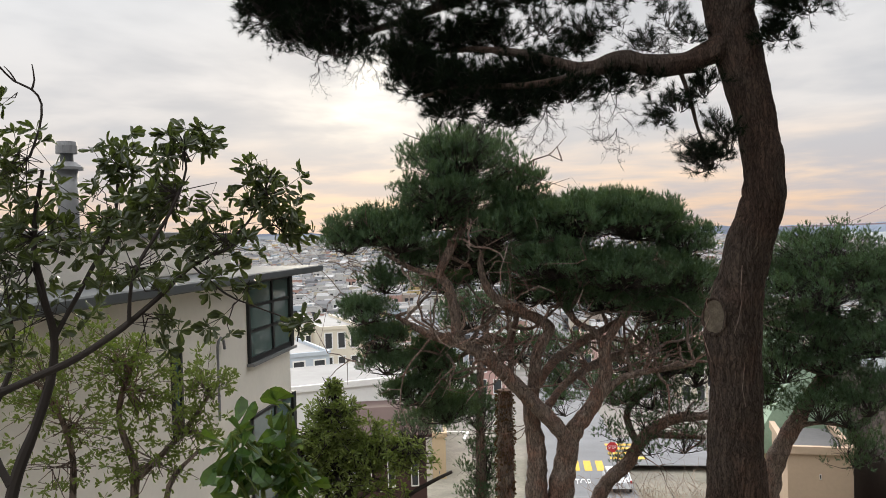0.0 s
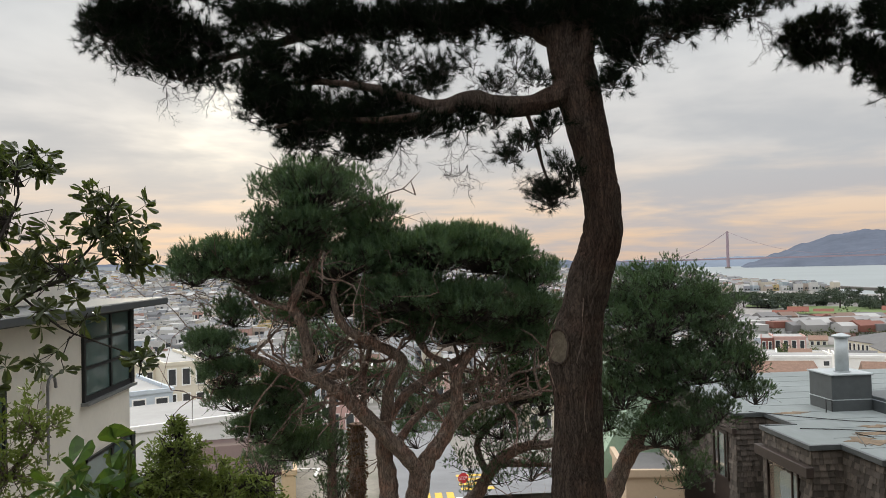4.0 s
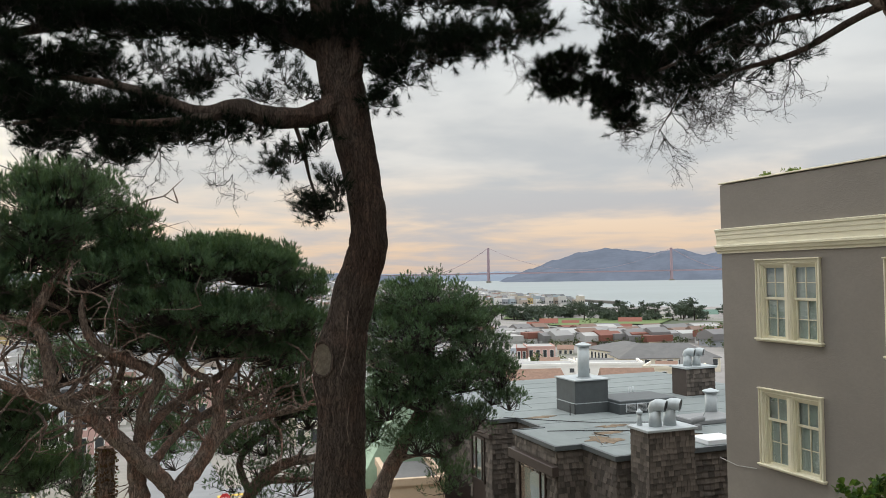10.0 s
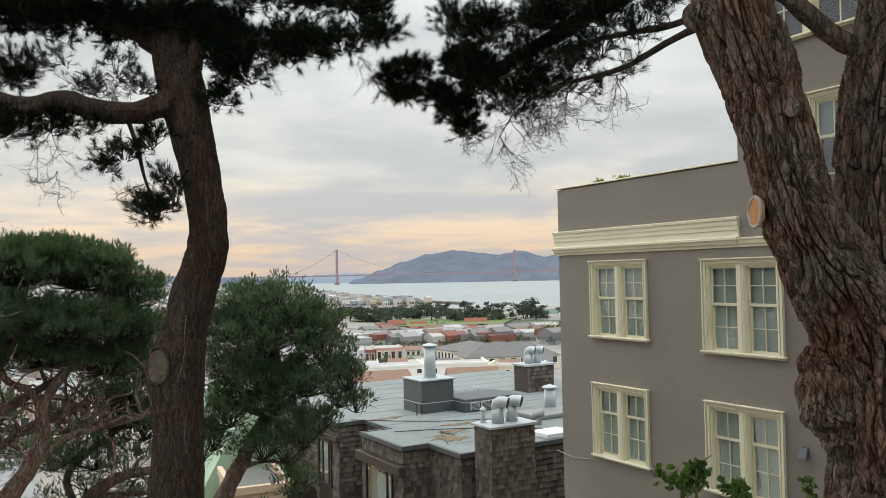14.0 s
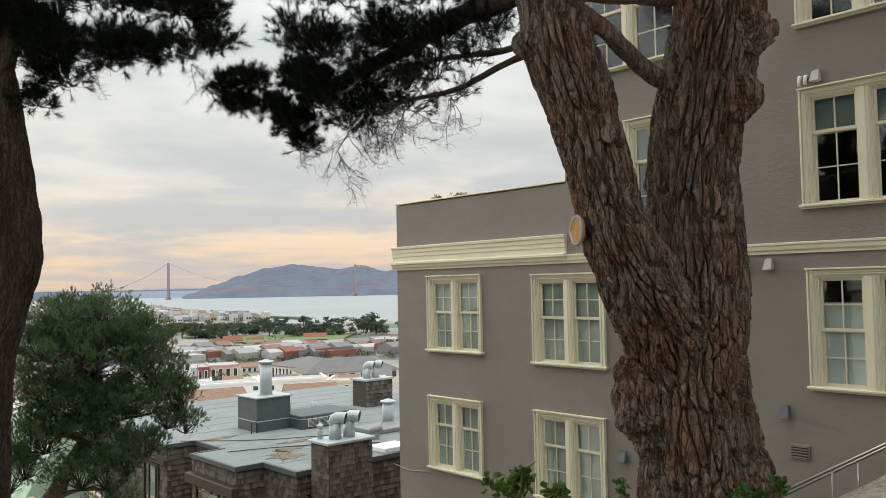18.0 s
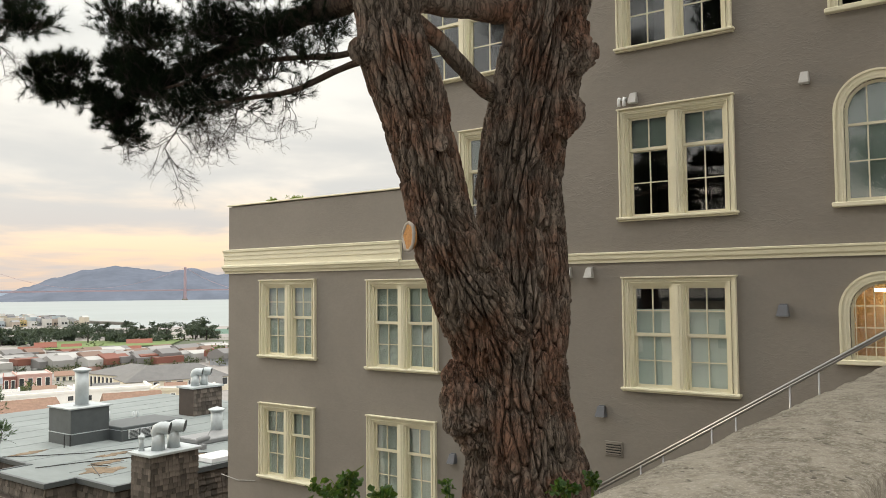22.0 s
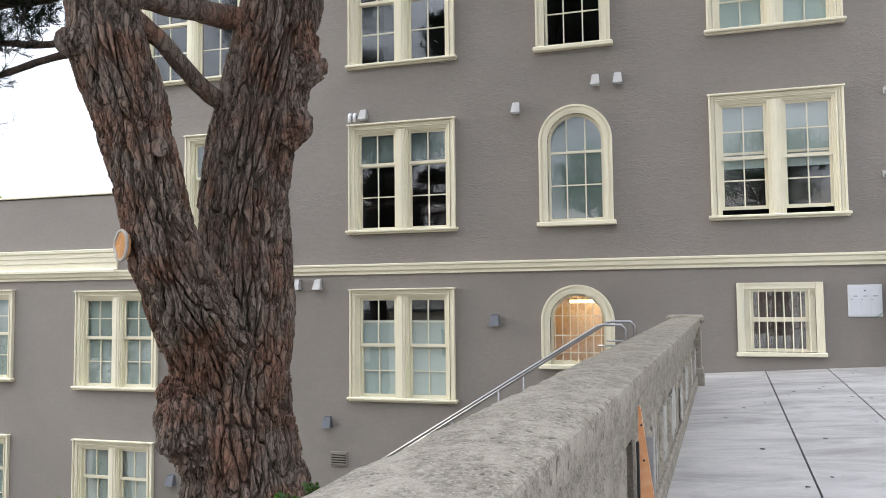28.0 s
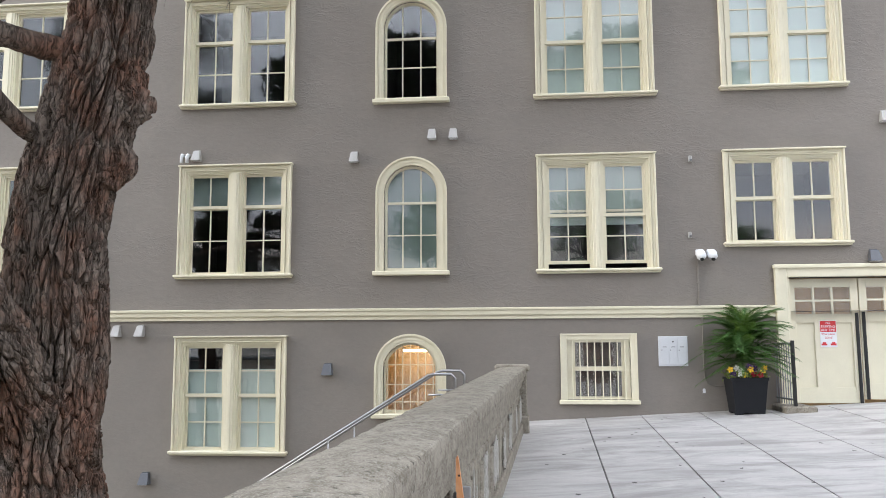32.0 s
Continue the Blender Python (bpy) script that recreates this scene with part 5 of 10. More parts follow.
def spray_crown(tree, pads, size, shoots, per, length, width, m, seed, gap, twig_r=0.008, bare=0.2):
    """Open pine crown: crooked branchlets that fork into shoots, each ending in a tuft of needles."""
    rs = np.random.RandomState(seed)
    at, way, tw = [], [], MB()
    for c, r, k in clumps_of(rs, pads, size, gap):
        cx, cy, cz, rx, rz = pads[k][:5]
        e = Vector(c)
        hub = Vector((cx, cy, cz)).lerp(e, 0.25) - Vector((0, 0, rz * 0.35))
        mid = hub.lerp(e, 0.5) + Vector(rs.normal(size=3)) * 0.14 * (e - hub).length
        tw.tube([hub, mid, e], [twig_r, twig_r * 0.65, twig_r * 0.4], 4, False)
        out = (e - hub).normalized()
        for j in range(shoots):
            f = rs.uniform(0.15, 1.0)
            p = mid.lerp(e, f)
            d = (out * 0.5 + Vector(rs.normal(size=3)) * 0.62 + Vector((0, 0, 0.18))).normalized()
            ln = r * rs.uniform(0.5, 1.25)
            bend = p + d * ln * 0.55 + Vector(rs.normal(size=3)) * 0.12 * ln
            tip = bend + (d + Vector((0, 0, 0.35))).normalized() * ln * 0.45
            tw.tube([p, bend, tip], [twig_r * 0.5, twig_r * 0.36, twig_r * 0.22], 3, False)
            if rs.rand() > bare:
                g = (tip - bend).normalized()
                at.append(np.array(tip - g * length * 0.55))
                way.append(np.array(g))
                if rs.rand() < 0.55:
                    at.append(np.array(p.lerp(bend, 0.8)))
                    way.append(np.array(g))
    part("crown", tri_mesh("crown", needles(rs, np.array(at), np.array(way), per, length, width, 0.8, 0.6)), m, tree)
    part("branchwork", tw, TWIG, tree)


def dead_spray(rs, tw, start, way, length, r, depth=0):
    """A bare, drooping, forking twig."""
    p, d = Vector(start), Vector(way).normalized()
    pts, n = [p.copy()], 4
    for _ in range(n):
        d = (d + Vector(rs.normal(size=3)) * 0.28).normalized()
        p = p + d * length / n
        pts.append(p.copy())
    tw.tube(pts, [r * (1 - 0.18 * i) for i in range(n + 1)], 3, False)
    if depth < 3:
        for q in pts[1:]:
            for _ in range(2 if depth < 2 else 1):
                if rs.rand() < 0.75:
                    dead_spray(rs, tw, q, d + Vector(rs.normal(size=3)) * 0.75, length * rs.uniform(0.35, 0.6), r * 0.6, depth + 1)


def cut_disc(tree, at, way, r, m, ring=CALLUS, stretch=1.25, rim_w=0.15):
    """An oval, uneven pruning scar with a callus rim."""
    q = Vector(way).normalized()
    u = (Vector((0, 0, 1)) - q * q.z).normalized()
    v = q.cross(u)
    mb, rim, n = MB(), MB(), 32
    c = Vector(at)

    def edge(k, share, lift):
        a = 2 * math.pi * k / n
        wob = 1 + 0.16 * noise.noise((math.cos(a) * 1.6 + at[0], math.sin(a) * 1.6, at[2])) + 0.05 * noise.noise((math.cos(a) * 6, math.sin(a) * 6, at[2]))
        return c + q * lift + (u * math.cos(a) * stretch + v * math.sin(a)) * r * share * wob

    for share, h in ((0.45, 0.002), (0.80, 0.010), (0.82, -0.04)):
        mb.v += [tuple(edge(k, share, h + 0.006 * noise.noise((k * 0.7, share * 9, at[0])))) for k in range(n)]
    mb.f.append(tuple(range(n)))
    for g in (0, n):
        mb.f += [(g + k, g + n + k, g + n + (k + 1) % n, g + (k + 1) % n) for k in range(n)]
    rim.tube([edge(k % n, 0.88, 0.003) for k in range(n + 1)], [r * rim_w * (1 + 0.45 * noise.noise((k % n * 0.5, 2, at[2]))) for k in range(n + 1)], 7, False)
    scar = part("pruning_scar", mb, m, tree)
    part("callus_rim", rim, ring, scar, smooth=True)


# the great twin-stemmed pine beside the parapet
big = thing("twin_stemmed_pine", (8.07, 4.29, -1.55), "huge twin-stemmed pine with deeply furrowed red-brown bark", "tree")
trunk_nodes = [(8.082, 4.281, -1.735, 0.976), (8.075, 4.293, -1.116, 0.794), (8.061, 4.318, -0.618, 0.677), (8.039, 4.355, -0.180, 0.625), (8.004, 4.413, 0.261, 0.599), (7.950, 4.408, 0.774, 0.602), (7.999, 4.324, 1.281, 0.531), (8.013, 4.300, 1.792, 0.505), (8.002, 4.320, 2.305, 0.505), (8.010, 4.305, 2.951, 0.466), (8.023, 4.182, 3.585, 0.463), (8.090, 4.062, 4.227, 0.463), (8.144, 3.962, 4.872, 0.438), (8.191, 3.872, 5.585, 0.399), (8.327, 3.826, 6.620, 0.338), (8.471, 3.985, 7.845, 0.253)]
stem_nodes = [(7.953, 4.402, 0.394, 0.453), (7.689, 4.450, 0.978, 0.494), (7.308, 4.486, 1.513, 0.441), (6.970, 4.537, 1.992, 0.356), (6.806, 4.594, 2.431, 0.317), (6.666, 4.615, 2.891, 0.325), (6.545, 4.692, 3.383, 0.334), (6.390, 4.807, 3.931, 0.344), (6.330, 4.879, 4.522, 0.332), (6.296, 4.919, 5.177, 0.298), (6.289, 5.082, 6.194, 0.244), (6.343, 5.322, 7.312, 0.178)]
part("trunk", bark_limb(trunk_nodes[:14], 540, 0.016, 0.115, 0.086, 3.1, 0.125), BARK, big, smooth=True)
part("stem", bark_limb(stem_nodes[:10], 420, 0.016, 0.10, 0.078, 8.7, 0.125), BARK, big, smooth=True)
part("upper_trunk", bark_limb(trunk_nodes[13:], 90, 0.06, 0.03, 0.09, 1.1), BARK, big, smooth=True)
part("upper_stem", bark_limb(stem_nodes[9:], 80, 0.06, 0.03, 0.09, 2.1), BARK, big, smooth=True)
for nodes in ([(7.24, 4.74, 0.84, 0.045), (7.24, 4.69, 0.66, 0.140), (7.25, 4.64, 0.44, 0.225), (7.31, 4.62, 0.21, 0.220), (7.40, 4.60, -0.02, 0.170), (7.49, 4.58, -0.21, 0.100)],
              [(8.040, 3.728, 4.405, 0.126), (8.101, 3.606, 4.205, 0.189), (8.064, 3.680, 3.990, 0.113)],
              [(8.007, 3.794, 3.745, 0.126), (8.052, 3.705, 3.551, 0.164), (7.989, 3.828, 3.307, 0.126)],
              [(5.997, 4.884, 4.088, 0.078), (5.982, 4.901, 3.962, 0.111), (6.063, 4.884, 3.845, 0.067)]):
    part("burl", bark_limb(nodes, 120, 0.012, 0.05, 0.055, 1.7, 0.4, 0.32), BARK, big, smooth=True)
for nodes in ([(6.540, 4.698, 4.359, 0.104), (6.819, 4.577, 4.223, 0.094), (7.102, 4.524, 4.033, 0.090), (7.469, 4.515, 3.890, 0.100), (7.856, 4.465, 3.782, 0.116)],
              [(6.527, 4.796, 4.647, 0.128), (7.171, 4.599, 4.688, 0.122), (7.861, 4.263, 4.747, 0.140)],
              [(6.563, 4.751, 4.496, 0.081), (6.984, 4.689, 4.844, 0.078), (7.410, 4.604, 5.270, 0.075)]):
    part("limb", limb_mesh(nodes, 14, 0.06, 0.12, 0.06, 0.4), BARK, big)
cut_disc(big, (6.48, 4.73, 2.14), (-0.90, 0.40, 0.05), 0.125, CUTWOOD)
cut_disc(big, (6.47, 4.31, 3.05), (-0.7, -0.7, 0.1), 0.075, BARK, BARK)
reach_up = [(6.416, 4.932, 4.859, 0.151), (6.438, 5.515, 4.733, 0.134), (6.605, 6.487, 4.805, 0.126), (6.753, 7.694, 4.741, 0.110), (6.665, 8.774, 4.584, 0.079), (6.378, 9.690, 4.406, 0.050)]
reach_low = [(6.24, 4.88, 4.0, 0.074), (6.45, 5.7, 4.01, 0.06), (6.41, 6.37, 3.88, 0.052), (6.37, 7.25, 3.9, 0.038), (6.28, 7.99, 3.88, 0.024), (6.23, 8.25, 3.64, 0.013), (6.2, 8.5, 3.39, 0.007)]
reach_mid = [(6.24, 4.88, 4.09, 0.074), (6.46, 5.7, 4.18, 0.06), (6.41, 6.36, 4.26, 0.05), (6.39, 7.14, 4.32, 0.04), (6.25, 8.14, 4.22, 0.03), (6.09, 9.12, 4.16, 0.02)]
for nodes, k in ((reach_up, 1.0), (reach_low, 0.62), (reach_mid, 0.62)):
    part("limb", limb_mesh([(*n[:3], n[3] * k) for n in nodes], 12, 0.08, 0.12), BARK_SHADED, big)
reach_tip = [(5.57, 10.2, 4.47, 0.28, 0.32), (5.75, 9.86, 4.55, 0.29, 0.28), (5.68, 9.98, 4.23, 0.33, 0.16), (5.93, 9.53, 4.14, 0.28, 0.24), (6.05, 9.28, 3.91, 0.38, 0.36), (6.08, 9.18, 3.61, 0.27, 0.16), (6.09, 9.18, 4.53, 0.33, 0.43), (6.18, 8.68, 4.21, 0.5, 0.42), (6.24, 8.25, 3.75, 0.33, 0.22, 0.85, 0.5), (6.31, 7.79, 3.9, 0.4, 0.23, 0.85, 0.7)]
reach_root = [(6.29, 7.94, 4.33, 0.54, 0.36), (6.38, 7.24, 4.13, 0.48, 0.28), (6.38, 7.15, 3.83, 0.38, 0.15, 0.85, 0.6), (6.41, 6.7, 4.15, 0.4, 0.23), (6.4, 6.28, 3.86, 0.22, 0.14, 0.85, 0.7), (6.41, 6.13, 4.19, 0.32, 0.18, 0.85, 0.8), (6.46, 5.69, 4.21, 0.18, 0.11, 0.85, 0.6)]
reach_top = [(6.08, 9.23, 5.15, 0.33, 0.48), (6.19, 8.68, 4.87, 0.53, 0.46), (6.35, 7.53, 4.76, 0.6, 0.39), (6.42, 6.65, 4.55, 0.46, 0.3, 0.85, 0.8), (6.44, 5.93, 4.49, 0.38, 0.22, 0.85, 0.7), (6.2, 8.67, 5.81, 0.92, 0.42), (6.4, 7.13, 5.37, 0.82, 0.34), (6.45, 5.92, 4.94, 0.44, 0.25)]
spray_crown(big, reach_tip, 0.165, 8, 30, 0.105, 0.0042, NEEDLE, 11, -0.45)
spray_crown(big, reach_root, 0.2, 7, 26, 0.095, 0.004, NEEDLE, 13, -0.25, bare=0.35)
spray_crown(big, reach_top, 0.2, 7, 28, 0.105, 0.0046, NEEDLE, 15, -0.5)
# upper crowns out of view, added to shade the wall and darken window reflections
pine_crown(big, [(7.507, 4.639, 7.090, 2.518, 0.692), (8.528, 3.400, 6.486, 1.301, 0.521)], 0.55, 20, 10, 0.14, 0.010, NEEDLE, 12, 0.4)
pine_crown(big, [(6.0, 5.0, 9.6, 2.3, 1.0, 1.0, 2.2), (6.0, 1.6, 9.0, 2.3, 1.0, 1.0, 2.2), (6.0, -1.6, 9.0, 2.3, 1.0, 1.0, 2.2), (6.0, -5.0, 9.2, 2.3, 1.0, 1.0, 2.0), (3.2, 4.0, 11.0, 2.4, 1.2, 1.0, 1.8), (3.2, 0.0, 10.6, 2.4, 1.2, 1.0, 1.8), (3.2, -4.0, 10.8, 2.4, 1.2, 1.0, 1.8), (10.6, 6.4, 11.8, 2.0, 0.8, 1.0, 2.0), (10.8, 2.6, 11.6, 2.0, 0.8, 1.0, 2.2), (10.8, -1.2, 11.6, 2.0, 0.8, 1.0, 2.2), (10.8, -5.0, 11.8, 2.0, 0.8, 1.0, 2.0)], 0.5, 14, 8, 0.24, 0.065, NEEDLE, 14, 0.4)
rs = np.random.RandomState(5)
dw = MB()
for p, n in (((6.28, 7.99, 3.82), 5), ((6.23, 8.25, 3.60), 5), ((6.2, 8.45, 3.42), 3), ((6.37, 7.25, 3.84), 5), ((6.33, 7.6, 3.82), 4), ((6.40, 6.45, 3.82), 3), ((6.05, 9.1, 3.7), 2)):
    for _ in range(n):
        dead_spray(rs, dw, p, (rs.normal() * 0.5, rs.normal() * 0.5, -0.9), 0.5, 0.006)
part("dead_branchwork", dw, TWIG, big)

# the tall curved pine
tall = thing("tall_curved_pine", (2.44, 10.58, -2.42), "tall pine with a curving dark trunk and flat dark crown", "tree")
tall_nodes = [(2.439, 10.580, -2.863, 0.478), (2.473, 10.572, -1.668, 0.362), (2.466, 10.574, -0.920, 0.332), (2.497, 10.567, -0.319, 0.324), (2.469, 10.573, 0.208, 0.355), (2.511, 10.564, 0.660, 0.332), (2.594, 10.544, 1.036, 0.285), (2.707, 10.515, 1.486, 0.278), (2.848, 10.478, 1.934, 0.262), (2.875, 10.471, 2.385, 0.247), (2.805, 10.490, 2.918, 0.247), (2.706, 10.516, 3.455, 0.278), (2.592, 10.544, 3.996, 0.301), (2.476, 10.572, 4.541, 0.278), (2.362, 10.598, 5.165, 0.216), (2.240, 10.624, 6.104, 0.154)]
part("trunk", bark_limb(tall_nodes, 170, 0.026, 0.02, 0.05, 5.2, 0.16), BARK_SHADED, tall, smooth=True)
cut_disc(tall, (2.20, 10.35, 0.52), (-0.62, -0.78, 0.02), 0.17, CUTWOOD_OLD, BARK_SHADED, 1.6, 0.12)
fork = [(2.546, 10.452, 4.203, 0.168), (2.730, 10.406, 4.642, 0.138), (2.800, 10.388, 5.089, 0.130), (2.834, 10.379, 5.768, 0.099)]
limb_l = [(2.489, 10.466, 3.980, 0.168), (2.007, 10.365, 3.739, 0.150), (1.553, 10.341, 3.697, 0.134), (1.141, 10.293, 3.768, 0.140), (0.691, 10.232, 3.675, 0.095), (0.256, 10.252, 3.804, 0.073), (-0.181, 10.353, 3.959, 0.059), (-0.780, 10.526, 4.082, 0.037), (-1.481, 10.753, 4.108, 0.023)]
limb_l2 = [(0.994, 10.308, 3.759, 0.088), (0.538, 10.141, 3.571, 0.065), (-0.114, 10.054, 3.479, 0.043), (-0.832, 10.121, 3.519, 0.029), (-1.424, 10.256, 3.445, 0.022)]
limb_top = [(2.420, 10.585, 4.622, 0.200), (1.926, 10.786, 4.960, 0.156), (1.182, 11.093, 5.185, 0.135), (0.232, 11.453, 5.230, 0.106), (-0.942, 11.817, 5.148, 0.076), (-2.242, 12.048, 4.847, 0.052), (-3.250, 12.023, 4.642, 0.035)]
limb_r = [(2.694, 10.415, 4.872, 0.107), (3.1, 10.1, 4.75, 0.077), (3.6, 9.75, 4.65, 0.054), (4.2, 9.35, 4.72, 0.032), (4.75, 9.1, 4.8, 0.018)]
droop = [(1.825, 10.398, 3.734, 0.034), (1.95, 10.262, 3.273, 0.026), (2.03, 10.250, 2.901, 0.02), (2.16, 10.207, 2.487, 0.011)]
for nodes in (fork, limb_l, limb_l2, limb_top, limb_r, droop):
    part("limb", limb_mesh(nodes, 14, 0.08, 0.14, 0.05), BARK_SHADED, tall)
tall_low = [(-1.56, 10.41, 3.79, 0.46, 0.56), (-1.52, 10.61, 4.36, 0.42, 0.34), (-1.07, 10.37, 3.61, 0.53, 0.46), (-0.58, 10.31, 3.5, 0.59, 0.4), (-0.08, 10.22, 3.35, 0.52, 0.33, 0.85, 0.7), (-0.26, 10.22, 3.06, 0.4, 0.18, 0.85, 0.5), (0.42, 10.22, 3.37, 0.44, 0.28, 0.85, 0.6), (0.98, 10.28, 3.47, 0.31, 0.25, 0.85, 0.6), (-0.4, 10.62, 4.36, 0.27, 0.18), (0.65, 10.81, 4.11, 0.23, 0.15), (-0.92, 10.68, 4.28, 0.46, 0.34), (0.03, 10.42, 3.72, 0.45, 0.22, 0.85, 0.8), (-1.11, 10.36, 3.25, 0.45, 0.16, 0.85, 0.7)]
tall_droop = [(1.4, 10.23, 3.46, 0.25, 0.22, 0.85, 0.7), (1.78, 10.18, 3.19, 0.31, 0.31, 0.85, 0.8), (2.12, 10.21, 3.37, 0.22, 0.31, 0.85, 0.8), (1.55, 10.21, 2.99, 0.19, 0.15), (2.14, 10.11, 2.41, 0.34, 0.21), (2.36, 10.05, 2.61, 0.17, 0.31, 0.85, 0.7), (2.24, 10.08, 2.87, 0.19, 0.16, 0.85, 0.7), (1.98, 10.14, 2.54, 0.18, 0.13)]
tall_side = [(-3.84, 11.5, 5.07, 0.54, 0.43), (-3.35, 11.55, 4.75, 0.68, 0.39), (-2.94, 11.55, 4.45, 0.59, 0.27, 0.85, 0.8), (-2.52, 11.65, 4.44, 0.47, 0.24, 0.85, 0.5), (-3.47, 11.72, 5.27, 0.78, 0.35), (-2.81, 11.79, 5.0, 0.6, 0.35, 0.85, 0.6), (-2.37, 11.69, 4.78, 0.38, 0.25, 0.85, 0.5), (2.95, 10.11, 3.94, 0.25, 0.18), (3.18, 9.94, 4.52, 0.43, 0.33, 0.85, 0.8), (3.56, 9.7, 4.5, 0.46, 0.29, 0.85, 0.8), (3.82, 9.5, 4.63, 0.44, 0.33), (4.3, 9.29, 4.62, 0.4, 0.23, 0.85, 0.7), (4.67, 9.12, 4.75, 0.44, 0.19, 0.85, 0.7), (3.31, 9.89, 4.18, 0.3, 0.15, 0.85, 0.5), (2.99, 10.1, 4.3, 0.34, 0.26, 0.85, 0.7)]
# the flat roof of the crown: two rows of pads along the top limbs
tall_top = []
for i in range(10):
    f = i / 9
    tall_top.append((-1.81 + 4.8 * f, 11.38 - 0.2 * f - 0.85 * f * f, 5.13 - 0.2 * f - 0.08 * (i % 2), 0.5, 0.4))
for i in range(11):
    f = i / 10
    tall_top.append((-3.6 + 8.16 * f, 11.43 + 1.1 * f - 2.87 * f * f, 5.72 + 0.75 * f - 1.06 * f * f, 0.73, 0.49))
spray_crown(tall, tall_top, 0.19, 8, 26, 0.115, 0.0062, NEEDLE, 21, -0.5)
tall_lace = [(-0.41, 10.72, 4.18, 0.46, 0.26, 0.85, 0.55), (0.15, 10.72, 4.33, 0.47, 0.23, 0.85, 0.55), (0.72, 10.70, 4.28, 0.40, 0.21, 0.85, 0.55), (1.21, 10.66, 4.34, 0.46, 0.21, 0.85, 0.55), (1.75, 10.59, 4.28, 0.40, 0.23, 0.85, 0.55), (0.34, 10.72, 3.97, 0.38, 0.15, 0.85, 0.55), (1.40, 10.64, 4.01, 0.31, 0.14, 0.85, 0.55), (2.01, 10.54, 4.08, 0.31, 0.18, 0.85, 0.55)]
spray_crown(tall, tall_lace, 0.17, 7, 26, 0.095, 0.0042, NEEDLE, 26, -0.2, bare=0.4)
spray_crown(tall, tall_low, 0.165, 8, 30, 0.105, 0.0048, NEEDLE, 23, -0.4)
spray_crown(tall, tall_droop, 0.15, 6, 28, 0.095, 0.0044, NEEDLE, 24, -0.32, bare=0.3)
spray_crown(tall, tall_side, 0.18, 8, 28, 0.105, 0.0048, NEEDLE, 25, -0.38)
# unseen high crowns, put in to block sky light and fill the glass reflections
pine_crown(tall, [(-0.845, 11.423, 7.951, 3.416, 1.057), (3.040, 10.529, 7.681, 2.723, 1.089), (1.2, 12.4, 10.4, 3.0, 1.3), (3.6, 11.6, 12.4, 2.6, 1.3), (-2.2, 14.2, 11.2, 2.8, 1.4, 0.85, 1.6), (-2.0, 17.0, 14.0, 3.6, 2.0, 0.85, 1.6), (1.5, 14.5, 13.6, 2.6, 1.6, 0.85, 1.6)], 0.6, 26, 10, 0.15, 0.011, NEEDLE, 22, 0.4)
dw = MB()
for p, n in (((-2.43, 11.70, 4.34), 3), ((0.98, 10.31, 3.41), 3), ((1.05, 10.30, 2.93), 2), ((0.17, 10.25, 3.23), 3), ((-0.56, 10.24, 3.17), 2), ((3.07, 10.42, 4.64), 4), ((3.48, 10.29, 4.60), 4), ((2.07, 10.25, 2.83), 4), ((-3.18, 11.73, 4.36), 2), ((1.68, 10.83, 4.23), 4), ((4.93, 10.13, 4.75), 3)):
    for _ in range(n):
        dead_spray(rs, dw, p, (rs.normal() * 0.6, rs.normal() * 0.5, -0.7), 0.42, 0.006)
dead_spray(rs, dw, (1.06, 10.30, 3.37), (0.1, 0, -1), 0.55, 0.006, 1)
part("dead_branchwork", dw, TWIG, tall)

for pts, r in ((((2.51, 10.19, 1.16), (2.48, 10.16, 0.88), (2.48, 10.15, 0.68), (2.43, 10.14, 0.47), (2.38, 10.14, 0.33)), 0.007), (((2.19, 10.37, 0.91), (2.09, 10.31, 0.71), (2.12, 10.24, 0.54), (2.03, 10.30, 0.32), (2.12, 10.24, -0.03)), 0.006), (((2.50, 10.14, -0.02), (2.46, 10.13, -0.36), (2.49, 10.13, -0.57)), 0.005)):
    part("vine", MB().tube([Vector(p) for p in pts], r, 5, False), BARK_GREY, tall, "thin pale dead vine")

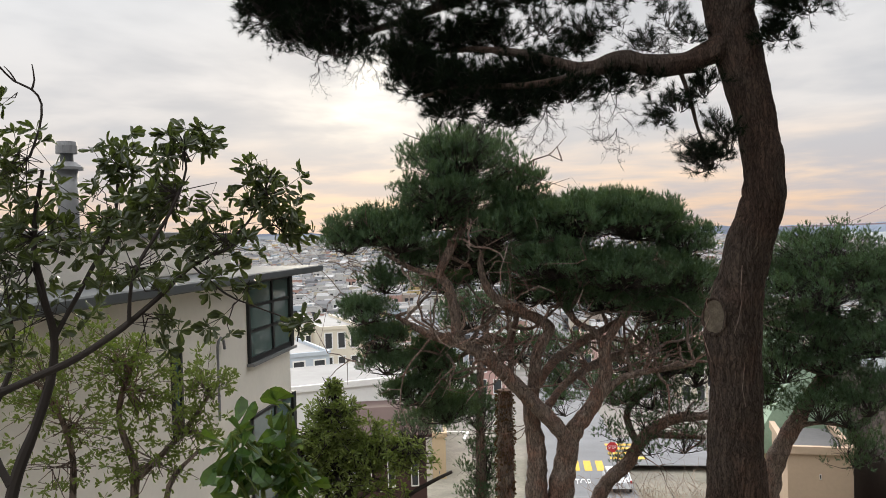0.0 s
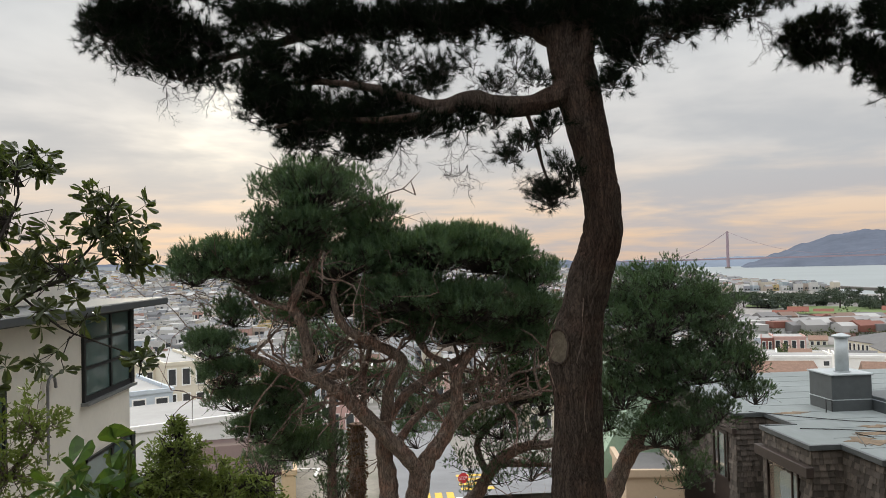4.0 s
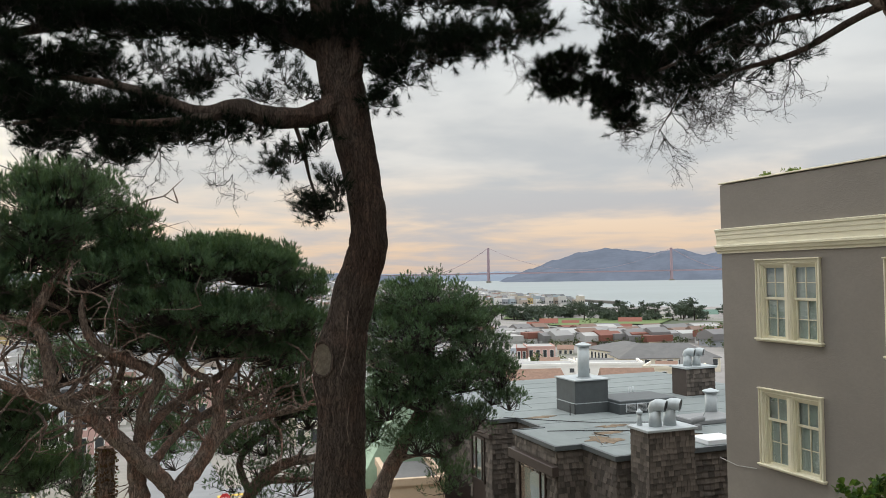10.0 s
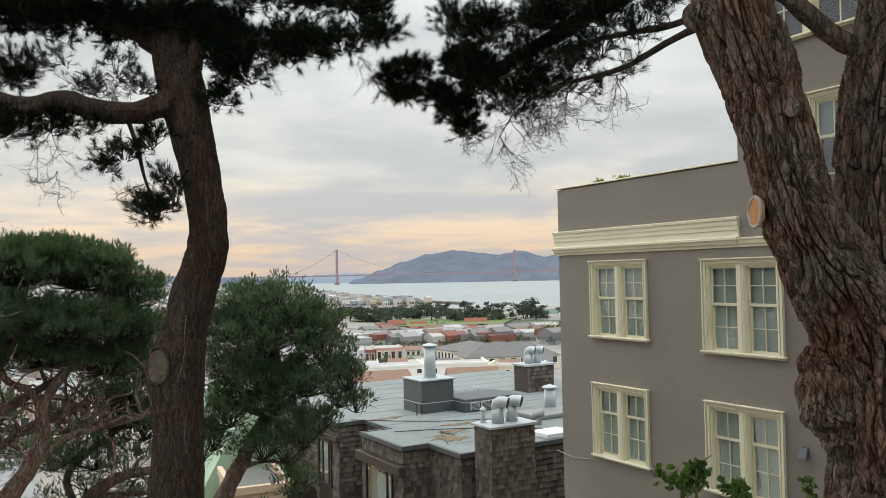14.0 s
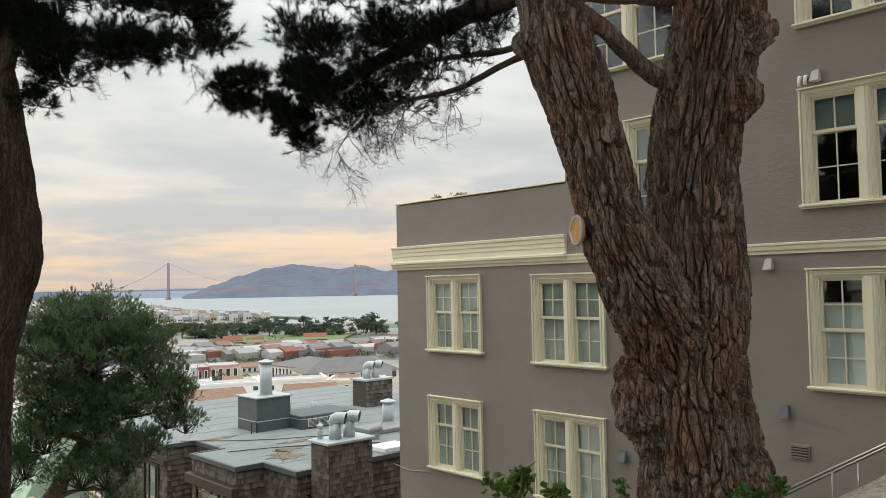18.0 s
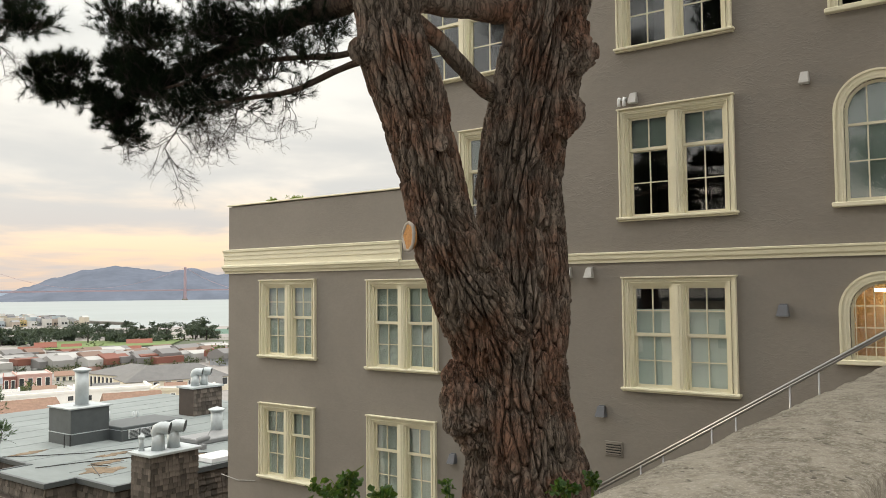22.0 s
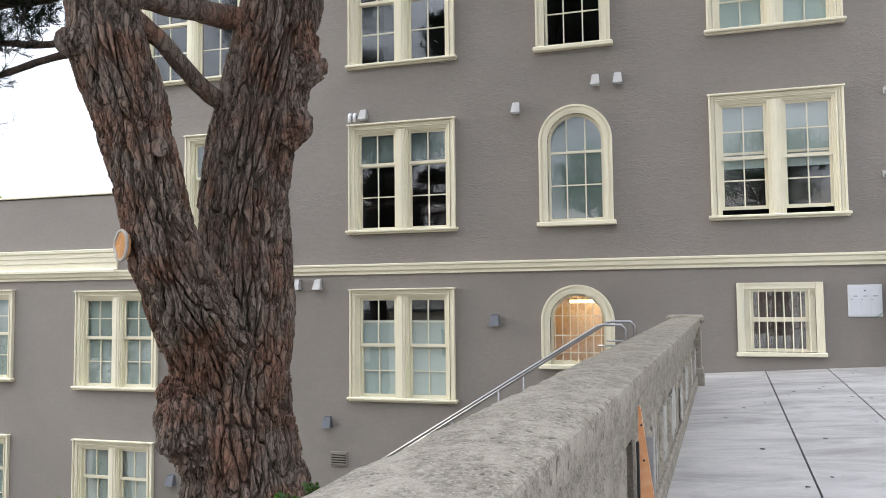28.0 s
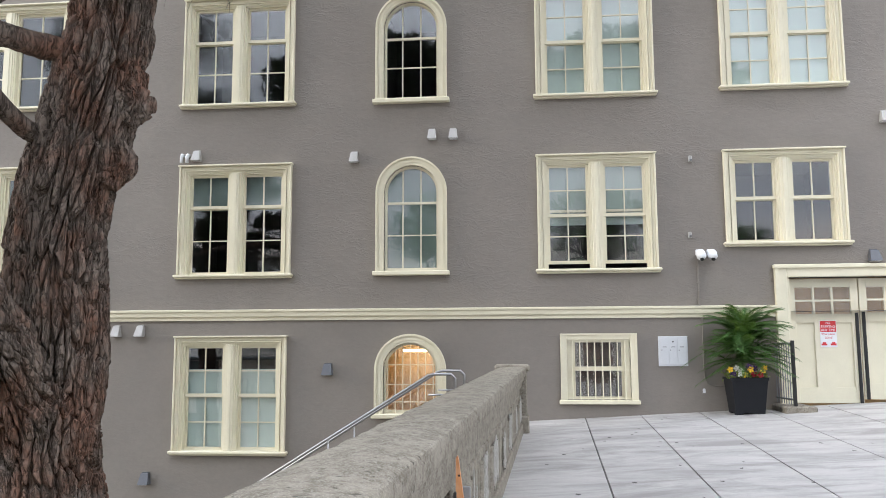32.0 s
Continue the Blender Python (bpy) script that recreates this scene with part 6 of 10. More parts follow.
# the umbrella pine with many reddish limbs
umb = thing("umbrella_pine", (0.34, 24.00, -7.58), "spreading umbrella pine with forking reddish limbs", "tree")
umb_limbs = []
for nodes in ([(-0.181, 23.999, -8.268, 0.781), (-0.206, 23.999, -6.258, 0.509), (-0.166, 23.999, -4.863, 0.424), (-0.299, 23.998, -3.673, 0.373), (-0.190, 23.999, -2.826, 0.289), (-0.043, 24.000, -1.811, 0.255), (0.312, 23.998, -1.140, 0.255), (-0.537, 23.594, -0.579, 0.234), (-1.340, 23.362, -0.044, 0.182), (-1.639, 23.343, 0.958, 0.116), (-1.125, 23.573, 1.936, 0.050)],
              [(0.407, 23.997, -8.257, 0.849), (0.498, 23.995, -6.251, 0.577), (0.738, 23.989, -4.860, 0.509), (0.887, 23.984, -4.318, 0.441), (1.540, 23.951, -3.421, 0.340), (1.926, 23.923, -2.497, 0.289), (1.912, 23.924, -1.828, 0.238), (2.172, 23.902, -1.246, 0.204), (2.673, 23.851, -0.585, 0.136), (2.966, 24.018, 0.477, 0.068)],
              [(0.843, 23.985, -4.690, 0.441), (0.440, 23.796, -4.052, 0.370), (-0.443, 23.496, -3.063, 0.332), (-1.393, 23.258, -2.016, 0.313), (-2.351, 23.081, -1.399, 0.279), (-3.160, 22.984, -1.160, 0.197), (-4.115, 22.832, -0.599, 0.082)],
              [(-2.420, 23.073, -1.513, 0.246), (-2.394, 23.076, -0.657, 0.246), (-2.595, 23.054, 0.253, 0.213), (-2.813, 23.029, 0.589, 0.197), (-2.440, 23.172, 1.397, 0.214), (-2.016, 23.313, 2.127, 0.149), (-1.746, 23.435, 3.117, 0.100)],
              [(-2.750, 23.036, 0.505, 0.148), (-3.428, 22.945, 0.691, 0.098), (-4.380, 22.783, 1.214, 0.066)],
              [(-0.195, 23.999, -2.995, 0.238), (0.423, 24.396, -2.217, 0.207), (1.300, 24.666, -1.666, 0.192), (2.354, 24.889, -1.104, 0.159), (3.041, 24.814, -0.420, 0.106)],
              [(1.540, 23.951, -3.421, 0.204), (2.395, 24.081, -2.698, 0.171), (3.396, 24.163, -2.471, 0.138), (4.540, 24.177, -2.320, 0.087)],
              [(0.210, 23.999, -3.507, 0.204), (0.745, 24.489, -2.925, 0.173), (1.812, 24.934, -2.319, 0.159), (3.208, 25.096, -1.840, 0.107)],
              [(-1.240, 23.367, -2.201, 0.166), (-0.913, 23.983, -1.626, 0.153), (-1.610, 24.347, -1.491, 0.138), (-2.685, 24.453, -2.186, 0.104), (-3.757, 24.514, -2.358, 0.070)],
              [(-0.840, 23.485, -2.525, 0.150), (-0.843, 24.385, -1.681, 0.138), (-0.653, 24.691, -0.853, 0.140), (-0.280, 24.998, 0.167, 0.106)],
              [(1.984, 23.918, -2.163, 0.187), (1.681, 23.941, -1.325, 0.153), (1.114, 23.974, -0.984, 0.136), (0.475, 23.995, -0.131, 0.085)]):
    umb_limbs.append([(*n[:3], n[3] * 0.66) for n in nodes])
    part("limb", limb_mesh(umb_limbs[-1], 14, 0.12, 0.16, 0.06), BARK_GREY, umb)
umb_crown = [(-2.23, 23.45, 3.80, 1.97, 0.97), (-2.63, 23.21, 2.88, 1.66, 0.66), (-0.53, 23.95, 2.87, 1.02, 0.85), (-4.80, 22.65, 1.87, 1.31, 0.66), (-3.89, 22.82, 1.61, 1.15, 0.66), (-1.37, 23.52, 1.71, 1.50, 0.83), (-2.99, 23.36, 2.24, 1.33, 0.58), (-0.38, 24.15, 2.02, 1.37, 0.77), (-2.27, 24.05, 1.05, 1.20, 0.60), (-5.45, 22.71, 1.49, 0.83, 0.46), (2.03, 24.17, 2.41, 1.46, 0.38), (3.59, 24.29, 2.10, 0.87, 0.45), (-3.72, 23.66, 0.93, 1.02, 0.47), (1.15, 23.93, 1.98, 1.87, 0.78), (2.88, 24.18, 1.86, 1.55, 0.83), (4.28, 24.38, 1.22, 1.05, 0.70), (0.60, 23.75, 0.81, 1.85, 0.84), (2.48, 24.03, 0.41, 1.88, 0.77)]
umb_skirt = [(4.05, 24.22, 0.19, 1.22, 0.78), (-1.48, 24.91, 0.48, 1.06, 0.62), (0.08, 24.36, -0.14, 1.38, 0.55), (1.98, 24.48, -0.46, 1.57, 0.52), (3.56, 24.60, -0.69, 1.41, 0.62), (4.57, 24.74, -0.03, 0.89, 0.89), (-2.93, 25.29, 0.15, 1.08, 0.45), (-4.42, 22.93, 0.33, 0.83, 0.50), (-5.00, 22.61, -0.50, 0.90, 0.49), (-4.60, 22.90, -1.34, 0.99, 0.53), (-4.50, 23.12, -2.10, 0.83, 0.47), (-3.83, 23.85, -3.07, 1.03, 0.60), (-3.38, 24.32, -2.16, 1.04, 0.70), (-2.96, 24.78, -3.81, 1.06, 0.71)]
umb_pads = umb_crown + umb_skirt
pine_crown(umb, [(p[0], p[1], p[2], p[3], p[4], 0.8, 1.1) for p in umb_pads], 0.31, 17, 24, 0.125, 0.0105, NEEDLE_B, 31, 0.85, twig_r=0.018, spread=0.45, gap=-0.38, shoot=1.1)


def boughs(limbs, n, seed, length, r0, rise=0.5):
    """Thinner crooked branches growing out of the limbs."""
    rs, mb = np.random.RandomState(seed), MB()
    spots = [p for l in limbs for p in curve_pts(l, 0.3)[0][len(l):]]
    for _ in range(n):
        p = Vector(spots[rs.randint(len(spots))])
        d = Vector((rs.normal(), rs.normal() * 0.6, rise + rs.normal() * 0.4)).normalized()
        L, pts = length * rs.uniform(0.5, 1.3), [p.copy()]
        for _ in range(7):
            d = (d + Vector(rs.normal(size=3)) * 0.38).normalized()
            p = p + d * L / 7
            pts.append(p.copy())
        r = r0 * rs.uniform(0.5, 1.2)
        mb.tube(pts, [r * (1 - 0.11 * i) for i in range(8)], 5, False)
        for q in pts[2:]:
            if rs.rand() < 0.6:
                e = (d + Vector(rs.normal(size=3)) * 0.8).normalized()
                mb.tube([q, q + e * L * 0.18, q + (e + Vector(rs.normal(size=3)) * 0.4) * L * 0.36], [r * 0.45, r * 0.3, r * 0.12], 4, False)
    return mb


part("fine_branchwork", boughs(umb_limbs[2:], 120, 33, 2.6, 0.058), BARK_GREY, umb)
dw = MB()
rs = np.random.RandomState(77)
for k in range(46):
    c = umb_pads[rs.randint(13, 20)] if k % 2 else umb_pads[rs.randint(7, 13)]
    dead_spray(rs, dw, (c[0] + rs.normal() * 0.8, c[1], c[2] - c[4]), (rs.normal(), rs.normal() * 0.5, -0.2), 1.3, 0.014, 1)
part("dead_branchwork", dw, BARK_GREY, umb)


def other_pine(name, label, limbs, pads, size, seed, m, bark, up=0.55, per_clump=20, width=0.017, length=0.21):
    base = limbs[0][0]
    tree = thing(name, base[:3], label, "tree")
    for nodes in limbs:
        part("limb" if nodes is not limbs[0] else "trunk", limb_mesh(nodes, 12, 0.15, 0.15, 0.06), bark, tree)
    pine_crown(tree, pads, size, int(per_clump * 0.85), 30, length * 0.52, width * 0.55, m, seed, up + 0.2, twig_r=0.02, spread=0.42, gap=-0.38, shoot=1.0)
    return tree


round_pads = [(9.44, 27.38, 0.66, 2.05, 1.03), (8.06, 27.82, -0.01, 1.21, 1.03), (10.55, 26.97, -0.04, 1.68, 1.11), (9.19, 27.04, -0.49, 2.14, 1.09), (11.2, 26.71, -1.1, 1.21, 0.98), (7.96, 27.64, -1.48, 1.08, 1.1), (8.97, 27.11, -1.85, 1.66, 0.97), (10.52, 26.55, -2.02, 1.66, 0.97), (11.82, 26.22, -2.02, 0.96, 0.86), (7.92, 27.65, -2.86, 0.96, 0.73), (9.23, 26.82, -2.78, 1.19, 0.6), (11.56, 26.34, -2.78, 0.71, 0.49)]
round_skirt = [(9.7, 26.65, -4.29, 0.94, 0.96, 0.8, 0.5), (9.84, 26.6, -5.61, 1.06, 0.84, 0.8, 0.5), (9.03, 26.88, -3.74, 0.94, 0.48, 0.8, 0.8), (7.47, 27.57, -3.81, 0.91, 0.81, 0.8, 0.9), (10.81, 26.44, -3.53, 1.01, 0.69, 0.8, 0.9), (12.11, 26.09, -2.95, 0.61, 0.53, 0.8, 0.8), (7.82, 26.67, -2.82, 1.19, 0.99, 0.8, 0.5), (8.78, 26.38, -4.17, 1.39, 0.79, 0.8, 0.5), (6.98, 27.31, -4.03, 1, 1, 0.8, 0.45), (10.09, 25.92, -3.75, 0.79, 0.99, 0.8, 0.7)]
other_pine("round_pine", "rounded green pine standing before the shingled house",
           [[(7.350, 28.010, -8.250, 0.492), (7.782, 27.894, -6.258, 0.328), (8.568, 27.663, -4.557, 0.267), (9.426, 27.383, -2.869, 0.226), (9.620, 27.316, -1.109, 0.164), (9.524, 27.349, 0.458, 0.082)],
            [(9.240, 27.446, -3.166, 0.144), (8.342, 27.732, -2.888, 0.103), (7.314, 27.606, -2.639, 0.061)],
            [(9.521, 27.350, -2.672, 0.144), (10.350, 26.619, -2.022, 0.101), (11.427, 25.958, -1.787, 0.060)],
            [(8.279, 27.750, -5.057, 0.103), (9.064, 27.083, -4.740, 0.061), (9.858, 26.592, -4.848, 0.040)]],
           round_pads + round_skirt, 0.4, 41, NEEDLE_B, BARK_GREY)
slant_pads = [(4.32, 26.65, -1.7, 1.34, 0.95, 0.8, 1), (4.98, 26.54, -2.98, 0.95, 0.86, 0.8, 1), (3.58, 26.96, -3.78, 1.35, 0.87, 0.8, 0.38), (4.58, 26.61, -5.2, 1.15, 0.76, 0.8, 0.38), (2.62, 26.87, -5.07, 0.76, 0.48, 0.8, 0.35), (4.12, 26.68, -2.62, 1.53, 0.76, 0.8, 1.2), (2.38, 27.9, -3.96, 0.99, 0.59, 0.8, 0.32), (2.69, 27.87, -6.49, 0.59, 0.59, 0.8, 0.32), (5.61, 26.82, -1.19, 0.78, 1.16, 0.8, 1), (2.92, 27.34, -2.71, 1.17, 0.78, 0.8, 1), (3.39, 26.99, -4.45, 1.15, 0.81, 0.8, 0.32), (2.79, 27.26, -3.65, 1.16, 0.74, 0.8, 0.32), (1.99, 28.93, -3.55, 1.23, 0.74, 0.8, 0.32)]
slant_more = [(0.92, 30.99, -4.89, 1.21, 0.88, 0.8, 0.26), (3.51, 26.77, -5.42, 0.95, 0.54, 0.8, 0.29), (4.43, 26.63, -4.09, 0.95, 0.76, 0.8, 0.32)]
slant_limbs = [[(1.417, 26.963, -8.699, 0.306), (1.928, 26.931, -6.975, 0.248), (2.777, 26.857, -6.007, 0.229), (3.341, 26.792, -5.147, 0.210), (4.244, 26.664, -4.506, 0.172), (5.452, 26.444, -4.334, 0.134), (6.618, 26.176, -4.011, 0.076)],
            [(3.523, 26.769, -5.049, 0.134), (4.055, 26.694, -5.031, 0.115), (5.265, 26.482, -5.073, 0.076)],
            [(3.154, 26.815, -5.433, 0.134), (2.865, 27.250, -4.405, 0.116), (3.828, 27.333, -3.479, 0.098), (5.133, 27.322, -2.735, 0.059)]]
slant = other_pine("slanting_pine", "dark slanting pine with one low curving limb", slant_limbs, slant_pads + slant_more, 0.42, 43, NEEDLE_B, BARK_GREY)
part("fine_branchwork", boughs(slant_limbs, 46, 35, 1.9, 0.03, 0.2), BARK_GREY, slant)
other_pine("shaded_pine", "shaded pine in the dark behind the umbrella pine",
           [[(-2.518, 30.898, -10.700, 0.307), (-2.394, 30.907, -8.048, 0.219), (-2.358, 30.910, -5.401, 0.175), (-2.264, 30.917, -2.322, 0.110)]],
           [(-2.358, 30.910, -5.401, 1.096, 1.096), (-2.192, 30.922, -7.169, 0.987, 1.206), (-2.444, 30.903, -8.268, 0.877, 0.877), (-3.749, 29.765, -4.708, 1.273, 0.743), (*(-2.675, 30.884, -1.432, 1.316, 1.096), 0.8, 1.2), (*(0.775, 32.991, -4.494, 1.167, 1.167), 0.8, 1.2), (-4.617, 29.643, -5.530, 1.061, 0.849), (-3.410, 30.812, -4.051, 1.316, 0.877), (*(-0.774, 31.991, -2.936, 1.358, 0.905), 0.8, 1.1), (*(1.043, 32.983, -3.104, 1.400, 0.817), 0.8, 1.0)], 0.45, 47, NEEDLE_B, BARK_GREY)

# ---- the shingled house below ----
def shingle_run(a, b, z0, z1, out, seed, expo=0.235, holes=()):
    """Courses of split shingles on the wall from a to b (plan points), between z0 and z1; out: plan direction outwards."""
    r = random.Random(seed)
    mb = MB()
    A, B, O = Vector((*a, 0)), Vector((*b, 0)), Vector((*out, 0)).normalized()
    L, d = (B - A).length, (B - A).normalized()
    z, k = z0, 0
    while z < z1 - 0.02:
        top = min(z1, z + expo + 0.05)
        s = -r.random() * 0.1
        while s < L:
            w = r.uniform(0.12, 0.32)
            e0, e1 = max(0.0, s), min(L, s + w - 0.008)
            if e1 - e0 > 0.02 and not any(h[0] < (e0 + e1) / 2 < h[1] and h[2] < z + expo / 2 < h[3] for h in holes):
                t, drop = 0.045 + r.random() * 0.025, r.uniform(-0.012, 0.012)
                p, q = A + d * e0, A + d * e1
                n = len(mb.v)
                for base, zz, o in ((p, z + drop, t), (q, z + drop, t), (q, top, 0.004), (p, top, 0.004)):
                    v = base + O * o
                    mb.v.append((v.x, v.y, zz))
                for base, zz in ((p, z + drop), (q, z + drop)):
                    mb.v.append((base.x, base.y, zz))
                mb.f += [(n, n + 1, n + 2, n + 3), (n, n + 4, n + 5, n + 1), (n, n + 3, n + 4), (n + 1, n + 5, n + 2)]
            s += w
        z += expo
        k += 1
    return mb


SHINGLE_RUN = SHINGLE.copy()
SHINGLE_RUN.name = "weathered_cedar_shingle_courses"
t = SHINGLE_RUN.node_tree
for n in list(t.nodes):
    if n.bl_idname == "ShaderNodeObjectInfo":
        g = t.nodes.new("ShaderNodeNewGeometry")
        for l in list(n.outputs["Random"].links):
            t.links.new(g.outputs["Random Per Island"], l.to_socket)
        t.nodes.remove(n)

RZ = -5.2
hut = thing("shingled_house", (20, 32, -14), "dark cedar-shingled house with a flat grey roof", "house")
zb = -15.0
outline = [(15.2, 37.4), (15.2, 34.68), (16.55, 34.68), (16.55, 32.0), (15.15, 32.0), (15.15, 28.2), (16.34, 28.2), (16.34, 25.75), (22.5, 25.75), (22.5, 22.5), (33.0, 22.5), (33.0, 47.0), (16.0, 47.0), (16.0, 37.4)]
core = MB().prism([(x, y) for x, y in outline], zb, RZ - 0.16)
part("core_wall", core, DARKWOOD, hut)
roof = MB().prism([(x - (0.12 if x < 17 else 0), y - 0.1) for x, y in outline], RZ - 0.16, RZ)
part("flat_roof", roof, ROOFING, hut)
k = 0
for p, q, o, hole in (((15.2, 37.4), (15.2, 34.68), (-1, 0), (0.25, 1.9, -9.6, -6.3)), ((15.2, 34.68), (16.55, 34.68), (0, -1), None), ((16.55, 34.68), (16.55, 32.0), (-1, 0), None), ((16.55, 32.0), (15.15, 32.0), (0, 1), None),
                      ((15.15, 32.0), (15.15, 28.2), (-1, 0), (0.4, 2.9, -10, -6.5)), ((15.15, 28.2), (16.34, 28.2), (0, -1), None), ((16.34, 28.2), (16.34, 25.75), (-1, 0), None), ((16.34, 25.75), (22.5, 25.75), (0, -1), None), ((16.0, 47.0), (16.0, 37.4), (-1, 0), None)):
    k += 1
    tagged(part("shingle_cladding", shingle_run(p, q, -9.4, RZ - 0.17, o, k, holes=[hole] if hole else ()), SHINGLE_RUN, hut), kind="stuff")
# deep dark fascias and bay windows
CREAMBLIND = mat("grey_green_blind", (0.135, 0.185, 0.165), 0.8, vary=0.05, scale=1.0, fine=60, bump=0.1, stretch=(1, 1, 12))
for x, y0, y1, zt, zl, cols in ((15.2, 37.15, 35.5, -6.3, -8.3, 3), (15.15, 31.6, 29.1, -6.45, -9.4, 2)):
    w = part("bay_window", MB().box(x - 0.10, x + 0.02, y0, y1, zl - 0.1, zl).box(x - 0.10, x + 0.02, y0, y1, zt, zt + 0.12).box(x - 0.1, x + 0.02, y0, y0 - 0.08, zl, zt).box(x - 0.1, x + 0.02, y1 + 0.08, y1, zl, zt), DARKWOOD, hut)
    for c in range(1, cols):
        yy = y0 + (y1 - y0) * (0.35 if cols == 3 and c == 1 else 0.8)
        part("mullion", MB().box(x - 0.09, x, yy + 0.035, yy - 0.035, zl, zt), DARKWOOD, w)
    part("pane", MB().box(x - 0.05, x - 0.042, y0 - 0.05, y1 + 0.05, zl, zt), PANE, w).visible_shadow = False
    part("blind", MB().box(x - 0.03, x - 0.02, y0 - 0.5, y1 + 0.1, zl, zt), CREAMBLIND, w)
part("fascia", MB().box(14.85, 15.15, 32.2, 28.05, -6.35, -5.95, 0.02), DARKWOOD, hut)
part("fascia", MB().box(14.98, 15.2, 37.5, 34.6, -6.1, -5.85, 0.02), DARKWOOD, hut)
edge = MB()
for i, ((x0, y0), (x1, y1)) in enumerate(zip(outline[:8], outline[1:9])):
    g = 0.003 * i
    edge.box(min(x0, x1) - 0.14 - g, max(x0, x1) - 0.02 + g, min(y0, y1) - 0.12 - g, max(y0, y1) + g, RZ - 0.12 - g, RZ + 0.02 + g)
part("roof_edge", edge, SLATE, hut)
for i in range(11):
    yy = 27.5 + i * 1.75
    part("roof_seam", MB().box(16.6, 32.8, yy - 0.02, yy + 0.02, RZ + 0.001, RZ + 0.012), ROOFING, hut)
for cx, cy, rx, ry in ((17.4, 28.6, 0.9, 0.9), (18.5, 29.8, 1.2, 0.5), (17.6, 34.3, 1.0, 0.35), (21.5, 27.5, 0.9, 0.9), (19.5, 31.0, 1.0, 0.3)):
    rr = random.Random(int(cx * 10))
    pts = [(cx + rx * math.cos(a) * rr.uniform(0.3, 1.15), cy + ry * math.sin(a) * rr.uniform(0.3, 1.15)) for a in (2 * math.pi * j / 26 for j in range(26))]
    part("needle_litter", MB().prism(pts, RZ + 0.002, RZ + 0.016), RUSTROOF, hut, "drift of rusty fallen pine needles")
for pts in ([(15.9, 34.9, RZ + 0.03), (17.5, 33.2, RZ + 0.04), (18.9, 32.0, RZ + 0.05), (21.5, 30.9, RZ + 0.04)], [(16.2, 31.0, RZ + 0.04), (17.8, 30.4, RZ + 0.05), (19.6, 29.6, RZ + 0.04), (21.8, 27.8, RZ + 0.05)], [(16.9, 27.7, RZ + 0.03), (17.2, 28.8, RZ + 0.25), (18.0, 29.0, RZ + 0.04)]):
    part("roof_cable", MB().tube([Vector(p) for p in pts], 0.02, 5), BLACKIRON, hut)
part("roof_hatch", MB().box(20.6, 22.0, 25.9, 27.0, RZ, RZ + 0.22, 0.03), WHITE, hut, "white roof hatch")
part("skylight", MB().box(22.8, 25.4, 29.5, 31.2, RZ, RZ + 0.22, 0.04), STEEL_GREY, hut, "low metal-framed skylight")


def flue(parent, x, y, z0, z1, r, cap=True, label="galvanised flue pipe"):
    f = part("flue", MB().tube([(x, y, z0), (x, y, z1)], r, 20), STEEL, parent, label, smooth=True)
    if cap:
        part("cap", MB().tube([(x, y, z1 - 0.03), (x, y, z1 + 0.03), (x, y, z1 + 0.05), (x, y, z1 + 0.16)], [r * 1.3, r * 1.4, r * 1.35, r * 0.15], 20), STEEL, f)
        part("collar", MB().tube([(x, y, z0), (x, y, z0 + 0.06)], r * 1.25, 20), STEEL, f)
    return f


def cowl(parent, x, y, z0, r, way):
    """A short flue with a hooded outlet turned along way."""
    f = part("flue", MB().tube([(x, y, z0), (x, y, z0 + 0.56)], [r * 1.02, r * 0.86], 18), STEEL, parent, "galvanised hooded flue", smooth=True)
    w = Vector((*way, 0)).normalized()
    c = Vector((x, y, z0 + 0.53))
    up = Vector((0, 0, 1))
    bend = [c - w * r * 0.1, c - w * r * 0.25 + up * 0.10, c - w * r * 0.1 + up * 0.19, c + w * r * 0.4 + up * 0.245, c + w * r * 1.0 + up * 0.25, c + w * r * 1.75 + up * 0.22]
    part("hood", MB().tube(bend, [r * 0.86, r * 0.88, r * 0.92, r * 0.93, r * 0.93, r * 0.93], 18, False), STEEL, f, smooth=True)
    # black disc closes the hood to imitate the shade inside
    part("hood_opening", MB().tube([c + w * r * 1.66 + up * 0.224, c + w * r * 1.69 + up * 0.223], r * 0.91, 18), BLACKIRON, f, "black disc painted as the shade in a flue mouth")


chim = thing("shingled_chimney", (17.7, 24.6, -9), "shingle-clad chimney with two hooded metal flues", "chimney")
CX0, CX1, CY0, CY1, CZ = 16.7, 18.65, 24.2, 25.35, -3.98
part("core", MB().box(CX0 + 0.02, CX1 - 0.02, CY0 + 0.02, CY1, -15, CZ - 0.1), DARKWOOD, chim)
part("cap", MB().box(CX0 - 0.12, CX1 + 0.1, CY0 - 0.1, CY1 + 0.1, CZ - 0.1, CZ, 0.015), STEEL, chim, "pale sheet metal chimney cap")
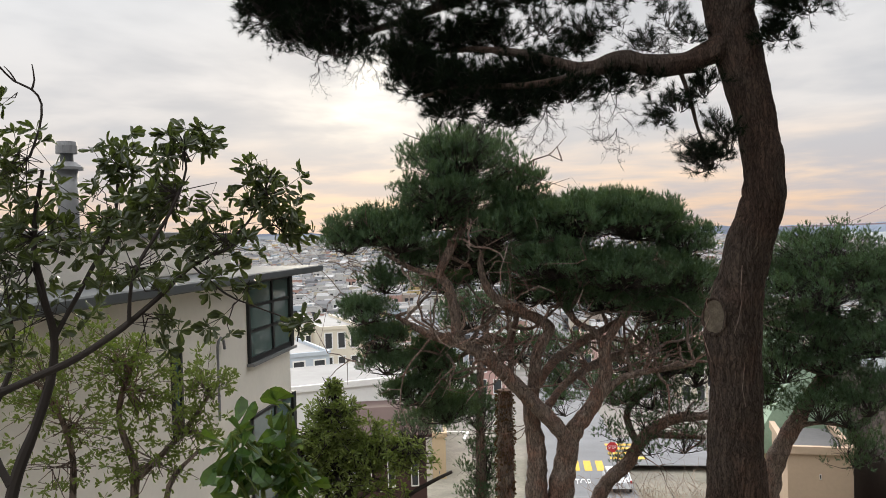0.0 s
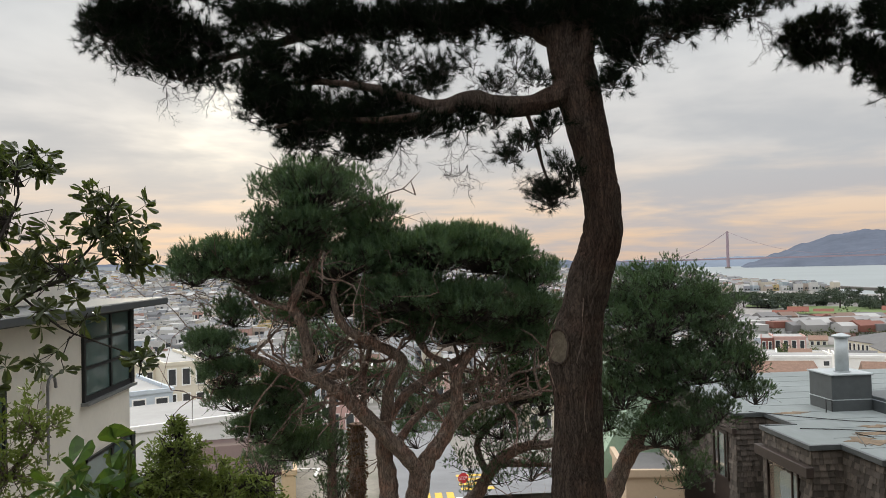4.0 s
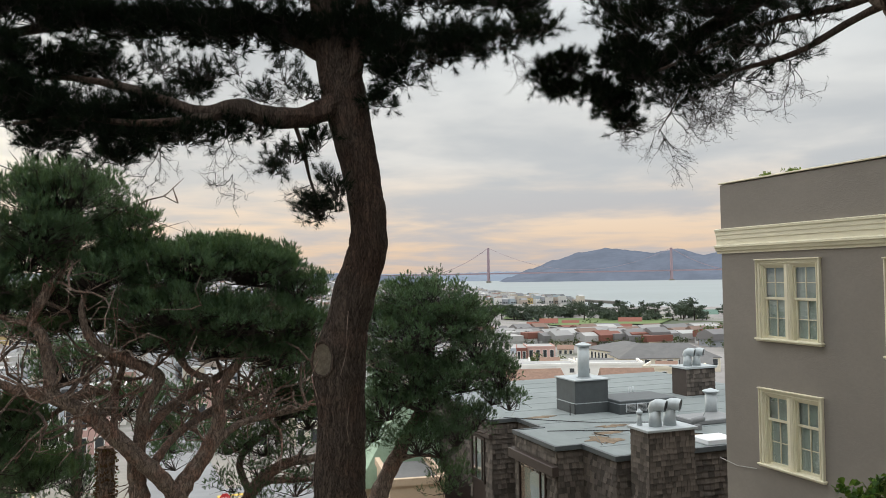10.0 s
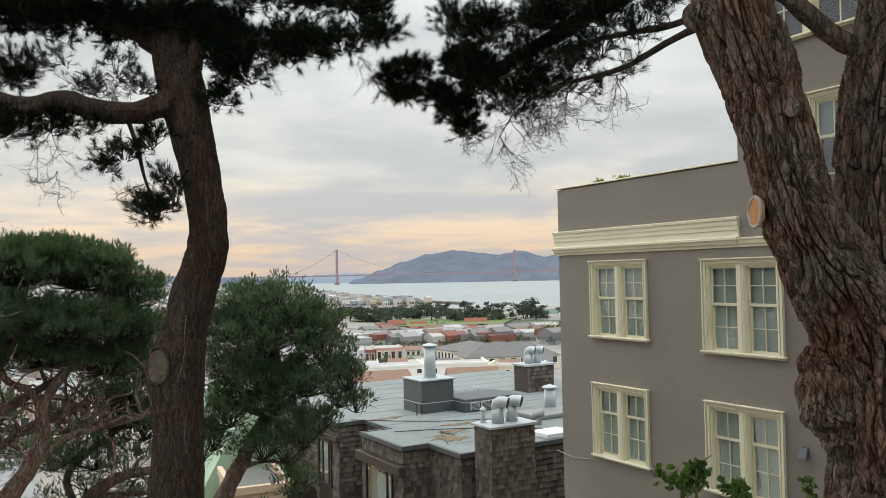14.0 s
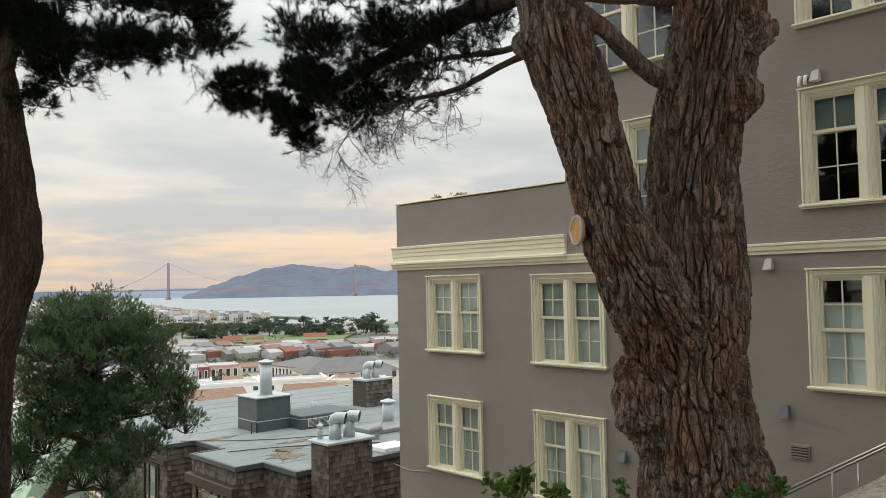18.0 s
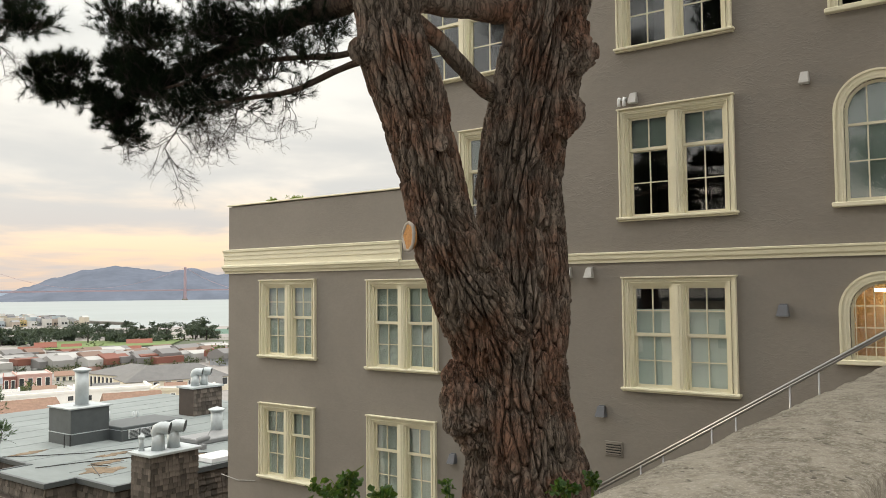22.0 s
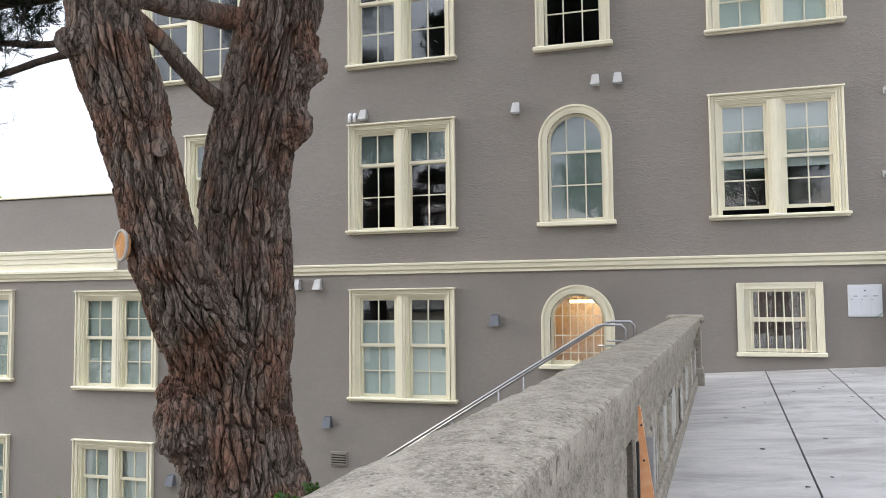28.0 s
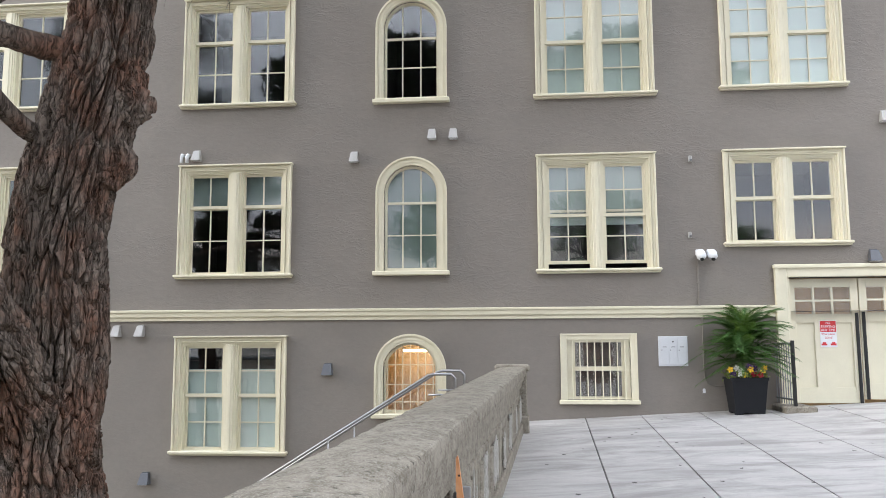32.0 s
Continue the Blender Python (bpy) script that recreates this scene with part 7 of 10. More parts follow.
# loose shingles of the chimney, one object each on a few shared meshes
shingle_meshes = []
for wdt in (0.13, 0.17, 0.21, 0.25):
    mb = MB()
    mb.v += [(0, -0.034, 0), (wdt, -0.034, 0), (wdt, -0.004, 0.27), (0, -0.004, 0.27), (0, 0, 0), (wdt, 0, 0)]
    mb.f += [(0, 1, 2, 3), (0, 4, 5, 1), (0, 3, 4), (1, 5, 2)]
    me = mb.mesh("shingle")
    me.materials.append(SHINGLE)
    shingle_meshes.append((wdt, me))
r = random.Random(9)
for a, b, rz in (((CX0, CY0), CX1 - CX0, 0), ((CX0, CY1), CY1 - CY0, -90)):
    z = CZ - 0.1 - 0.2
    row = 0
    while z > -7.9:
        s = 0.0
        while s < b - 0.05:
            wdt, me = r.choice(shingle_meshes)
            ob = new("shingle", me)
            ob.parent = chim
            ob.matrix_parent_inverse = Matrix.Translation(-PLACE[chim.name])
            q = Matrix.Translation((*a, 0)) @ pose(0, 0, 0, 0, 0, rz)
            wd = min(wdt, b - s)
            ob.matrix_basis = q @ Matrix.Translation((s, 0, z + r.uniform(-0.014, 0.014))) @ Matrix.Diagonal((max(0.2, (wd - 0.01) / wdt), 1, 1, 1))
            s += wd
        z -= 0.2
        row += 1
cowl(chim, 17.35, 24.75, CZ, 0.235, (0.62, -0.78))
cowl(chim, 17.98, 24.75, CZ, 0.235, (0.62, -0.78))
flue(chim, 16.95, 25.15, CZ, CZ + 0.45, 0.09, True)

plant = thing("roof_plant_box", (20.2, 34.4, RZ), "dark grey sheet-metal roof box carrying a tall flue", "roof box")
part("box", MB().box(19.45, 21.3, 34.3, 36.2, RZ - 0.1, -3.62, 0.02), SLATE, plant)
part("cap", MB().box(19.38, 21.37, 34.22, 36.28, -3.62, -3.55, 0.01), STEEL, plant)
part("trim", MB().box(19.43, 21.32, 34.28, 36.22, -4.72, -4.68), STEEL, plant)
part("low_box", MB().box(21.3, 24.6, 33.3, 35.6, RZ - 0.1, -4.55, 0.03), SLATE, plant)
part("low_trim", MB().box(21.28, 24.62, 33.28, 35.62, -4.72, -4.69), STEEL, plant)
for i in range(2):
    v = part("louvre", MB().box(21.65 + i * 0.62, 22.17 + i * 0.62, 33.26, 33.3, -5.1, -4.72), WHITE, plant, "white louvred vent")
    for j in range(6):
        part("slat", MB().box(21.68 + i * 0.62, 22.14 + i * 0.62, 33.235, 33.27, -5.07 + j * 0.06, -5.04 + j * 0.06), SLATE, v)
flue(plant, 20.35, 35.0, -3.56, -1.95, 0.29)
part("conduit", MB().tube([(19.4, 34.25, RZ), (19.4, 34.25, -4.7), (19.1, 34.2, -4.65), (19.1, 34.2, RZ)], 0.025, 6), BLACKIRON, plant)

fan = thing("roof_fan", (22.29, 28.73, RZ), "small tilted grey roof exhaust fan on a stand", "roof fan")
fx, fy = 22.29, 28.73
part("stand", MB().box(fx - 0.12, fx + 0.12, fy - 0.12, fy + 0.12, RZ - 0.02, RZ + 0.22, 0.01), STEEL_GREY, fan)
part("housing", MB().tube([(fx - 0.3, fy, RZ + 0.30), (fx - 0.26, fy, RZ + 0.40), (fx + 0.24, fy, RZ + 0.48), (fx + 0.34, fy, RZ + 0.42)], [0.06, 0.13, 0.15, 0.08], 12), STEEL_GREY, fan, smooth=True)
part("arm", MB().tube([(fx + 0.2, fy, RZ + 0.45), (fx + 0.5, fy + 0.1, RZ + 0.75)], 0.02, 6), STEEL_GREY, fan)

far_stack = thing("far_shingled_chimney", (25.5, 33, RZ), "small shingle-clad chimney with two hooded flues", "chimney")
sx, sy_ = 27.80, 37.57
part("core", MB().box(sx, sx + 1.9, sy_ - 0.8, sy_ + 0.5, -6, -3.72, 0.02), DARKWOOD, far_stack)
tagged(part("shingle_cladding", shingle_run((sx, sy_ - 0.8), (sx + 1.9, sy_ - 0.8), -5.4, -3.72, (0, -1), 77), SHINGLE_RUN, far_stack), kind="stuff")
part("cap", MB().box(sx - 0.1, sx + 2.0, sy_ - 0.9, sy_ + 0.6, -3.72, -3.62), STEEL, far_stack)
for dx in (0.55, 1.15):
    cowl(far_stack, sx + dx, sy_ - 0.2, -3.62, 0.235, (0.64, -0.77))
vent_pipe = thing("roof_vent_pipe", (25.03, 31.27, -5.20), "grey capped roof vent pipe", "vent pipe")
vx, vy = 25.03, 31.27
flue(vent_pipe, vx, vy, RZ - 0.1, RZ + 1.15, 0.28)
for vx, vy in ((25.17, 37.99), (24.87, 37.90), (24.19, 39.06)):
    pp = thing("roof_pipe", (vx, vy, RZ), "thin grey roof vent pipe", "pipe", "small roof pipes")
    part("pipe", MB().tube([(vx, vy, RZ - 0.02), (vx, vy, RZ + 0.55)], 0.06, 8), STEEL, pp, smooth=True)


# ---- other houses ----
def paint(name, col, rough=0.8):
    return mat(name, col, rough, vary=0.06, scale=0.4, fine=6, bump=0.05)


WALLS = [paint("cream_house_paint", (0.70, 0.64, 0.52)), paint("white_house_paint", (0.82, 0.81, 0.78)), paint("pink_house_paint", (0.58, 0.38, 0.34)), paint("tan_house_paint", (0.47, 0.38, 0.28)), paint("pale_blue_house_paint", (0.50, 0.56, 0.62)), paint("grey_house_paint", (0.42, 0.41, 0.40)), paint("red_brown_house_paint", (0.26, 0.11, 0.09)), paint("yellow_house_paint", (0.55, 0.42, 0.27))]
PEACHW = paint("peach_beige_house_paint", (0.56, 0.43, 0.31))
CREAMW, WHITEW, PINKW, TANW, BLUEW, GREYW, REDW, YELLOWW = WALLS
FLATROOF = mat("pale_flat_roofing", (0.37, 0.365, 0.355), 0.85, vary=0.1, scale=0.25, fine=3, bump=0.05, stain=(0.28, 0.275, 0.265), stain_amt=0.5)
GREYROOF = mat("grey_shingle_roofing", (0.15, 0.147, 0.145), 0.9, vary=0.12, scale=0.5, fine=5, bump=0.1)
TERRACOTTA = mat("terracotta_roof_tiles", (0.215, 0.078, 0.054), 0.85, vary=0.2, scale=1.0, fine=8, bump=0.4, stretch=(4, 4, 1))
TANROOF = mat("weathered_tan_roof_tiles", (0.235, 0.145, 0.105), 0.85, vary=0.2, scale=1.0, fine=8, bump=0.4, stretch=(4, 4, 1))
GREENROOF = mat("green_copper_roofing", (0.13, 0.21, 0.17), 0.7, vary=0.1, bump=0.1)
MINT = mat("pale_green_roofing", (0.33, 0.45, 0.33), 0.8, vary=0.15, scale=0.8, fine=4, bump=0.1)
DARKPANE = mat("dark_far_glass", (0.045, 0.05, 0.055), 0.15, vary=0.1, bump=0, spec=0.6)
RUST_BROWN = mat("dark_red_brown_siding", (0.062, 0.032, 0.027), 0.8, vary=0.1, scale=1, bump=0.1)


def block(name, label, a, b, deep, h, wall, roof, style="flat", rise=1.5, cols=4, rows=2, category="house", eave=0.3, foot=6.0, win=(0.5, 0.62), proud=True):
    """A house whose front base runs from a to b, with its body behind; windows on the front and the flank that is seen."""
    A, B = Vector(a), Vector(b)
    z0 = min(A.z, B.z)
    A.z = B.z = 0
    d = (B - A).normalized()
    o = Vector((d.y, -d.x, 0))
    if o.dot(-A) < 0:
        o = -o
    L = (B - A).length
    ob = thing(name, (*(A + B).xy / 2, z0), label, category)

    def pt(s, t, z):
        v = A + d * s - o * t
        return (v.x, v.y, z)

    def bx(mb, s0, s1, t0, t1, za, zc):
        n = len(mb.v)
        mb.v += [pt(s, t, z) for z in (za, zc) for t in (t0, t1) for s in (s0, s1)]
        mb.f += [tuple(n + i for i in q) for q in ((0, 2, 3, 1), (4, 5, 7, 6), (0, 1, 5, 4), (2, 6, 7, 3), (0, 4, 6, 2), (1, 3, 7, 5))]
        return mb

    zt = z0 + h
    part("wall", bx(MB(), 0, L, 0, deep, z0 - foot, zt), wall, ob)
    rf = MB()
    if style == "flat":
        bx(rf, 0.15, L - 0.15, 0.15, deep - 0.15, zt, zt + 0.05)
        cop = MB()
        e = 0.12
        bx(cop, -e, L + e, -e, 0.15, zt, zt + 0.35)
        bx(cop, -e, 0.15, 0.15, deep, zt, zt + 0.35)
        bx(cop, L - 0.15, L + e, 0.15, deep, zt, zt + 0.35)
        part("parapet", cop, wall, ob)
    else:
        e = eave
        k = min(L, deep) / 2 if style == "hip" else 0
        if L >= deep or style == "gable_front":
            r0, r1 = (k - e * 0.2, L - k + e * 0.2) if style == "hip" else (-e, L + e)
            ridge = [(r0, deep / 2), (r1, deep / 2)]
        else:
            ridge = [(L / 2, k), (L / 2, deep - k)] if style == "hip" else [(L / 2, -e), (L / 2, deep + e)]
        c = [(-e, -e), (L + e, -e), (L + e, deep + e), (-e, deep + e)]
        v = [pt(*q, zt) for q in c] + [pt(*q, zt + rise) for q in ridge] + [pt(*q, zt - 0.12) for q in c]
        rf.v += v
        if L >= deep or style == "gable_front":
            rf.f += [(0, 1, 5, 4), (2, 3, 4, 5), (1, 2, 5), (3, 0, 4)]
        else:
            rf.f += [(0, 1, 4), (1, 2, 5, 4), (2, 3, 5), (3, 0, 4, 5)]
        rf.f += [(6, 9, 8, 7), (0, 6, 7, 1), (1, 7, 8, 2), (2, 8, 9, 3), (3, 9, 6, 0)]
    part("roof", rf, roof, ob)
    for c in range(cols):
        for r_ in range(rows):
            w, hh = L / cols * win[0], h / rows * win[1]
            s = L * (c + 0.5) / cols - w / 2
            z = z0 + h * (r_ + 0.5) / rows - hh * 0.45
            fr = MB()
            fw = min(0.12, w * 0.16)
            for q in ((s - fw, s, z, z + hh), (s + w, s + w + fw, z, z + hh), (s - fw, s + w + fw, z - fw * 1.2, z), (s - fw, s + w + fw, z + hh, z + hh + fw)):
                bx(fr, q[0], q[1], -0.06, 0.02, q[2], q[3])
            wn = part("window", fr, WHITEW, ob)
            part("pane", bx(MB(), s, s + w, -0.02, 0.01, z, z + hh), DARKPANE, wn)
    return ob


block("hall", "long white hall with a grey hipped roof", (180.88, 275.93, -27.33), (203.62, 249.37, -27.78), 20, 6.0, WHITEW, GREYROOF, "hip", 2.4, 1, 1, win=(0.02, 0.1), category="building")
block("hall_annex", "low tan flat-roofed annex beside a white hall", (168.45, 248.16, -26.66), (184.62, 226.15, -26.57), 12, 2.2, CREAMW, TANROOF, "flat", cols=5, rows=1, category="building")
block("colonnaded_block", "cream block with tall dark windows and grey roof", (116.25, 200.69, -23.93), (116.89, 181.56, -22.91), 16, 4.6, CREAMW, GREYROOF, "hip", 2.2, 11, 1, win=(0.5, 0.62), category="building")
block("grey_roofed_block", "low cream building under a broad grey hipped roof", (110.25, 172.75, -22.23), (133.99, 164.21, -22.17), 13, 2.6, CREAMW, GREYROOF, "hip", 3.2, 9, 1, category="building")
block("pink_house", "pink stucco house with white-framed windows", (103.96, 211.78, -24.65), (111.62, 208.98, -24.39), 12, 5.0, PINKW, FLATROOF, "flat", cols=4, rows=1)
block("brown_house", "red-brown flat-roofed house beside a pink one", (100.61, 212.29, -24.55), (103.38, 210.95, -24.54), 12, 4.6, REDW, FLATROOF, "flat", cols=2, rows=1)
block("tan_block", "long tan flat-roofed block", (136.43, 300.39, -26.16), (151.38, 293.14, -25.72), 20, 4.5, TANW, FLATROOF, "flat", cols=8, rows=1, category="building")
block("tan_block", "wide pale tan flat-roofed block", (137.44, 277.78, -25.36), (157.00, 269.54, -25.04), 14, 3.0, TANW, FLATROOF, "flat", cols=9, rows=1, win=(0.3, 0.3), category="building")
for i, (a, b, h) in enumerate((((185.00, 376.97, -28.50), (191.96, 373.48, -28.52), 3.2), ((197.77, 387.35, -28.39), (206.19, 382.94, -28.40), 4.0), ((210.66, 386.21, -28.74), (218.44, 381.86, -28.73), 3.0), ((210.91, 339.79, -28.66), (220.20, 333.85, -28.59), 3.4), ((244.56, 383.61, -28.47), (254.97, 376.77, -28.41), 3.4), ((200.18, 346.22, -28.44), (207.08, 342.14, -28.41), 2.4))):
    block("red_roofed_house", "small pale house with a red tiled roof", a, b, 9, h, CREAMW, TERRACOTTA, "gable_front", 2.2, 5, 1)
block("green_roofed_house", "cream gabled house with a green roof", (333.15, 450.04, -29.95), (341.54, 443.72, -29.89), 16, 3.6, CREAMW, GREENROOF, "gable", 4.0, 3, 1)
block("green_roofed_house", "long cream house with a green roof", (340.58, 441.93, -30.14), (352.14, 432.77, -30.03), 9, 3.0, CREAMW, GREENROOF, "gable", 4.0, 5, 1)
block("tile_roofed_house", "low house with a weathered tan tiled roof", (28.10, 60.73, -7.68), (32.60, 59.59, -7.63), 4, 0.4, WHITEW, TANROOF, "gable_front", 0.8, 1, 1, win=(0.01, 0.01))
block("tile_roofed_house", "low house with a weathered tan tiled roof and roof ladder", (35.14, 56.96, -7.71), (38.60, 55.30, -7.64), 4, 0.4, WHITEW, TANROOF, "gable_front", 1.0, 1, 1, win=(0.01, 0.01))
for i, (a, b, dp, h, w) in enumerate((((53.00, 112.01, -14.10), (62.61, 109.26, -14.09), 7, 1.6, WHITEW), ((56.65, 98.85, -12.83), (64.54, 95.10, -12.63), 6, 1.7, WHITEW), ((57.80, 85.17, -11.43), (62.71, 80.37, -11.24), 5, 1.2, CREAMW), ((109.16, 239.18, -25.11), (115.57, 236.16, -25.10), 18, 2.5, BLUEW), ((67.11, 148.45, -17.68), (72.20, 146.05, -17.66), 7, 1.6, WHITEW), ((89.37, 167.58, -20.16), (93.31, 165.42, -20.11), 6, 1.4, CREAMW))):
    block("flat_roofed_house", "low pale house with a broad flat roof", a, b, dp, h, w, FLATROOF, "flat", cols=4, rows=1, win=(0.3, 0.4))
rt = random.Random(31)
for i, (a, b, dp, h) in enumerate((((74.68, 185.44, -19.94), (79.83, 183.29, -19.96), 9, 2.4), ((99.83, 229.11, -22.21), (105.37, 226.62, -22.22), 9, 3.0), ((109.29, 268.52, -23.96), (116.75, 265.37, -24.00), 10, 3.2), ((132.87, 301.98, -25.69), (139.14, 299.14, -25.71), 10, 3.4), ((124.05, 230.68, -25.14), (128.40, 228.29, -25.11), 9, 2.6), ((179.07, 277.11, -27.35), (182.67, 274.75, -27.30), 9, 3.0), ((74.66, 106.34, -14.61), (77.01, 104.66, -14.54), 6, 1.2), ((89.62, 120.21, -16.39), (93.66, 117.09, -16.24), 7, 1.6), ((68.28, 133.47, -16.63), (71.17, 131.95, -16.60), 7, 1.6), ((81.36, 137.69, -17.52), (84.98, 135.48, -17.46), 6, 1.4), ((170.87, 328.10, -27.50), (178.63, 323.94, -27.48), 10, 3.0), ((183.69, 315.32, -27.56), (192.03, 310.32, -27.51), 10, 2.8))):
    wm, tone = rt.choice(((WHITEW, "white"), (CREAMW, "cream"), (TANW, "tan"), (GREYW, "grey")))
    rm = rt.choice((GREYROOF, TANROOF, FLATROOF, GREYROOF))
    block("valley_house", "small %s house with a %s roof in the valley" % (tone, "flat" if rm is FLATROOF else "pitched"), a, b, dp, h, wm, rm, "flat" if rm is FLATROOF else "gable_front", 1.0, 3, 1)
# the valley below the umbrella pine
block("white_roofed_house", "house under a broad white flat roof with small vents", (-14.37, 43.70, -8.09), (-8.02, 47.33, -8.48), 9, 1.6, WHITEW, FLATROOF, "flat", cols=1, rows=1, win=(0.01, 0.01))
for x_ in (0, 1):
    vx, vy, vz = (-14.03, 47.99, -7.12) if x_ == 0 else (-11.13, 48.74, -7.21)
    v = thing("roof_vent", (vx, vy, vz - 0.4), "small white mushroom roof vent", "vent", "roof vents")
    part("stem", MB().tube([(vx, vy, vz - 0.9), (vx, vy, vz)], 0.13, 10), WHITE, v)
    part("hood", MB().tube([(vx, vy, vz), (vx, vy, vz + 0.12), (vx, vy, vz + 0.22)], [0.28, 0.28, 0.12], 12), WHITE, v)
block("brown_house", "dark red-brown house with deep panelled siding", (-8.80, 36.97, -11.05), (-5.51, 37.60, -11.23), 8, 3.6, RUST_BROWN, RUST_BROWN, "gable_front", 0.5, 3, 1, win=(0.25, 0.4))
block("clapboard_house", "tan clapboard town house", (-8.51, 61.41, -19.36), (-7.47, 61.55, -19.40), 20, 5.6, YELLOWW, GREYROOF, "flat", cols=1, rows=1, win=(0.05, 0.05))
block("white_town_house", "tall white town house with stacked windows", (-7.95, 65.52, -20.75), (-7.38, 79.66, -25.56), 16, 7.4, WHITEW, GREYROOF, "flat", cols=3, rows=2)
block("cream_corner_house", "cream house with a heavy cornice and white windows", (-29.20, 89.35, -12.83), (-25.33, 91.56, -13.11), 16, 4.6, CREAMW, FLATROOF, "flat", cols=4, rows=1)
block("cream_bay_house", "cream house with bay windows", (-24.02, 86.73, -13.28), (-20.11, 88.75, -13.55), 16, 5.4, CREAMW, FLATROOF, "flat", cols=3, rows=2)
block("pale_blue_house", "pale blue-white house with thin roof pipes", (-22.71, 70.43, -11.53), (-19.40, 72.45, -11.79), 12, 3.0, BLUEW, FLATROOF, "flat", cols=2, rows=1)
block("beige_garage", "plain beige block below a pale green roof", (11.24, 38.39, -10.89), (14.00, 38.00, -10.89), 5, 2.1, PEACHW, GREYROOF, "flat", cols=1, rows=1, win=(0.02, 0.1))
block("mint_roofed_house", "house with a pale mint green pitched roof", (11.35, 44.58, -10.77), (17.04, 44.34, -10.77), 9, 0.5, TANW, MINT, "gable", 5.6, 1, 1, win=(0.01, 0.01))

# ---- the white house with corner windows ----
XL = -4.9
villa = thing("white_corner_house", (-9, 11, -6), "off-white modern house with black corner windows", "house")
vw = MB()
vw.box(-16, XL, 5.0, 15.3, -9, 1.02)
part("wall", vw, PLASTER, villa)
part("eave", MB().box(-16.3, XL + 0.55, 4.6, 16.0, 1.02, 1.15, 0.02), SLATE, villa, "thin grey flat roof edge")
part("upper_wall", MB().box(-16, XL - 0.7, 5.0, 14.2, 1.15, 1.75, 0.02), PLASTER, villa)
part("upper_coping", MB().box(-16.1, XL - 0.6, 4.9, 14.3, 1.75, 1.83, 0.01), STEEL_GREY, villa)
TEALGLASS = mat("teal_tinted_glass", (0.10, 0.16, 0.155), 0.06, vary=0.1, bump=0, spec=0.9)
FRAME = mat("black_window_frame", (0.018, 0.020, 0.022), 0.4, vary=0.1, bump=0)
for za, zc in ((-0.32, 0.98), (-3.0, -1.32)):
    w = part("corner_window", MB().box(XL - 0.02, XL + 0.05, 13.0, 15.32, za - 0.09, za).box(XL - 0.02, XL + 0.05, 13.0, 15.32, zc - 0.05, zc).box(XL - 0.02, XL + 0.05, 13.0, 13.07, za, zc).box(XL - 0.05, XL + 0.07, 15.22, 15.4, za - 0.09, zc), FRAME, villa, "black-framed corner window")
    part("mullion", MB().box(XL - 0.02, XL + 0.05, 14.2, 14.28, za, zc), FRAME, w)
    for f in (0.34, 0.67):
        part("transom", MB().box(XL - 0.01, XL + 0.045, 13.07, 15.22, za + (zc - za) * f - 0.025, za + (zc - za) * f + 0.025), FRAME, w)
    part("window_board", MB().box(XL - 0.02, XL + 0.12, 12.95, 15.4, za - 0.14, za - 0.09), STEEL_GREY, w)
    part("pane", MB().box(XL + 0.012, XL + 0.02, 13.07, 15.22, za, zc), TEALGLASS, w)
for y0, y1, za, zc in ((10.15, 10.42, -1.0, 0.2),):
    w = part("window", MB().box(XL - 0.02, XL + 0.05, y0, y1, za, za + 0.06).box(XL - 0.02, XL + 0.05, y0, y1, zc - 0.06, zc).box(XL - 0.02, XL + 0.05, y0, y0 + 0.06, za, zc).box(XL - 0.02, XL + 0.05, y1 - 0.06, y1, za, zc), FRAME, villa)
    part("pane", MB().box(XL + 0.008, XL + 0.014, y0 + 0.06, y1 - 0.06, za, zc), TEALGLASS, w)
part("gooseneck_pipe", MB().tube([(XL + 0.06, 11.6, -1.05), (XL + 0.06, 11.6, 0.05), (XL + 0.06, 11.64, 0.14), (XL + 0.06, 11.74, 0.19), (XL + 0.06, 11.84, 0.14), (XL + 0.06, 11.88, 0.0)], 0.022, 8), STEEL_GREY, villa)
vx, vy, vz = (-7.09, 11.49, 2.50)
stack = thing("roof_flue", (vx, vy, 1.83), "grey galvanised flue with a stacked rain cap", "flue")
part("pipe", MB().tube([(vx, vy, 1.83), (vx, vy, vz + 0.35)], 0.15, 20), STEEL_GREY, stack, smooth=True)
part("ring", MB().tube([(vx, vy, vz + 0.33), (vx, vy, vz + 0.37), (vx, vy, vz + 0.45)], [0.235, 0.235, 0.13], 20), STEEL_GREY, stack)
part("neck", MB().tube([(vx, vy, vz + 0.42), (vx, vy, vz + 0.60)], 0.095, 16), SLATE, stack)
part("cap", MB().tube([(vx, vy, vz + 0.58), (vx, vy, vz + 0.70), (vx, vy, vz + 0.76)], [0.155, 0.155, 0.14], 20), STEEL_GREY, stack)

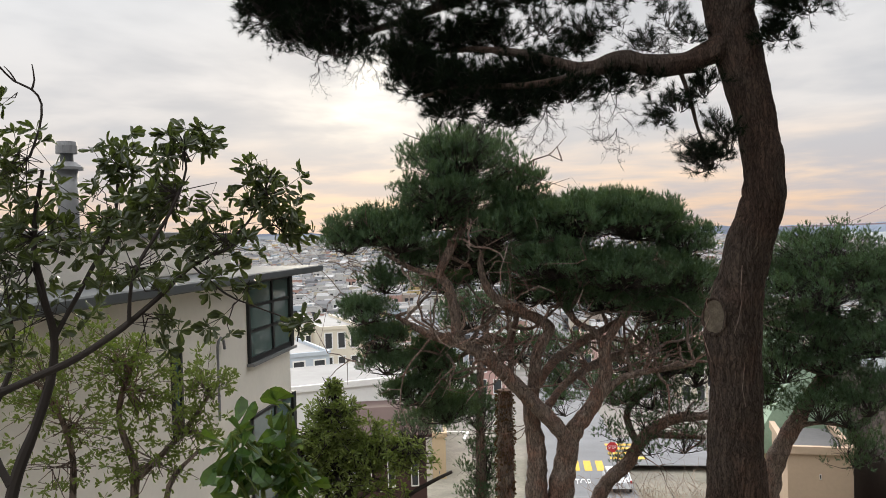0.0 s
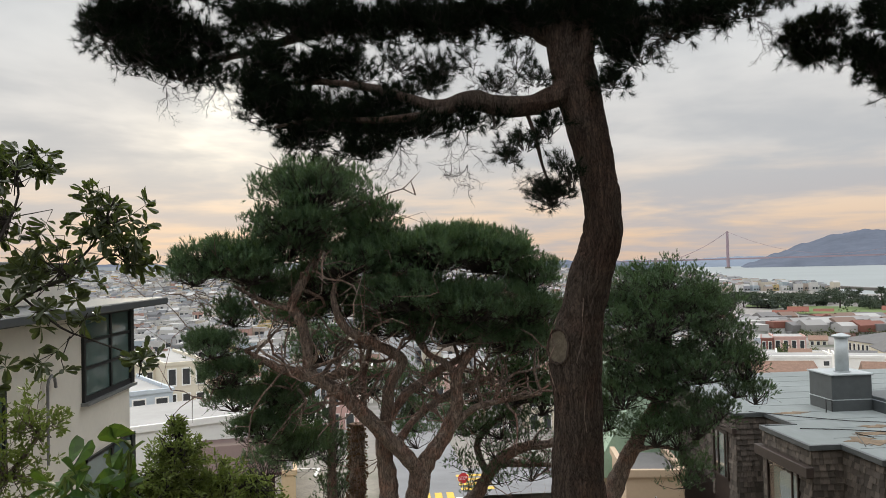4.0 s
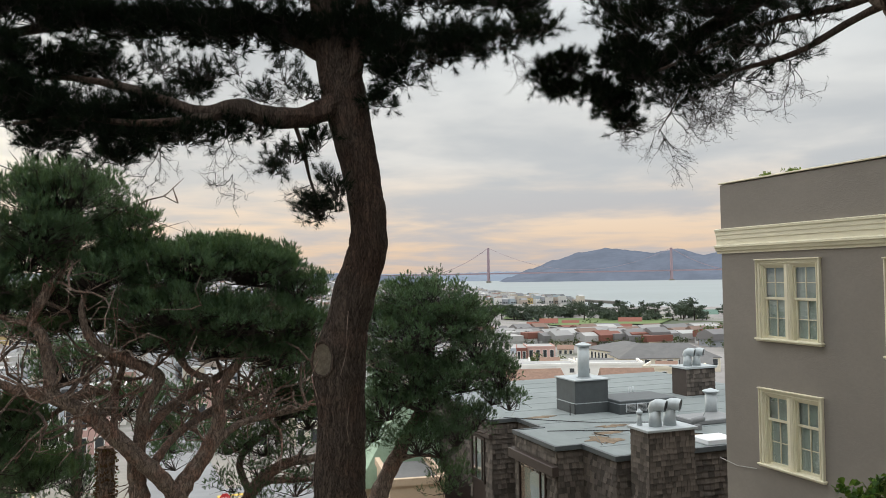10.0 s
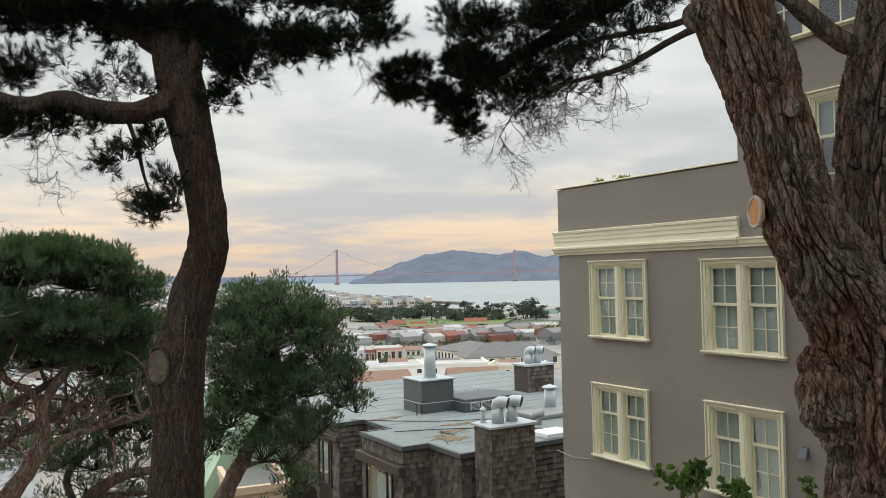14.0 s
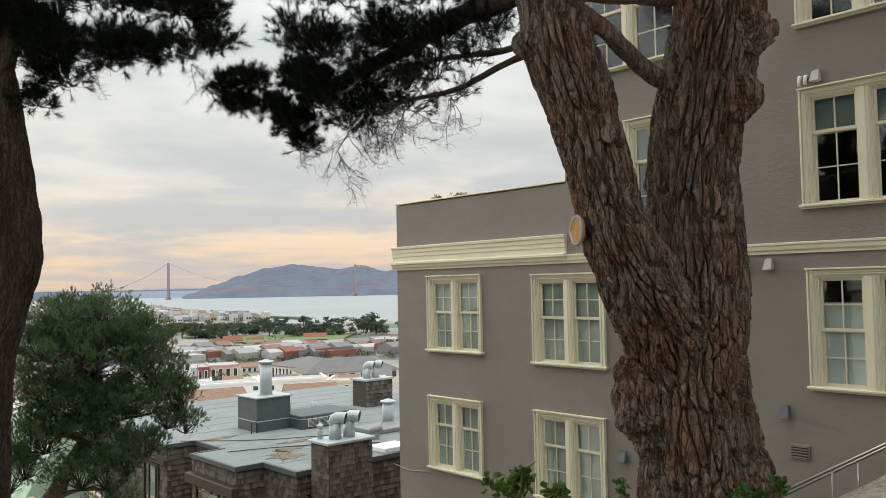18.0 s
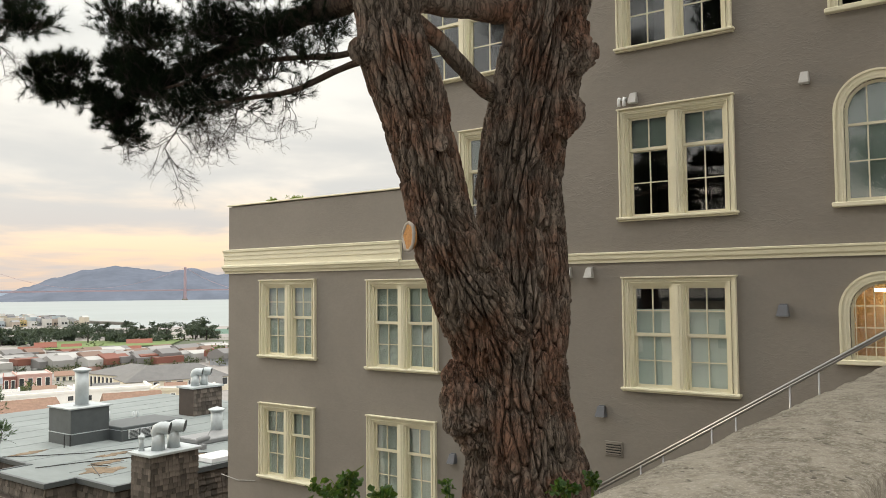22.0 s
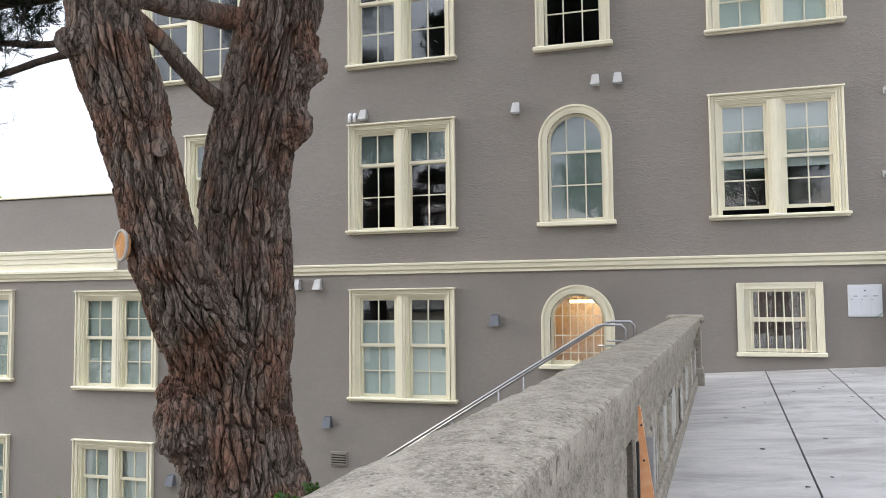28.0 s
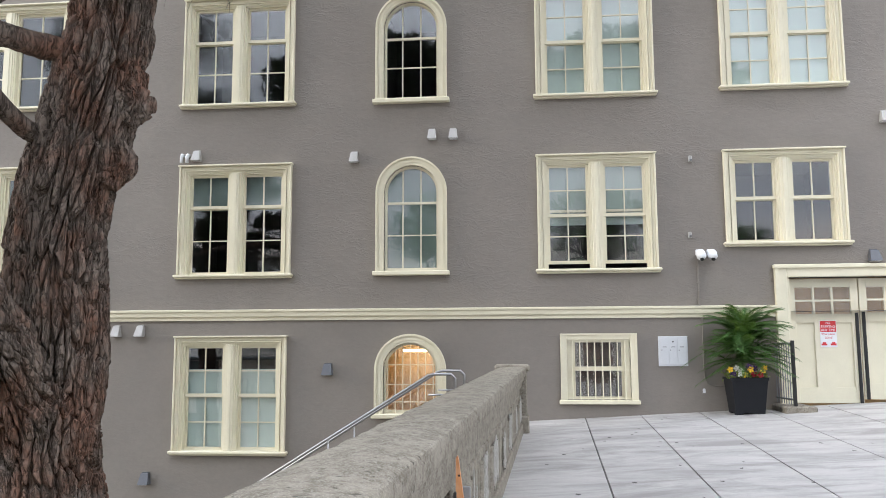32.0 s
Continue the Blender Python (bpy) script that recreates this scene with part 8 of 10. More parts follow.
# ---- the street below ----
ASPHALT = mat("worn_grey_asphalt", (0.21, 0.215, 0.225), 0.9, vary=0.12, scale=0.3, fine=6, bump=0.1, stain=(0.15, 0.15, 0.155), stain_amt=0.4)
mb = MB()
ys = [40 + 5 * k for k in range(70)]
for y in ys:
    for x in (-1.5, 1.6, 6.2):
        mb.v.append((x + y * 0.004, y, ground_z(x, y) + 0.35))
mb.f += [(3 * i + j, 3 * i + j + 1, 3 * i + 4 + j, 3 * i + 3 + j) for i in range(len(ys) - 1) for j in range(2)]
solid("road", mb, ASPHALT, "worn grey asphalt street running downhill", "road", kind="structure")
side = MB()
for y in (64.0, 65.0, 70.0, 75.0):
    side.v += [(6.2 + y * 0.004 + 0.003, y, ground_z(1.6, y) + 0.345), (15.0, y, ground_z(1.6, y) + 0.345)]
side.f += [(2 * i, 2 * i + 1, 2 * i + 3, 2 * i + 2) for i in range(3)]
solid("side_road", side, ASPHALT, "grey asphalt mouth of the cross street", "road", kind="structure")
YELLOW = mat("yellow_road_paint", (0.72, 0.46, 0.07), 0.8, vary=0.1, bump=0)


def road_patch(x0, x1, y0, y1, up=0.004):
    mb = MB()
    n = 6
    for k in range(n + 1):
        y = y0 + (y1 - y0) * k / n
        for x in (x0, x1):
            ya = 40 + 5 * math.floor((y - 40) / 5)
            k2 = (y - ya) / 5
            z = (ground_z(1.6, ya) * (1 - k2) + ground_z(1.6, ya + 5) * k2) + 0.35
            mb.v.append((x, y, z + up + 0.02))
    mb.f += [(2 * i, 2 * i + 1, 2 * i + 3, 2 * i + 2) for i in range(n)]
    return mb


marks = thing("road_marking", (2, 56, ground_z(2, 56) + 0.35), "white stop lettering and yellow crossing bars on asphalt", "road marking")
for i in range(-1, 3):
    part("crossing_bar", road_patch(2.28 + i * 0.95, 2.86 + i * 0.95, 62.4, 65.4), YELLOW, marks)
for i in range(4):
    part("crossing_bar", road_patch(5.5, 8.3, 65.9 + i * 1.75, 66.8 + i * 1.75), YELLOW, marks)
cu = bpy.data.curves.new("stop_lettering", "FONT")
cu.body, cu.size, cu.align_x = "STOP", 1.0, "CENTER"
tmp = bpy.data.objects.new("stop_lettering", cu)
me = bpy.data.meshes.new_from_object(tmp)
bpy.data.objects.remove(tmp)
xs = [v.co.x for v in me.vertices]
for v in me.vertices:
    v.co = (2.77 + v.co.x * 1.45 / (max(xs) - min(xs)), 58.1 + v.co.y * 2.8, ground_z(1.6, 58.1 + v.co.y * 2.8) + 0.42)
part("lettering", me, WHITE, marks)


def car(x, y, yaw, paint_m, label):
    z = ground_z(x, y) + 0.36
    c = thing("parked_car", (0, 0, 0), label, "car", "cars by the kerb")
    prof = [(-2.1, 0.35), (-2.15, 0.75), (-1.9, 0.95), (-1.45, 1.0), (-0.95, 1.45), (0.6, 1.5), (1.35, 1.02), (2.0, 0.9), (2.15, 0.6), (2.1, 0.35)]
    b = MB()
    for s in (-0.85, 0.85):
        b.v += [(s * (0.86 if h > 1.1 else 1), u, h) for u, h in prof]
    k = len(prof)
    b.f += [tuple(range(k)), tuple(reversed(range(k, 2 * k)))] + [(i, (i + 1) % k, k + (i + 1) % k, k + i) for i in range(k)]
    part("body", b, paint_m, c)
    g = MB().quad((-0.62, -1.46, 1.03), (0.62, -1.46, 1.03), (0.56, -1.02, 1.42), (-0.56, -1.02, 1.42))
    g.v = [(a, u - 0.03, h + 0.02) for a, u, h in g.v]
    part("rear_window", g, DARKPANE, c)
    for s in (-1, 1):
        part("tail_light", MB().box(s * 0.82 - 0.12, s * 0.82 + 0.02, -2.17, -2.1, 0.72, 0.9), RED, c)
        part("side_window", MB().box(s * 0.80, s * 0.815, -0.95, 0.7, 1.05, 1.4), DARKPANE, c)
        for u in (-1.35, 1.35):
            w = part("wheel", MB().tube([(s * 0.72, u, 0.33), (s * 0.88, u, 0.33)], 0.33, 16), BLACKIRON, c)
            part("rim", MB().tube([(s * 0.88, u, 0.33), (s * 0.90, u, 0.33)], 0.2, 12), STEEL, w)
    c.location = (x, y, z)
    c.rotation_euler = (radians(-8), 0, radians(yaw))
    return c


car(5.2, 57.6, 0, WHITE, "white hatchback parked by the kerb")
stop = thing("stop_sign", (6.0, 62, ground_z(6, 62)), "red octagonal stop sign on a thin post", "sign")
x, z = 5.32, -14.73
part("post", MB().tube([(x, 62.0, ground_z(6, 62)), (x, 62.0, z + 0.3)], 0.04, 6), STEEL, stop)
pl = MB()
pl.v += [(x + 0.42 * math.cos(a), 61.94, z + 0.42 * math.sin(a)) for a in (math.pi / 8 + k * math.pi / 4 for k in range(8))] + [(x + 0.42 * math.cos(a), 61.96, z + 0.42 * math.sin(a)) for a in (math.pi / 8 + k * math.pi / 4 for k in range(8))]
pl.f += [tuple(range(8)), tuple(range(15, 7, -1))] + [(k, (k + 1) % 8, 8 + (k + 1) % 8, 8 + k) for k in range(8)]
part("plate", pl, RED, stop)
cu = bpy.data.curves.new("stop_word", "FONT")
cu.body, cu.size, cu.align_x, cu.align_y = "STOP", 0.34, "CENTER", "CENTER"
tmp = bpy.data.objects.new("stop_word", cu)
me = bpy.data.meshes.new_from_object(tmp)
bpy.data.objects.remove(tmp)
for v in me.vertices:
    v.co = (x + v.co.x * 0.75, 61.925, z + v.co.y)
part("lettering", me, WHITE, stop)

# ---- the suspension bridge ----
# bridge red dulled to pink-grey: the air's haze is mixed into it
BRIDGE_RED = mat("haze_mixed_bridge_red", (0.34, 0.255, 0.285), 0.8, vary=0.05, bump=0)
T1, T2 = Vector((1313.28, 3027.33, 115.43)), Vector((1946.57, 2664.67, 100.14))
T1.z = T2.z = 112.0
span = (T2 - T1)
span.z = 0
sd = span.normalized()
sn = Vector((-sd.y, sd.x, 0))
DECK = 12.5
bridge = thing("suspension_bridge", (*T1.xy, SEA), "hazy red suspension bridge across the strait", "bridge")


def bar(mb, a, b, w, h):
    """A beam of width w and height h from a to b."""
    d = (Vector(b) - Vector(a)).normalized()
    s = d.cross(Vector((0, 0, 1)))
    s = (s if s.length > 0.1 else sn).normalized() * w / 2
    u = s.cross(d).normalized() * h / 2
    n = len(mb.v)
    for p in (Vector(a), Vector(b)):
        mb.v += [tuple(p + s + u), tuple(p - s + u), tuple(p - s - u), tuple(p + s - u)]
    mb.f += [(n, n + 1, n + 2, n + 3), (n + 7, n + 6, n + 5, n + 4)] + [(n + i, n + 4 + i, n + 4 + (i + 1) % 4, n + (i + 1) % 4) for i in range(4)]
    return mb


for T, zt in ((T1, 115.5), (T2, 100.5)):
    for s in (-1, 1):
        p = Vector((T.x, T.y, 0)) + sn * s * 9
        leg = part("tower_leg", bar(MB(), (p.x, p.y, SEA + 5), (p.x, p.y, DECK), 8, 9), BRIDGE_RED, bridge)
        part("leg_shaft", bar(MB(), (p.x, p.y, DECK), (p.x, p.y, DECK + 50), 7, 8), BRIDGE_RED, leg)
        part("leg_top", bar(MB(), (p.x, p.y, DECK + 50), (p.x, p.y, zt), 5.5, 7), BRIDGE_RED, leg)
    for f in (0.0, 0.27, 0.52, 0.76, 0.97):
        z = DECK + (zt - DECK) * f
        a, b = Vector((T.x, T.y, z)) - sn * 9, Vector((T.x, T.y, z)) + sn * 9
        part("strut", bar(MB(), a, b, 5, 7), BRIDGE_RED, bridge)
    part("pier", MB().prism([tuple((T.xy + sd.xy * a + sn.xy * b)) for a, b in ((-9, -17), (9, -17), (9, 17), (-9, 17))], SEA - 3, SEA + 6), CONCRETE, bridge)
S0 = T1.xy - span.xy * 0.72
N1 = T2.xy + span.xy * 0.35
part("deck", bar(MB(), (S0.x, S0.y, DECK - 6), (*N1, DECK), 18, 5.5), BRIDGE_RED, bridge)
for s in (-1, 1):
    for p0, z0_, p1, z1_, sag in ((T1.xy, 115, T2.xy, 100, 88), (T1.xy - span.xy * 0.30, DECK - 3, T1.xy, 115, 14), (T2.xy, 100, T2.xy + span.xy * 0.28, DECK, 12)):
        pts = []
        for k in range(33):
            f = k / 32
            q = Vector(p0).lerp(Vector(p1), f)
            z = z0_ + (z1_ - z0_) * f - sag * 4 * f * (1 - f)
            pts.append((q.x + sn.x * s * 9, q.y + sn.y * s * 9, max(z, DECK + 1)))
        part("main_cable", MB().tube(pts, 0.5, 5), BRIDGE_RED, bridge)
for f in (0.30, 0.38):
    q = T1.xy - span.xy * f
    part("pylon", MB().prism([tuple(q + sd.xy * a + sn.xy * b) for a, b in ((-4, -11), (4, -11), (4, 11), (-4, 11))], SEA, DECK + 6), CONCRETE, bridge)
ar = []
for k in range(17):
    f = k / 16
    q = T1.xy - span.xy * (0.305 + 0.07 * f)
    ar.append((q.x, q.y, SEA + 10 + 26 * 4 * f * (1 - f)))
part("arch", MB().tube(ar, 2.2, 6), BRIDGE_RED, bridge)
for k in range(9):
    q = T1.xy - span.xy * (0.42 + 0.035 * k)
    part("trestle", MB().prism([tuple(q + sd.xy * a + sn.xy * b) for a, b in ((-2, -8), (2, -8), (2, 8), (-2, 8))], SEA - 2, DECK - 9), BRIDGE_RED, bridge)

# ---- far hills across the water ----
# both base colours carry painted distance haze, the farther ridge more of it
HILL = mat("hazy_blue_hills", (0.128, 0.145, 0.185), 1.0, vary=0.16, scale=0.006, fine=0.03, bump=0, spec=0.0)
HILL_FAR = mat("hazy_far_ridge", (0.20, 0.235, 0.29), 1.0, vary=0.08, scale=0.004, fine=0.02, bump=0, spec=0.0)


def ridge(name, label, table, near, far, m, seed, rough):
    """A line of hills: crest heights in degrees over the eye by yaw, from the shore at `near` to the crest at `far`."""
    mb, rows = MB(), 9
    y0, y1 = table[0][0], table[-1][0]
    n = int(abs(y1 - y0) * 9)
    for i in range(n + 1):
        yaw = y0 + (y1 - y0) * i / n
        for a, b in zip(table, table[1:]):
            if min(a[0], b[0]) <= yaw <= max(a[0], b[0]):
                k = (yaw - a[0]) / (b[0] - a[0])
                k = k * k * (3 - 2 * k)
                el = a[1] + (b[1] - a[1]) * k
        el += rough * noise.noise((yaw * 2.1, seed, 0)) + rough * 0.4 * noise.noise((yaw * 6, seed, 3))
        top = 1.6 + far * math.tan(radians(el))
        for r in range(rows + 2):
            f = min(1.0, r / rows)
            d = near + (far - near) * r / rows
            h = SEA - 2 + (top - SEA + 2) * (f ** 0.8)
            if 0 < r < rows:
                h += 14 * noise.noise((yaw * 1.3 + f, f * 3.3, seed)) * f
            if r > rows:
                h = top - 25
            a = radians(yaw)
            mb.v.append((-d * math.sin(a), d * math.cos(a), h))
    k = rows + 2
    mb.f += [(i * k + j, i * k + j + 1, (i + 1) * k + j + 1, (i + 1) * k + j) for i in range(n) for j in range(k - 1)]
    return solid(name, mb, m, label, "hills", kind="structure", smooth=True)


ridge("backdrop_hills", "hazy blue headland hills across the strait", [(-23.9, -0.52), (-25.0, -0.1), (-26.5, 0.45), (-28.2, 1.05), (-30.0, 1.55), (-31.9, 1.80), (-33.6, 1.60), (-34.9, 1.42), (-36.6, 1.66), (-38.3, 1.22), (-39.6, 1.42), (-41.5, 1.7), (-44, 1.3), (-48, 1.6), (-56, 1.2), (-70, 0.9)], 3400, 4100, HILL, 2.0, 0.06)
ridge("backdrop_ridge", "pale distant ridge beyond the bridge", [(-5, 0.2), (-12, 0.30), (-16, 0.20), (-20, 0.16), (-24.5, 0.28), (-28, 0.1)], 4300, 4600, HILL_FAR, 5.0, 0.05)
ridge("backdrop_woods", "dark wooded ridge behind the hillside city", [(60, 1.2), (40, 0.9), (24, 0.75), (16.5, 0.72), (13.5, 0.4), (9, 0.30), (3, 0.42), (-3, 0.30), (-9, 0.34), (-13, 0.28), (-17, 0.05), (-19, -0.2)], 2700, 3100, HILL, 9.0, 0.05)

# ---- the far city ----
def tint_mat(name, stops, rough=0.85):
    m = bpy.data.materials.new(name)
    m.use_nodes = True
    t = m.node_tree
    b = t.nodes["Principled BSDF"]
    b.inputs["Roughness"].default_value = rough
    isl = t.nodes.new("ShaderNodeNewGeometry").outputs["Random Per Island"]
    t.links.new(ramp(t, isl, stops, "CONSTANT"), b.inputs["Base Color"])
    return m


CITY = tint_mat("mixed_house_paint", [(0.0, (0.50, 0.49, 0.47)), (0.22, (0.36, 0.36, 0.36)), (0.34, (0.48, 0.43, 0.35)), (0.48, (0.30, 0.315, 0.34)), (0.58, (0.40, 0.34, 0.29)), (0.68, (0.60, 0.60, 0.59)), (0.82, (0.22, 0.225, 0.235)), (0.88, (0.38, 0.24, 0.20)), (0.92, (0.36, 0.42, 0.46)), (0.965, (0.50, 0.38, 0.19))])
CITY_ROOFS = tint_mat("mixed_flat_roofing", [(0.0, (0.17, 0.17, 0.175)), (0.3, (0.25, 0.25, 0.25)), (0.55, (0.11, 0.112, 0.118)), (0.7, (0.36, 0.36, 0.355)), (0.86, (0.20, 0.155, 0.135)), (0.93, (0.46, 0.455, 0.45))])


def free(x, y):
    """Whether a plot is clear of the houses that are built one by one."""
    r, yaw = math.hypot(x, y), math.degrees(math.atan2(-x, y))
    if yaw < -17 and (r < 200 or (yaw < -20.5 and 200 < r < 790)):
        return False
    if yaw > -17 and r < 105:
        return False
    if abs(x - 1.6) < 6 and y < 400:
        return False
    shore = lerp_table(yaw, SHORE)
    return r < shore - 25


def boxes(mb, x, y, z, w, d, h, turn, roof, tops=None):
    c, s = math.cos(turn), math.sin(turn)
    n = len(mb.v)
    for zz in (z - 2, z + h):
        for a, b in ((-w, -d), (w, -d), (w, d), (-w, d)):
            mb.v.append((x + a / 2 * c - b / 2 * s, y + a / 2 * s + b / 2 * c, zz))
    mb.f += [(n + i, n + (i + 1) % 4, n + 4 + (i + 1) % 4, n + 4 + i) for i in range(4)]
    if tops is not None:
        mb.f += [(n + 4, n + 5, n + 6, n + 7)]
        low = [(p[0], p[1], p[2] + 0.05) for p in mb.v[n + 4:n + 8]]
        mb, n = tops, len(tops.v) - 4
        mb.v += low
    if roof > 0:
        for a in (-w / 2, w / 2):
            mb.v.append((x + a * c, y + a * s, z + h + roof))
        mb.f += [(n + 4, n + 5, n + 9, n + 8), (n + 6, n + 7, n + 8, n + 9), (n + 4, n + 8, n + 7), (n + 5, n + 6, n + 9)]
    else:
        mb.f.append((n + 4, n + 5, n + 6, n + 7))


rr = random.Random(17)
city, city_tops, panes, leafy = MB(), MB(), MB(), []
near_plots = []
y = 90.0
while y < 2050:
    step = 4.3 + y * 0.0048
    x = -0.75 * y - 40
    while x < 0.95 * y + 60:
        px, py = x + rr.uniform(-0.2, 0.2) * step, y + rr.uniform(-0.25, 0.25) * step
        x += step * rr.choice((0.85, 0.95, 1.05, 1.5 if rr.random() < 0.3 else 1.0))
        if not free(px, py):
            continue
        r = math.hypot(px, py)
        if rr.random() < 0.09:
            leafy.append((px, py, ground_z(px, py), step * 0.45))
            continue
        w, d, h = step * rr.uniform(0.62, 0.9), step * rr.uniform(0.7, 1.2), (4.6 + r * 0.0014) * rr.uniform(0.6, 1.45)
        gz = ground_z(px, py)
        if r < 260 and len(near_plots) < 110 and -17 < math.degrees(math.atan2(-px, py)) < 26:
            near_plots.append((px, py, gz, w, d, h))
            continue
        boxes(city, px, py, gz, w, d, h, rr.choice((0, 0, 0.06, -0.05)), rr.choice((0, 0, 0, 0.25)) * w, city_tops)
        for k in range(2 if r < 900 else 1):
            for j in range(2 if r < 700 else 1):
                wx, wz = px + (k - 0.5) * w * 0.45, gz + h * (0.32 + 0.36 * j)
                n = len(panes.v)
                ww, hh = w * 0.15, h * 0.13
                panes.v += [(wx - ww, py - d / 2 - 0.25, wz - hh), (wx + ww, py - d / 2 - 0.25, wz - hh), (wx + ww, py - d / 2 - 0.25, wz + hh), (wx - ww, py - d / 2 - 0.25, wz + hh)]
                panes.f.append((n, n + 1, n + 2, n + 3))
    y += step * 1.25


def plain_mesh(name, mb):
    me = bpy.data.meshes.new(name)
    me.from_pydata(mb.v, [], mb.f)
    return me


solid("far_houses", plain_mesh("far_houses", city), CITY, "countless small pale houses of a far hillside city", "houses", kind="stuff")
solid("far_roofs", plain_mesh("far_roofs", city_tops), CITY_ROOFS, "grey and brown roofs of the far hillside houses", "roofs", kind="stuff")
solid("far_windows", plain_mesh("far_windows", panes), DARKPANE, "small dark windows of the far houses", "windows", kind="stuff")
for px, py, gz, w, d, h in near_plots:
    wm = rr.choice(WALLS[:6] + [WHITEW, CREAMW, WHITEW])
    roofm = rr.choice((FLATROOF, FLATROOF, GREYROOF, FLATROOF, TANROOF))
    st = "flat" if roofm is FLATROOF or rr.random() < 0.4 else "gable"
    tone = {CREAMW: "cream", WHITEW: "white", PINKW: "pink", TANW: "tan", BLUEW: "pale blue", GREYW: "grey"}[wm]
    block("town_house", "small %s town house with a %s roof" % (tone, "flat" if st == "flat" else "pitched"), (px - w / 2, py - d / 2, gz), (px + w / 2, py - d / 2, gz), d, h, wm, roofm, st, w * 0.22, 2 if w < 6 else 3, 2, foot=3.0)

# ---- low red and grey roofs before the park ----
ROOFS = tint_mat("mixed_roofing", [(0.0, (0.19, 0.075, 0.055)), (0.09, (0.18, 0.12, 0.095)), (0.3, (0.17, 0.165, 0.165)), (0.6, (0.27, 0.265, 0.26)), (0.85, (0.38, 0.375, 0.365))])
walls_low, roofs_low = MB(), MB()
for k in range(130):
    d, yaw = rr.uniform(296, 340), -20.5 - 20 * rr.random()
    a = radians(yaw)
    px, py = -d * math.sin(a), d * math.cos(a)
    gz = ground_z(px, py)
    w, dd, h = rr.uniform(5, 12), rr.uniform(5, 9), rr.uniform(1.2, 2.4)
    boxes(walls_low, px, py, gz, w, dd, h, rr.uniform(-0.15, 0.1), 0)
    boxes(roofs_low, px, py, gz + h + 1.98, w * 1.06, dd * 1.1, 0.15, 0.0, rr.choice((0.0, 1.0, 1.5)))
    for _ in range(2):
        leafy.append((px + rr.uniform(-12, 12), py + rr.uniform(-10, 2), gz, rr.uniform(1.2, 2.4)))
solid("low_houses", plain_mesh("low_houses", walls_low), CITY, "low pale houses between the hill and the park", "houses", kind="stuff")
solid("low_roofs", plain_mesh("low_roofs", roofs_low), ROOFS, "red and grey roofs of the low houses", "roofs", kind="stuff")

# ---- park, shore and far trees ----
LAWN = mat("park_lawn", (0.115, 0.165, 0.055), 0.95, vary=0.25, scale=0.02, fine=0.3, bump=0)


def on_ground(outline, up):
    mb = MB()
    mb.v += [(x, y, ground_z(x, y) + up) for x, y in outline]
    mb.f.append(tuple(range(len(outline))))
    return mb


for a, b, c, d in (((196, 373), (249, 352), (292, 399), (231, 450)), ((205, 452), (219, 437), (254, 495), (234, 508))):
    solid("lawn", on_ground((a, b, c, d), 0.6), LAWN, "green park lawn near the shore", "lawn", kind="structure")


def leaf_blob(rs, at, rx, rz, n, size):
    """Small leaf triangles filling an uneven crown."""
    d = rand_dirs(rs, n)
    c = np.array(at) + d * np.array([rx, rx, rz]) * rs.uniform(0.35, 1.0, (n, 1)) * (1 + 0.25 * np.sin(d[:, :1] * 5 + at[0]))
    u = rand_dirs(rs, n) * size
    v = np.cross(u, rand_dirs(rs, n))
    return np.stack([c - u, c + u * 0.6 + v, c + u - v], 1).reshape(-1, 3)


DARK_LEAF = leaf_mat("dark_cypress_foliage", (0.022, 0.034, 0.030), (0.055, 0.074, 0.055), 0.05, 0.7, 0.08)
FAR_LEAF = leaf_mat("glossy_shrub_leaves", (0.020, 0.030, 0.017), (0.070, 0.084, 0.043), 1.5, 0.3, 0.28, (0.16, 0.13, 0.05), 0.5)
rs = np.random.RandomState(3)
wood, poles = [], MB()
for k in range(84):
    yaw = -22.6 - 18.5 * rs.rand()
    d = rs.uniform(470, 560)
    a = radians(yaw)
    x, y = -d * math.sin(a), d * math.cos(a)
    g = ground_z(x, y)
    h = rs.choice((3.4, 4.5, 6.0, 8.5, 10.5)) * rs.uniform(0.85, 1.15) * (0.85 if yaw > -28 else 1.15 if yaw < -36 else 1.0)
    wide = rs.uniform(2.0, 4.5)
    poles.tube([(x, y, g - 1), (x + rs.normal() * 0.8, y, g + h * 0.65)], [0.5, 0.25], 5, False)
    for _ in range(rs.randint(3, 8)):
        wood.append(leaf_blob(rs, (x + rs.normal() * wide, y + rs.normal() * 3, g + h * rs.uniform(0.35, 0.95)), rs.uniform(1.4, 4.6), rs.uniform(0.7, 1.9), 110, 0.46))
for k in range(60):
    yaw = -22.5 - 6.5 * rs.rand()
    d = rs.uniform(560, 720)
    a = radians(yaw)
    x, y = -d * math.sin(a), d * math.cos(a)
    wood.append(leaf_blob(rs, (x, y, ground_z(x, y) + 1.5), rs.uniform(3, 6), rs.uniform(1.0, 2.0), 110, 0.6))
me = tri_mesh("far_woods", np.concatenate(wood))
solid("far_woods", me, DARK_LEAF, "dark wind-shaped cypresses along the shore park", "trees", kind="stuff")
solid("far_trunks", poles, TWIG, "dark trunks of the shore cypresses", "trunks", kind="stuff")
soft = []
for x, y, g, s in leafy:
    soft.append(leaf_blob(rs, (x, y, g + s * 0.8), s, s * 0.8, 70 if y < 500 else 30, s * 0.16))
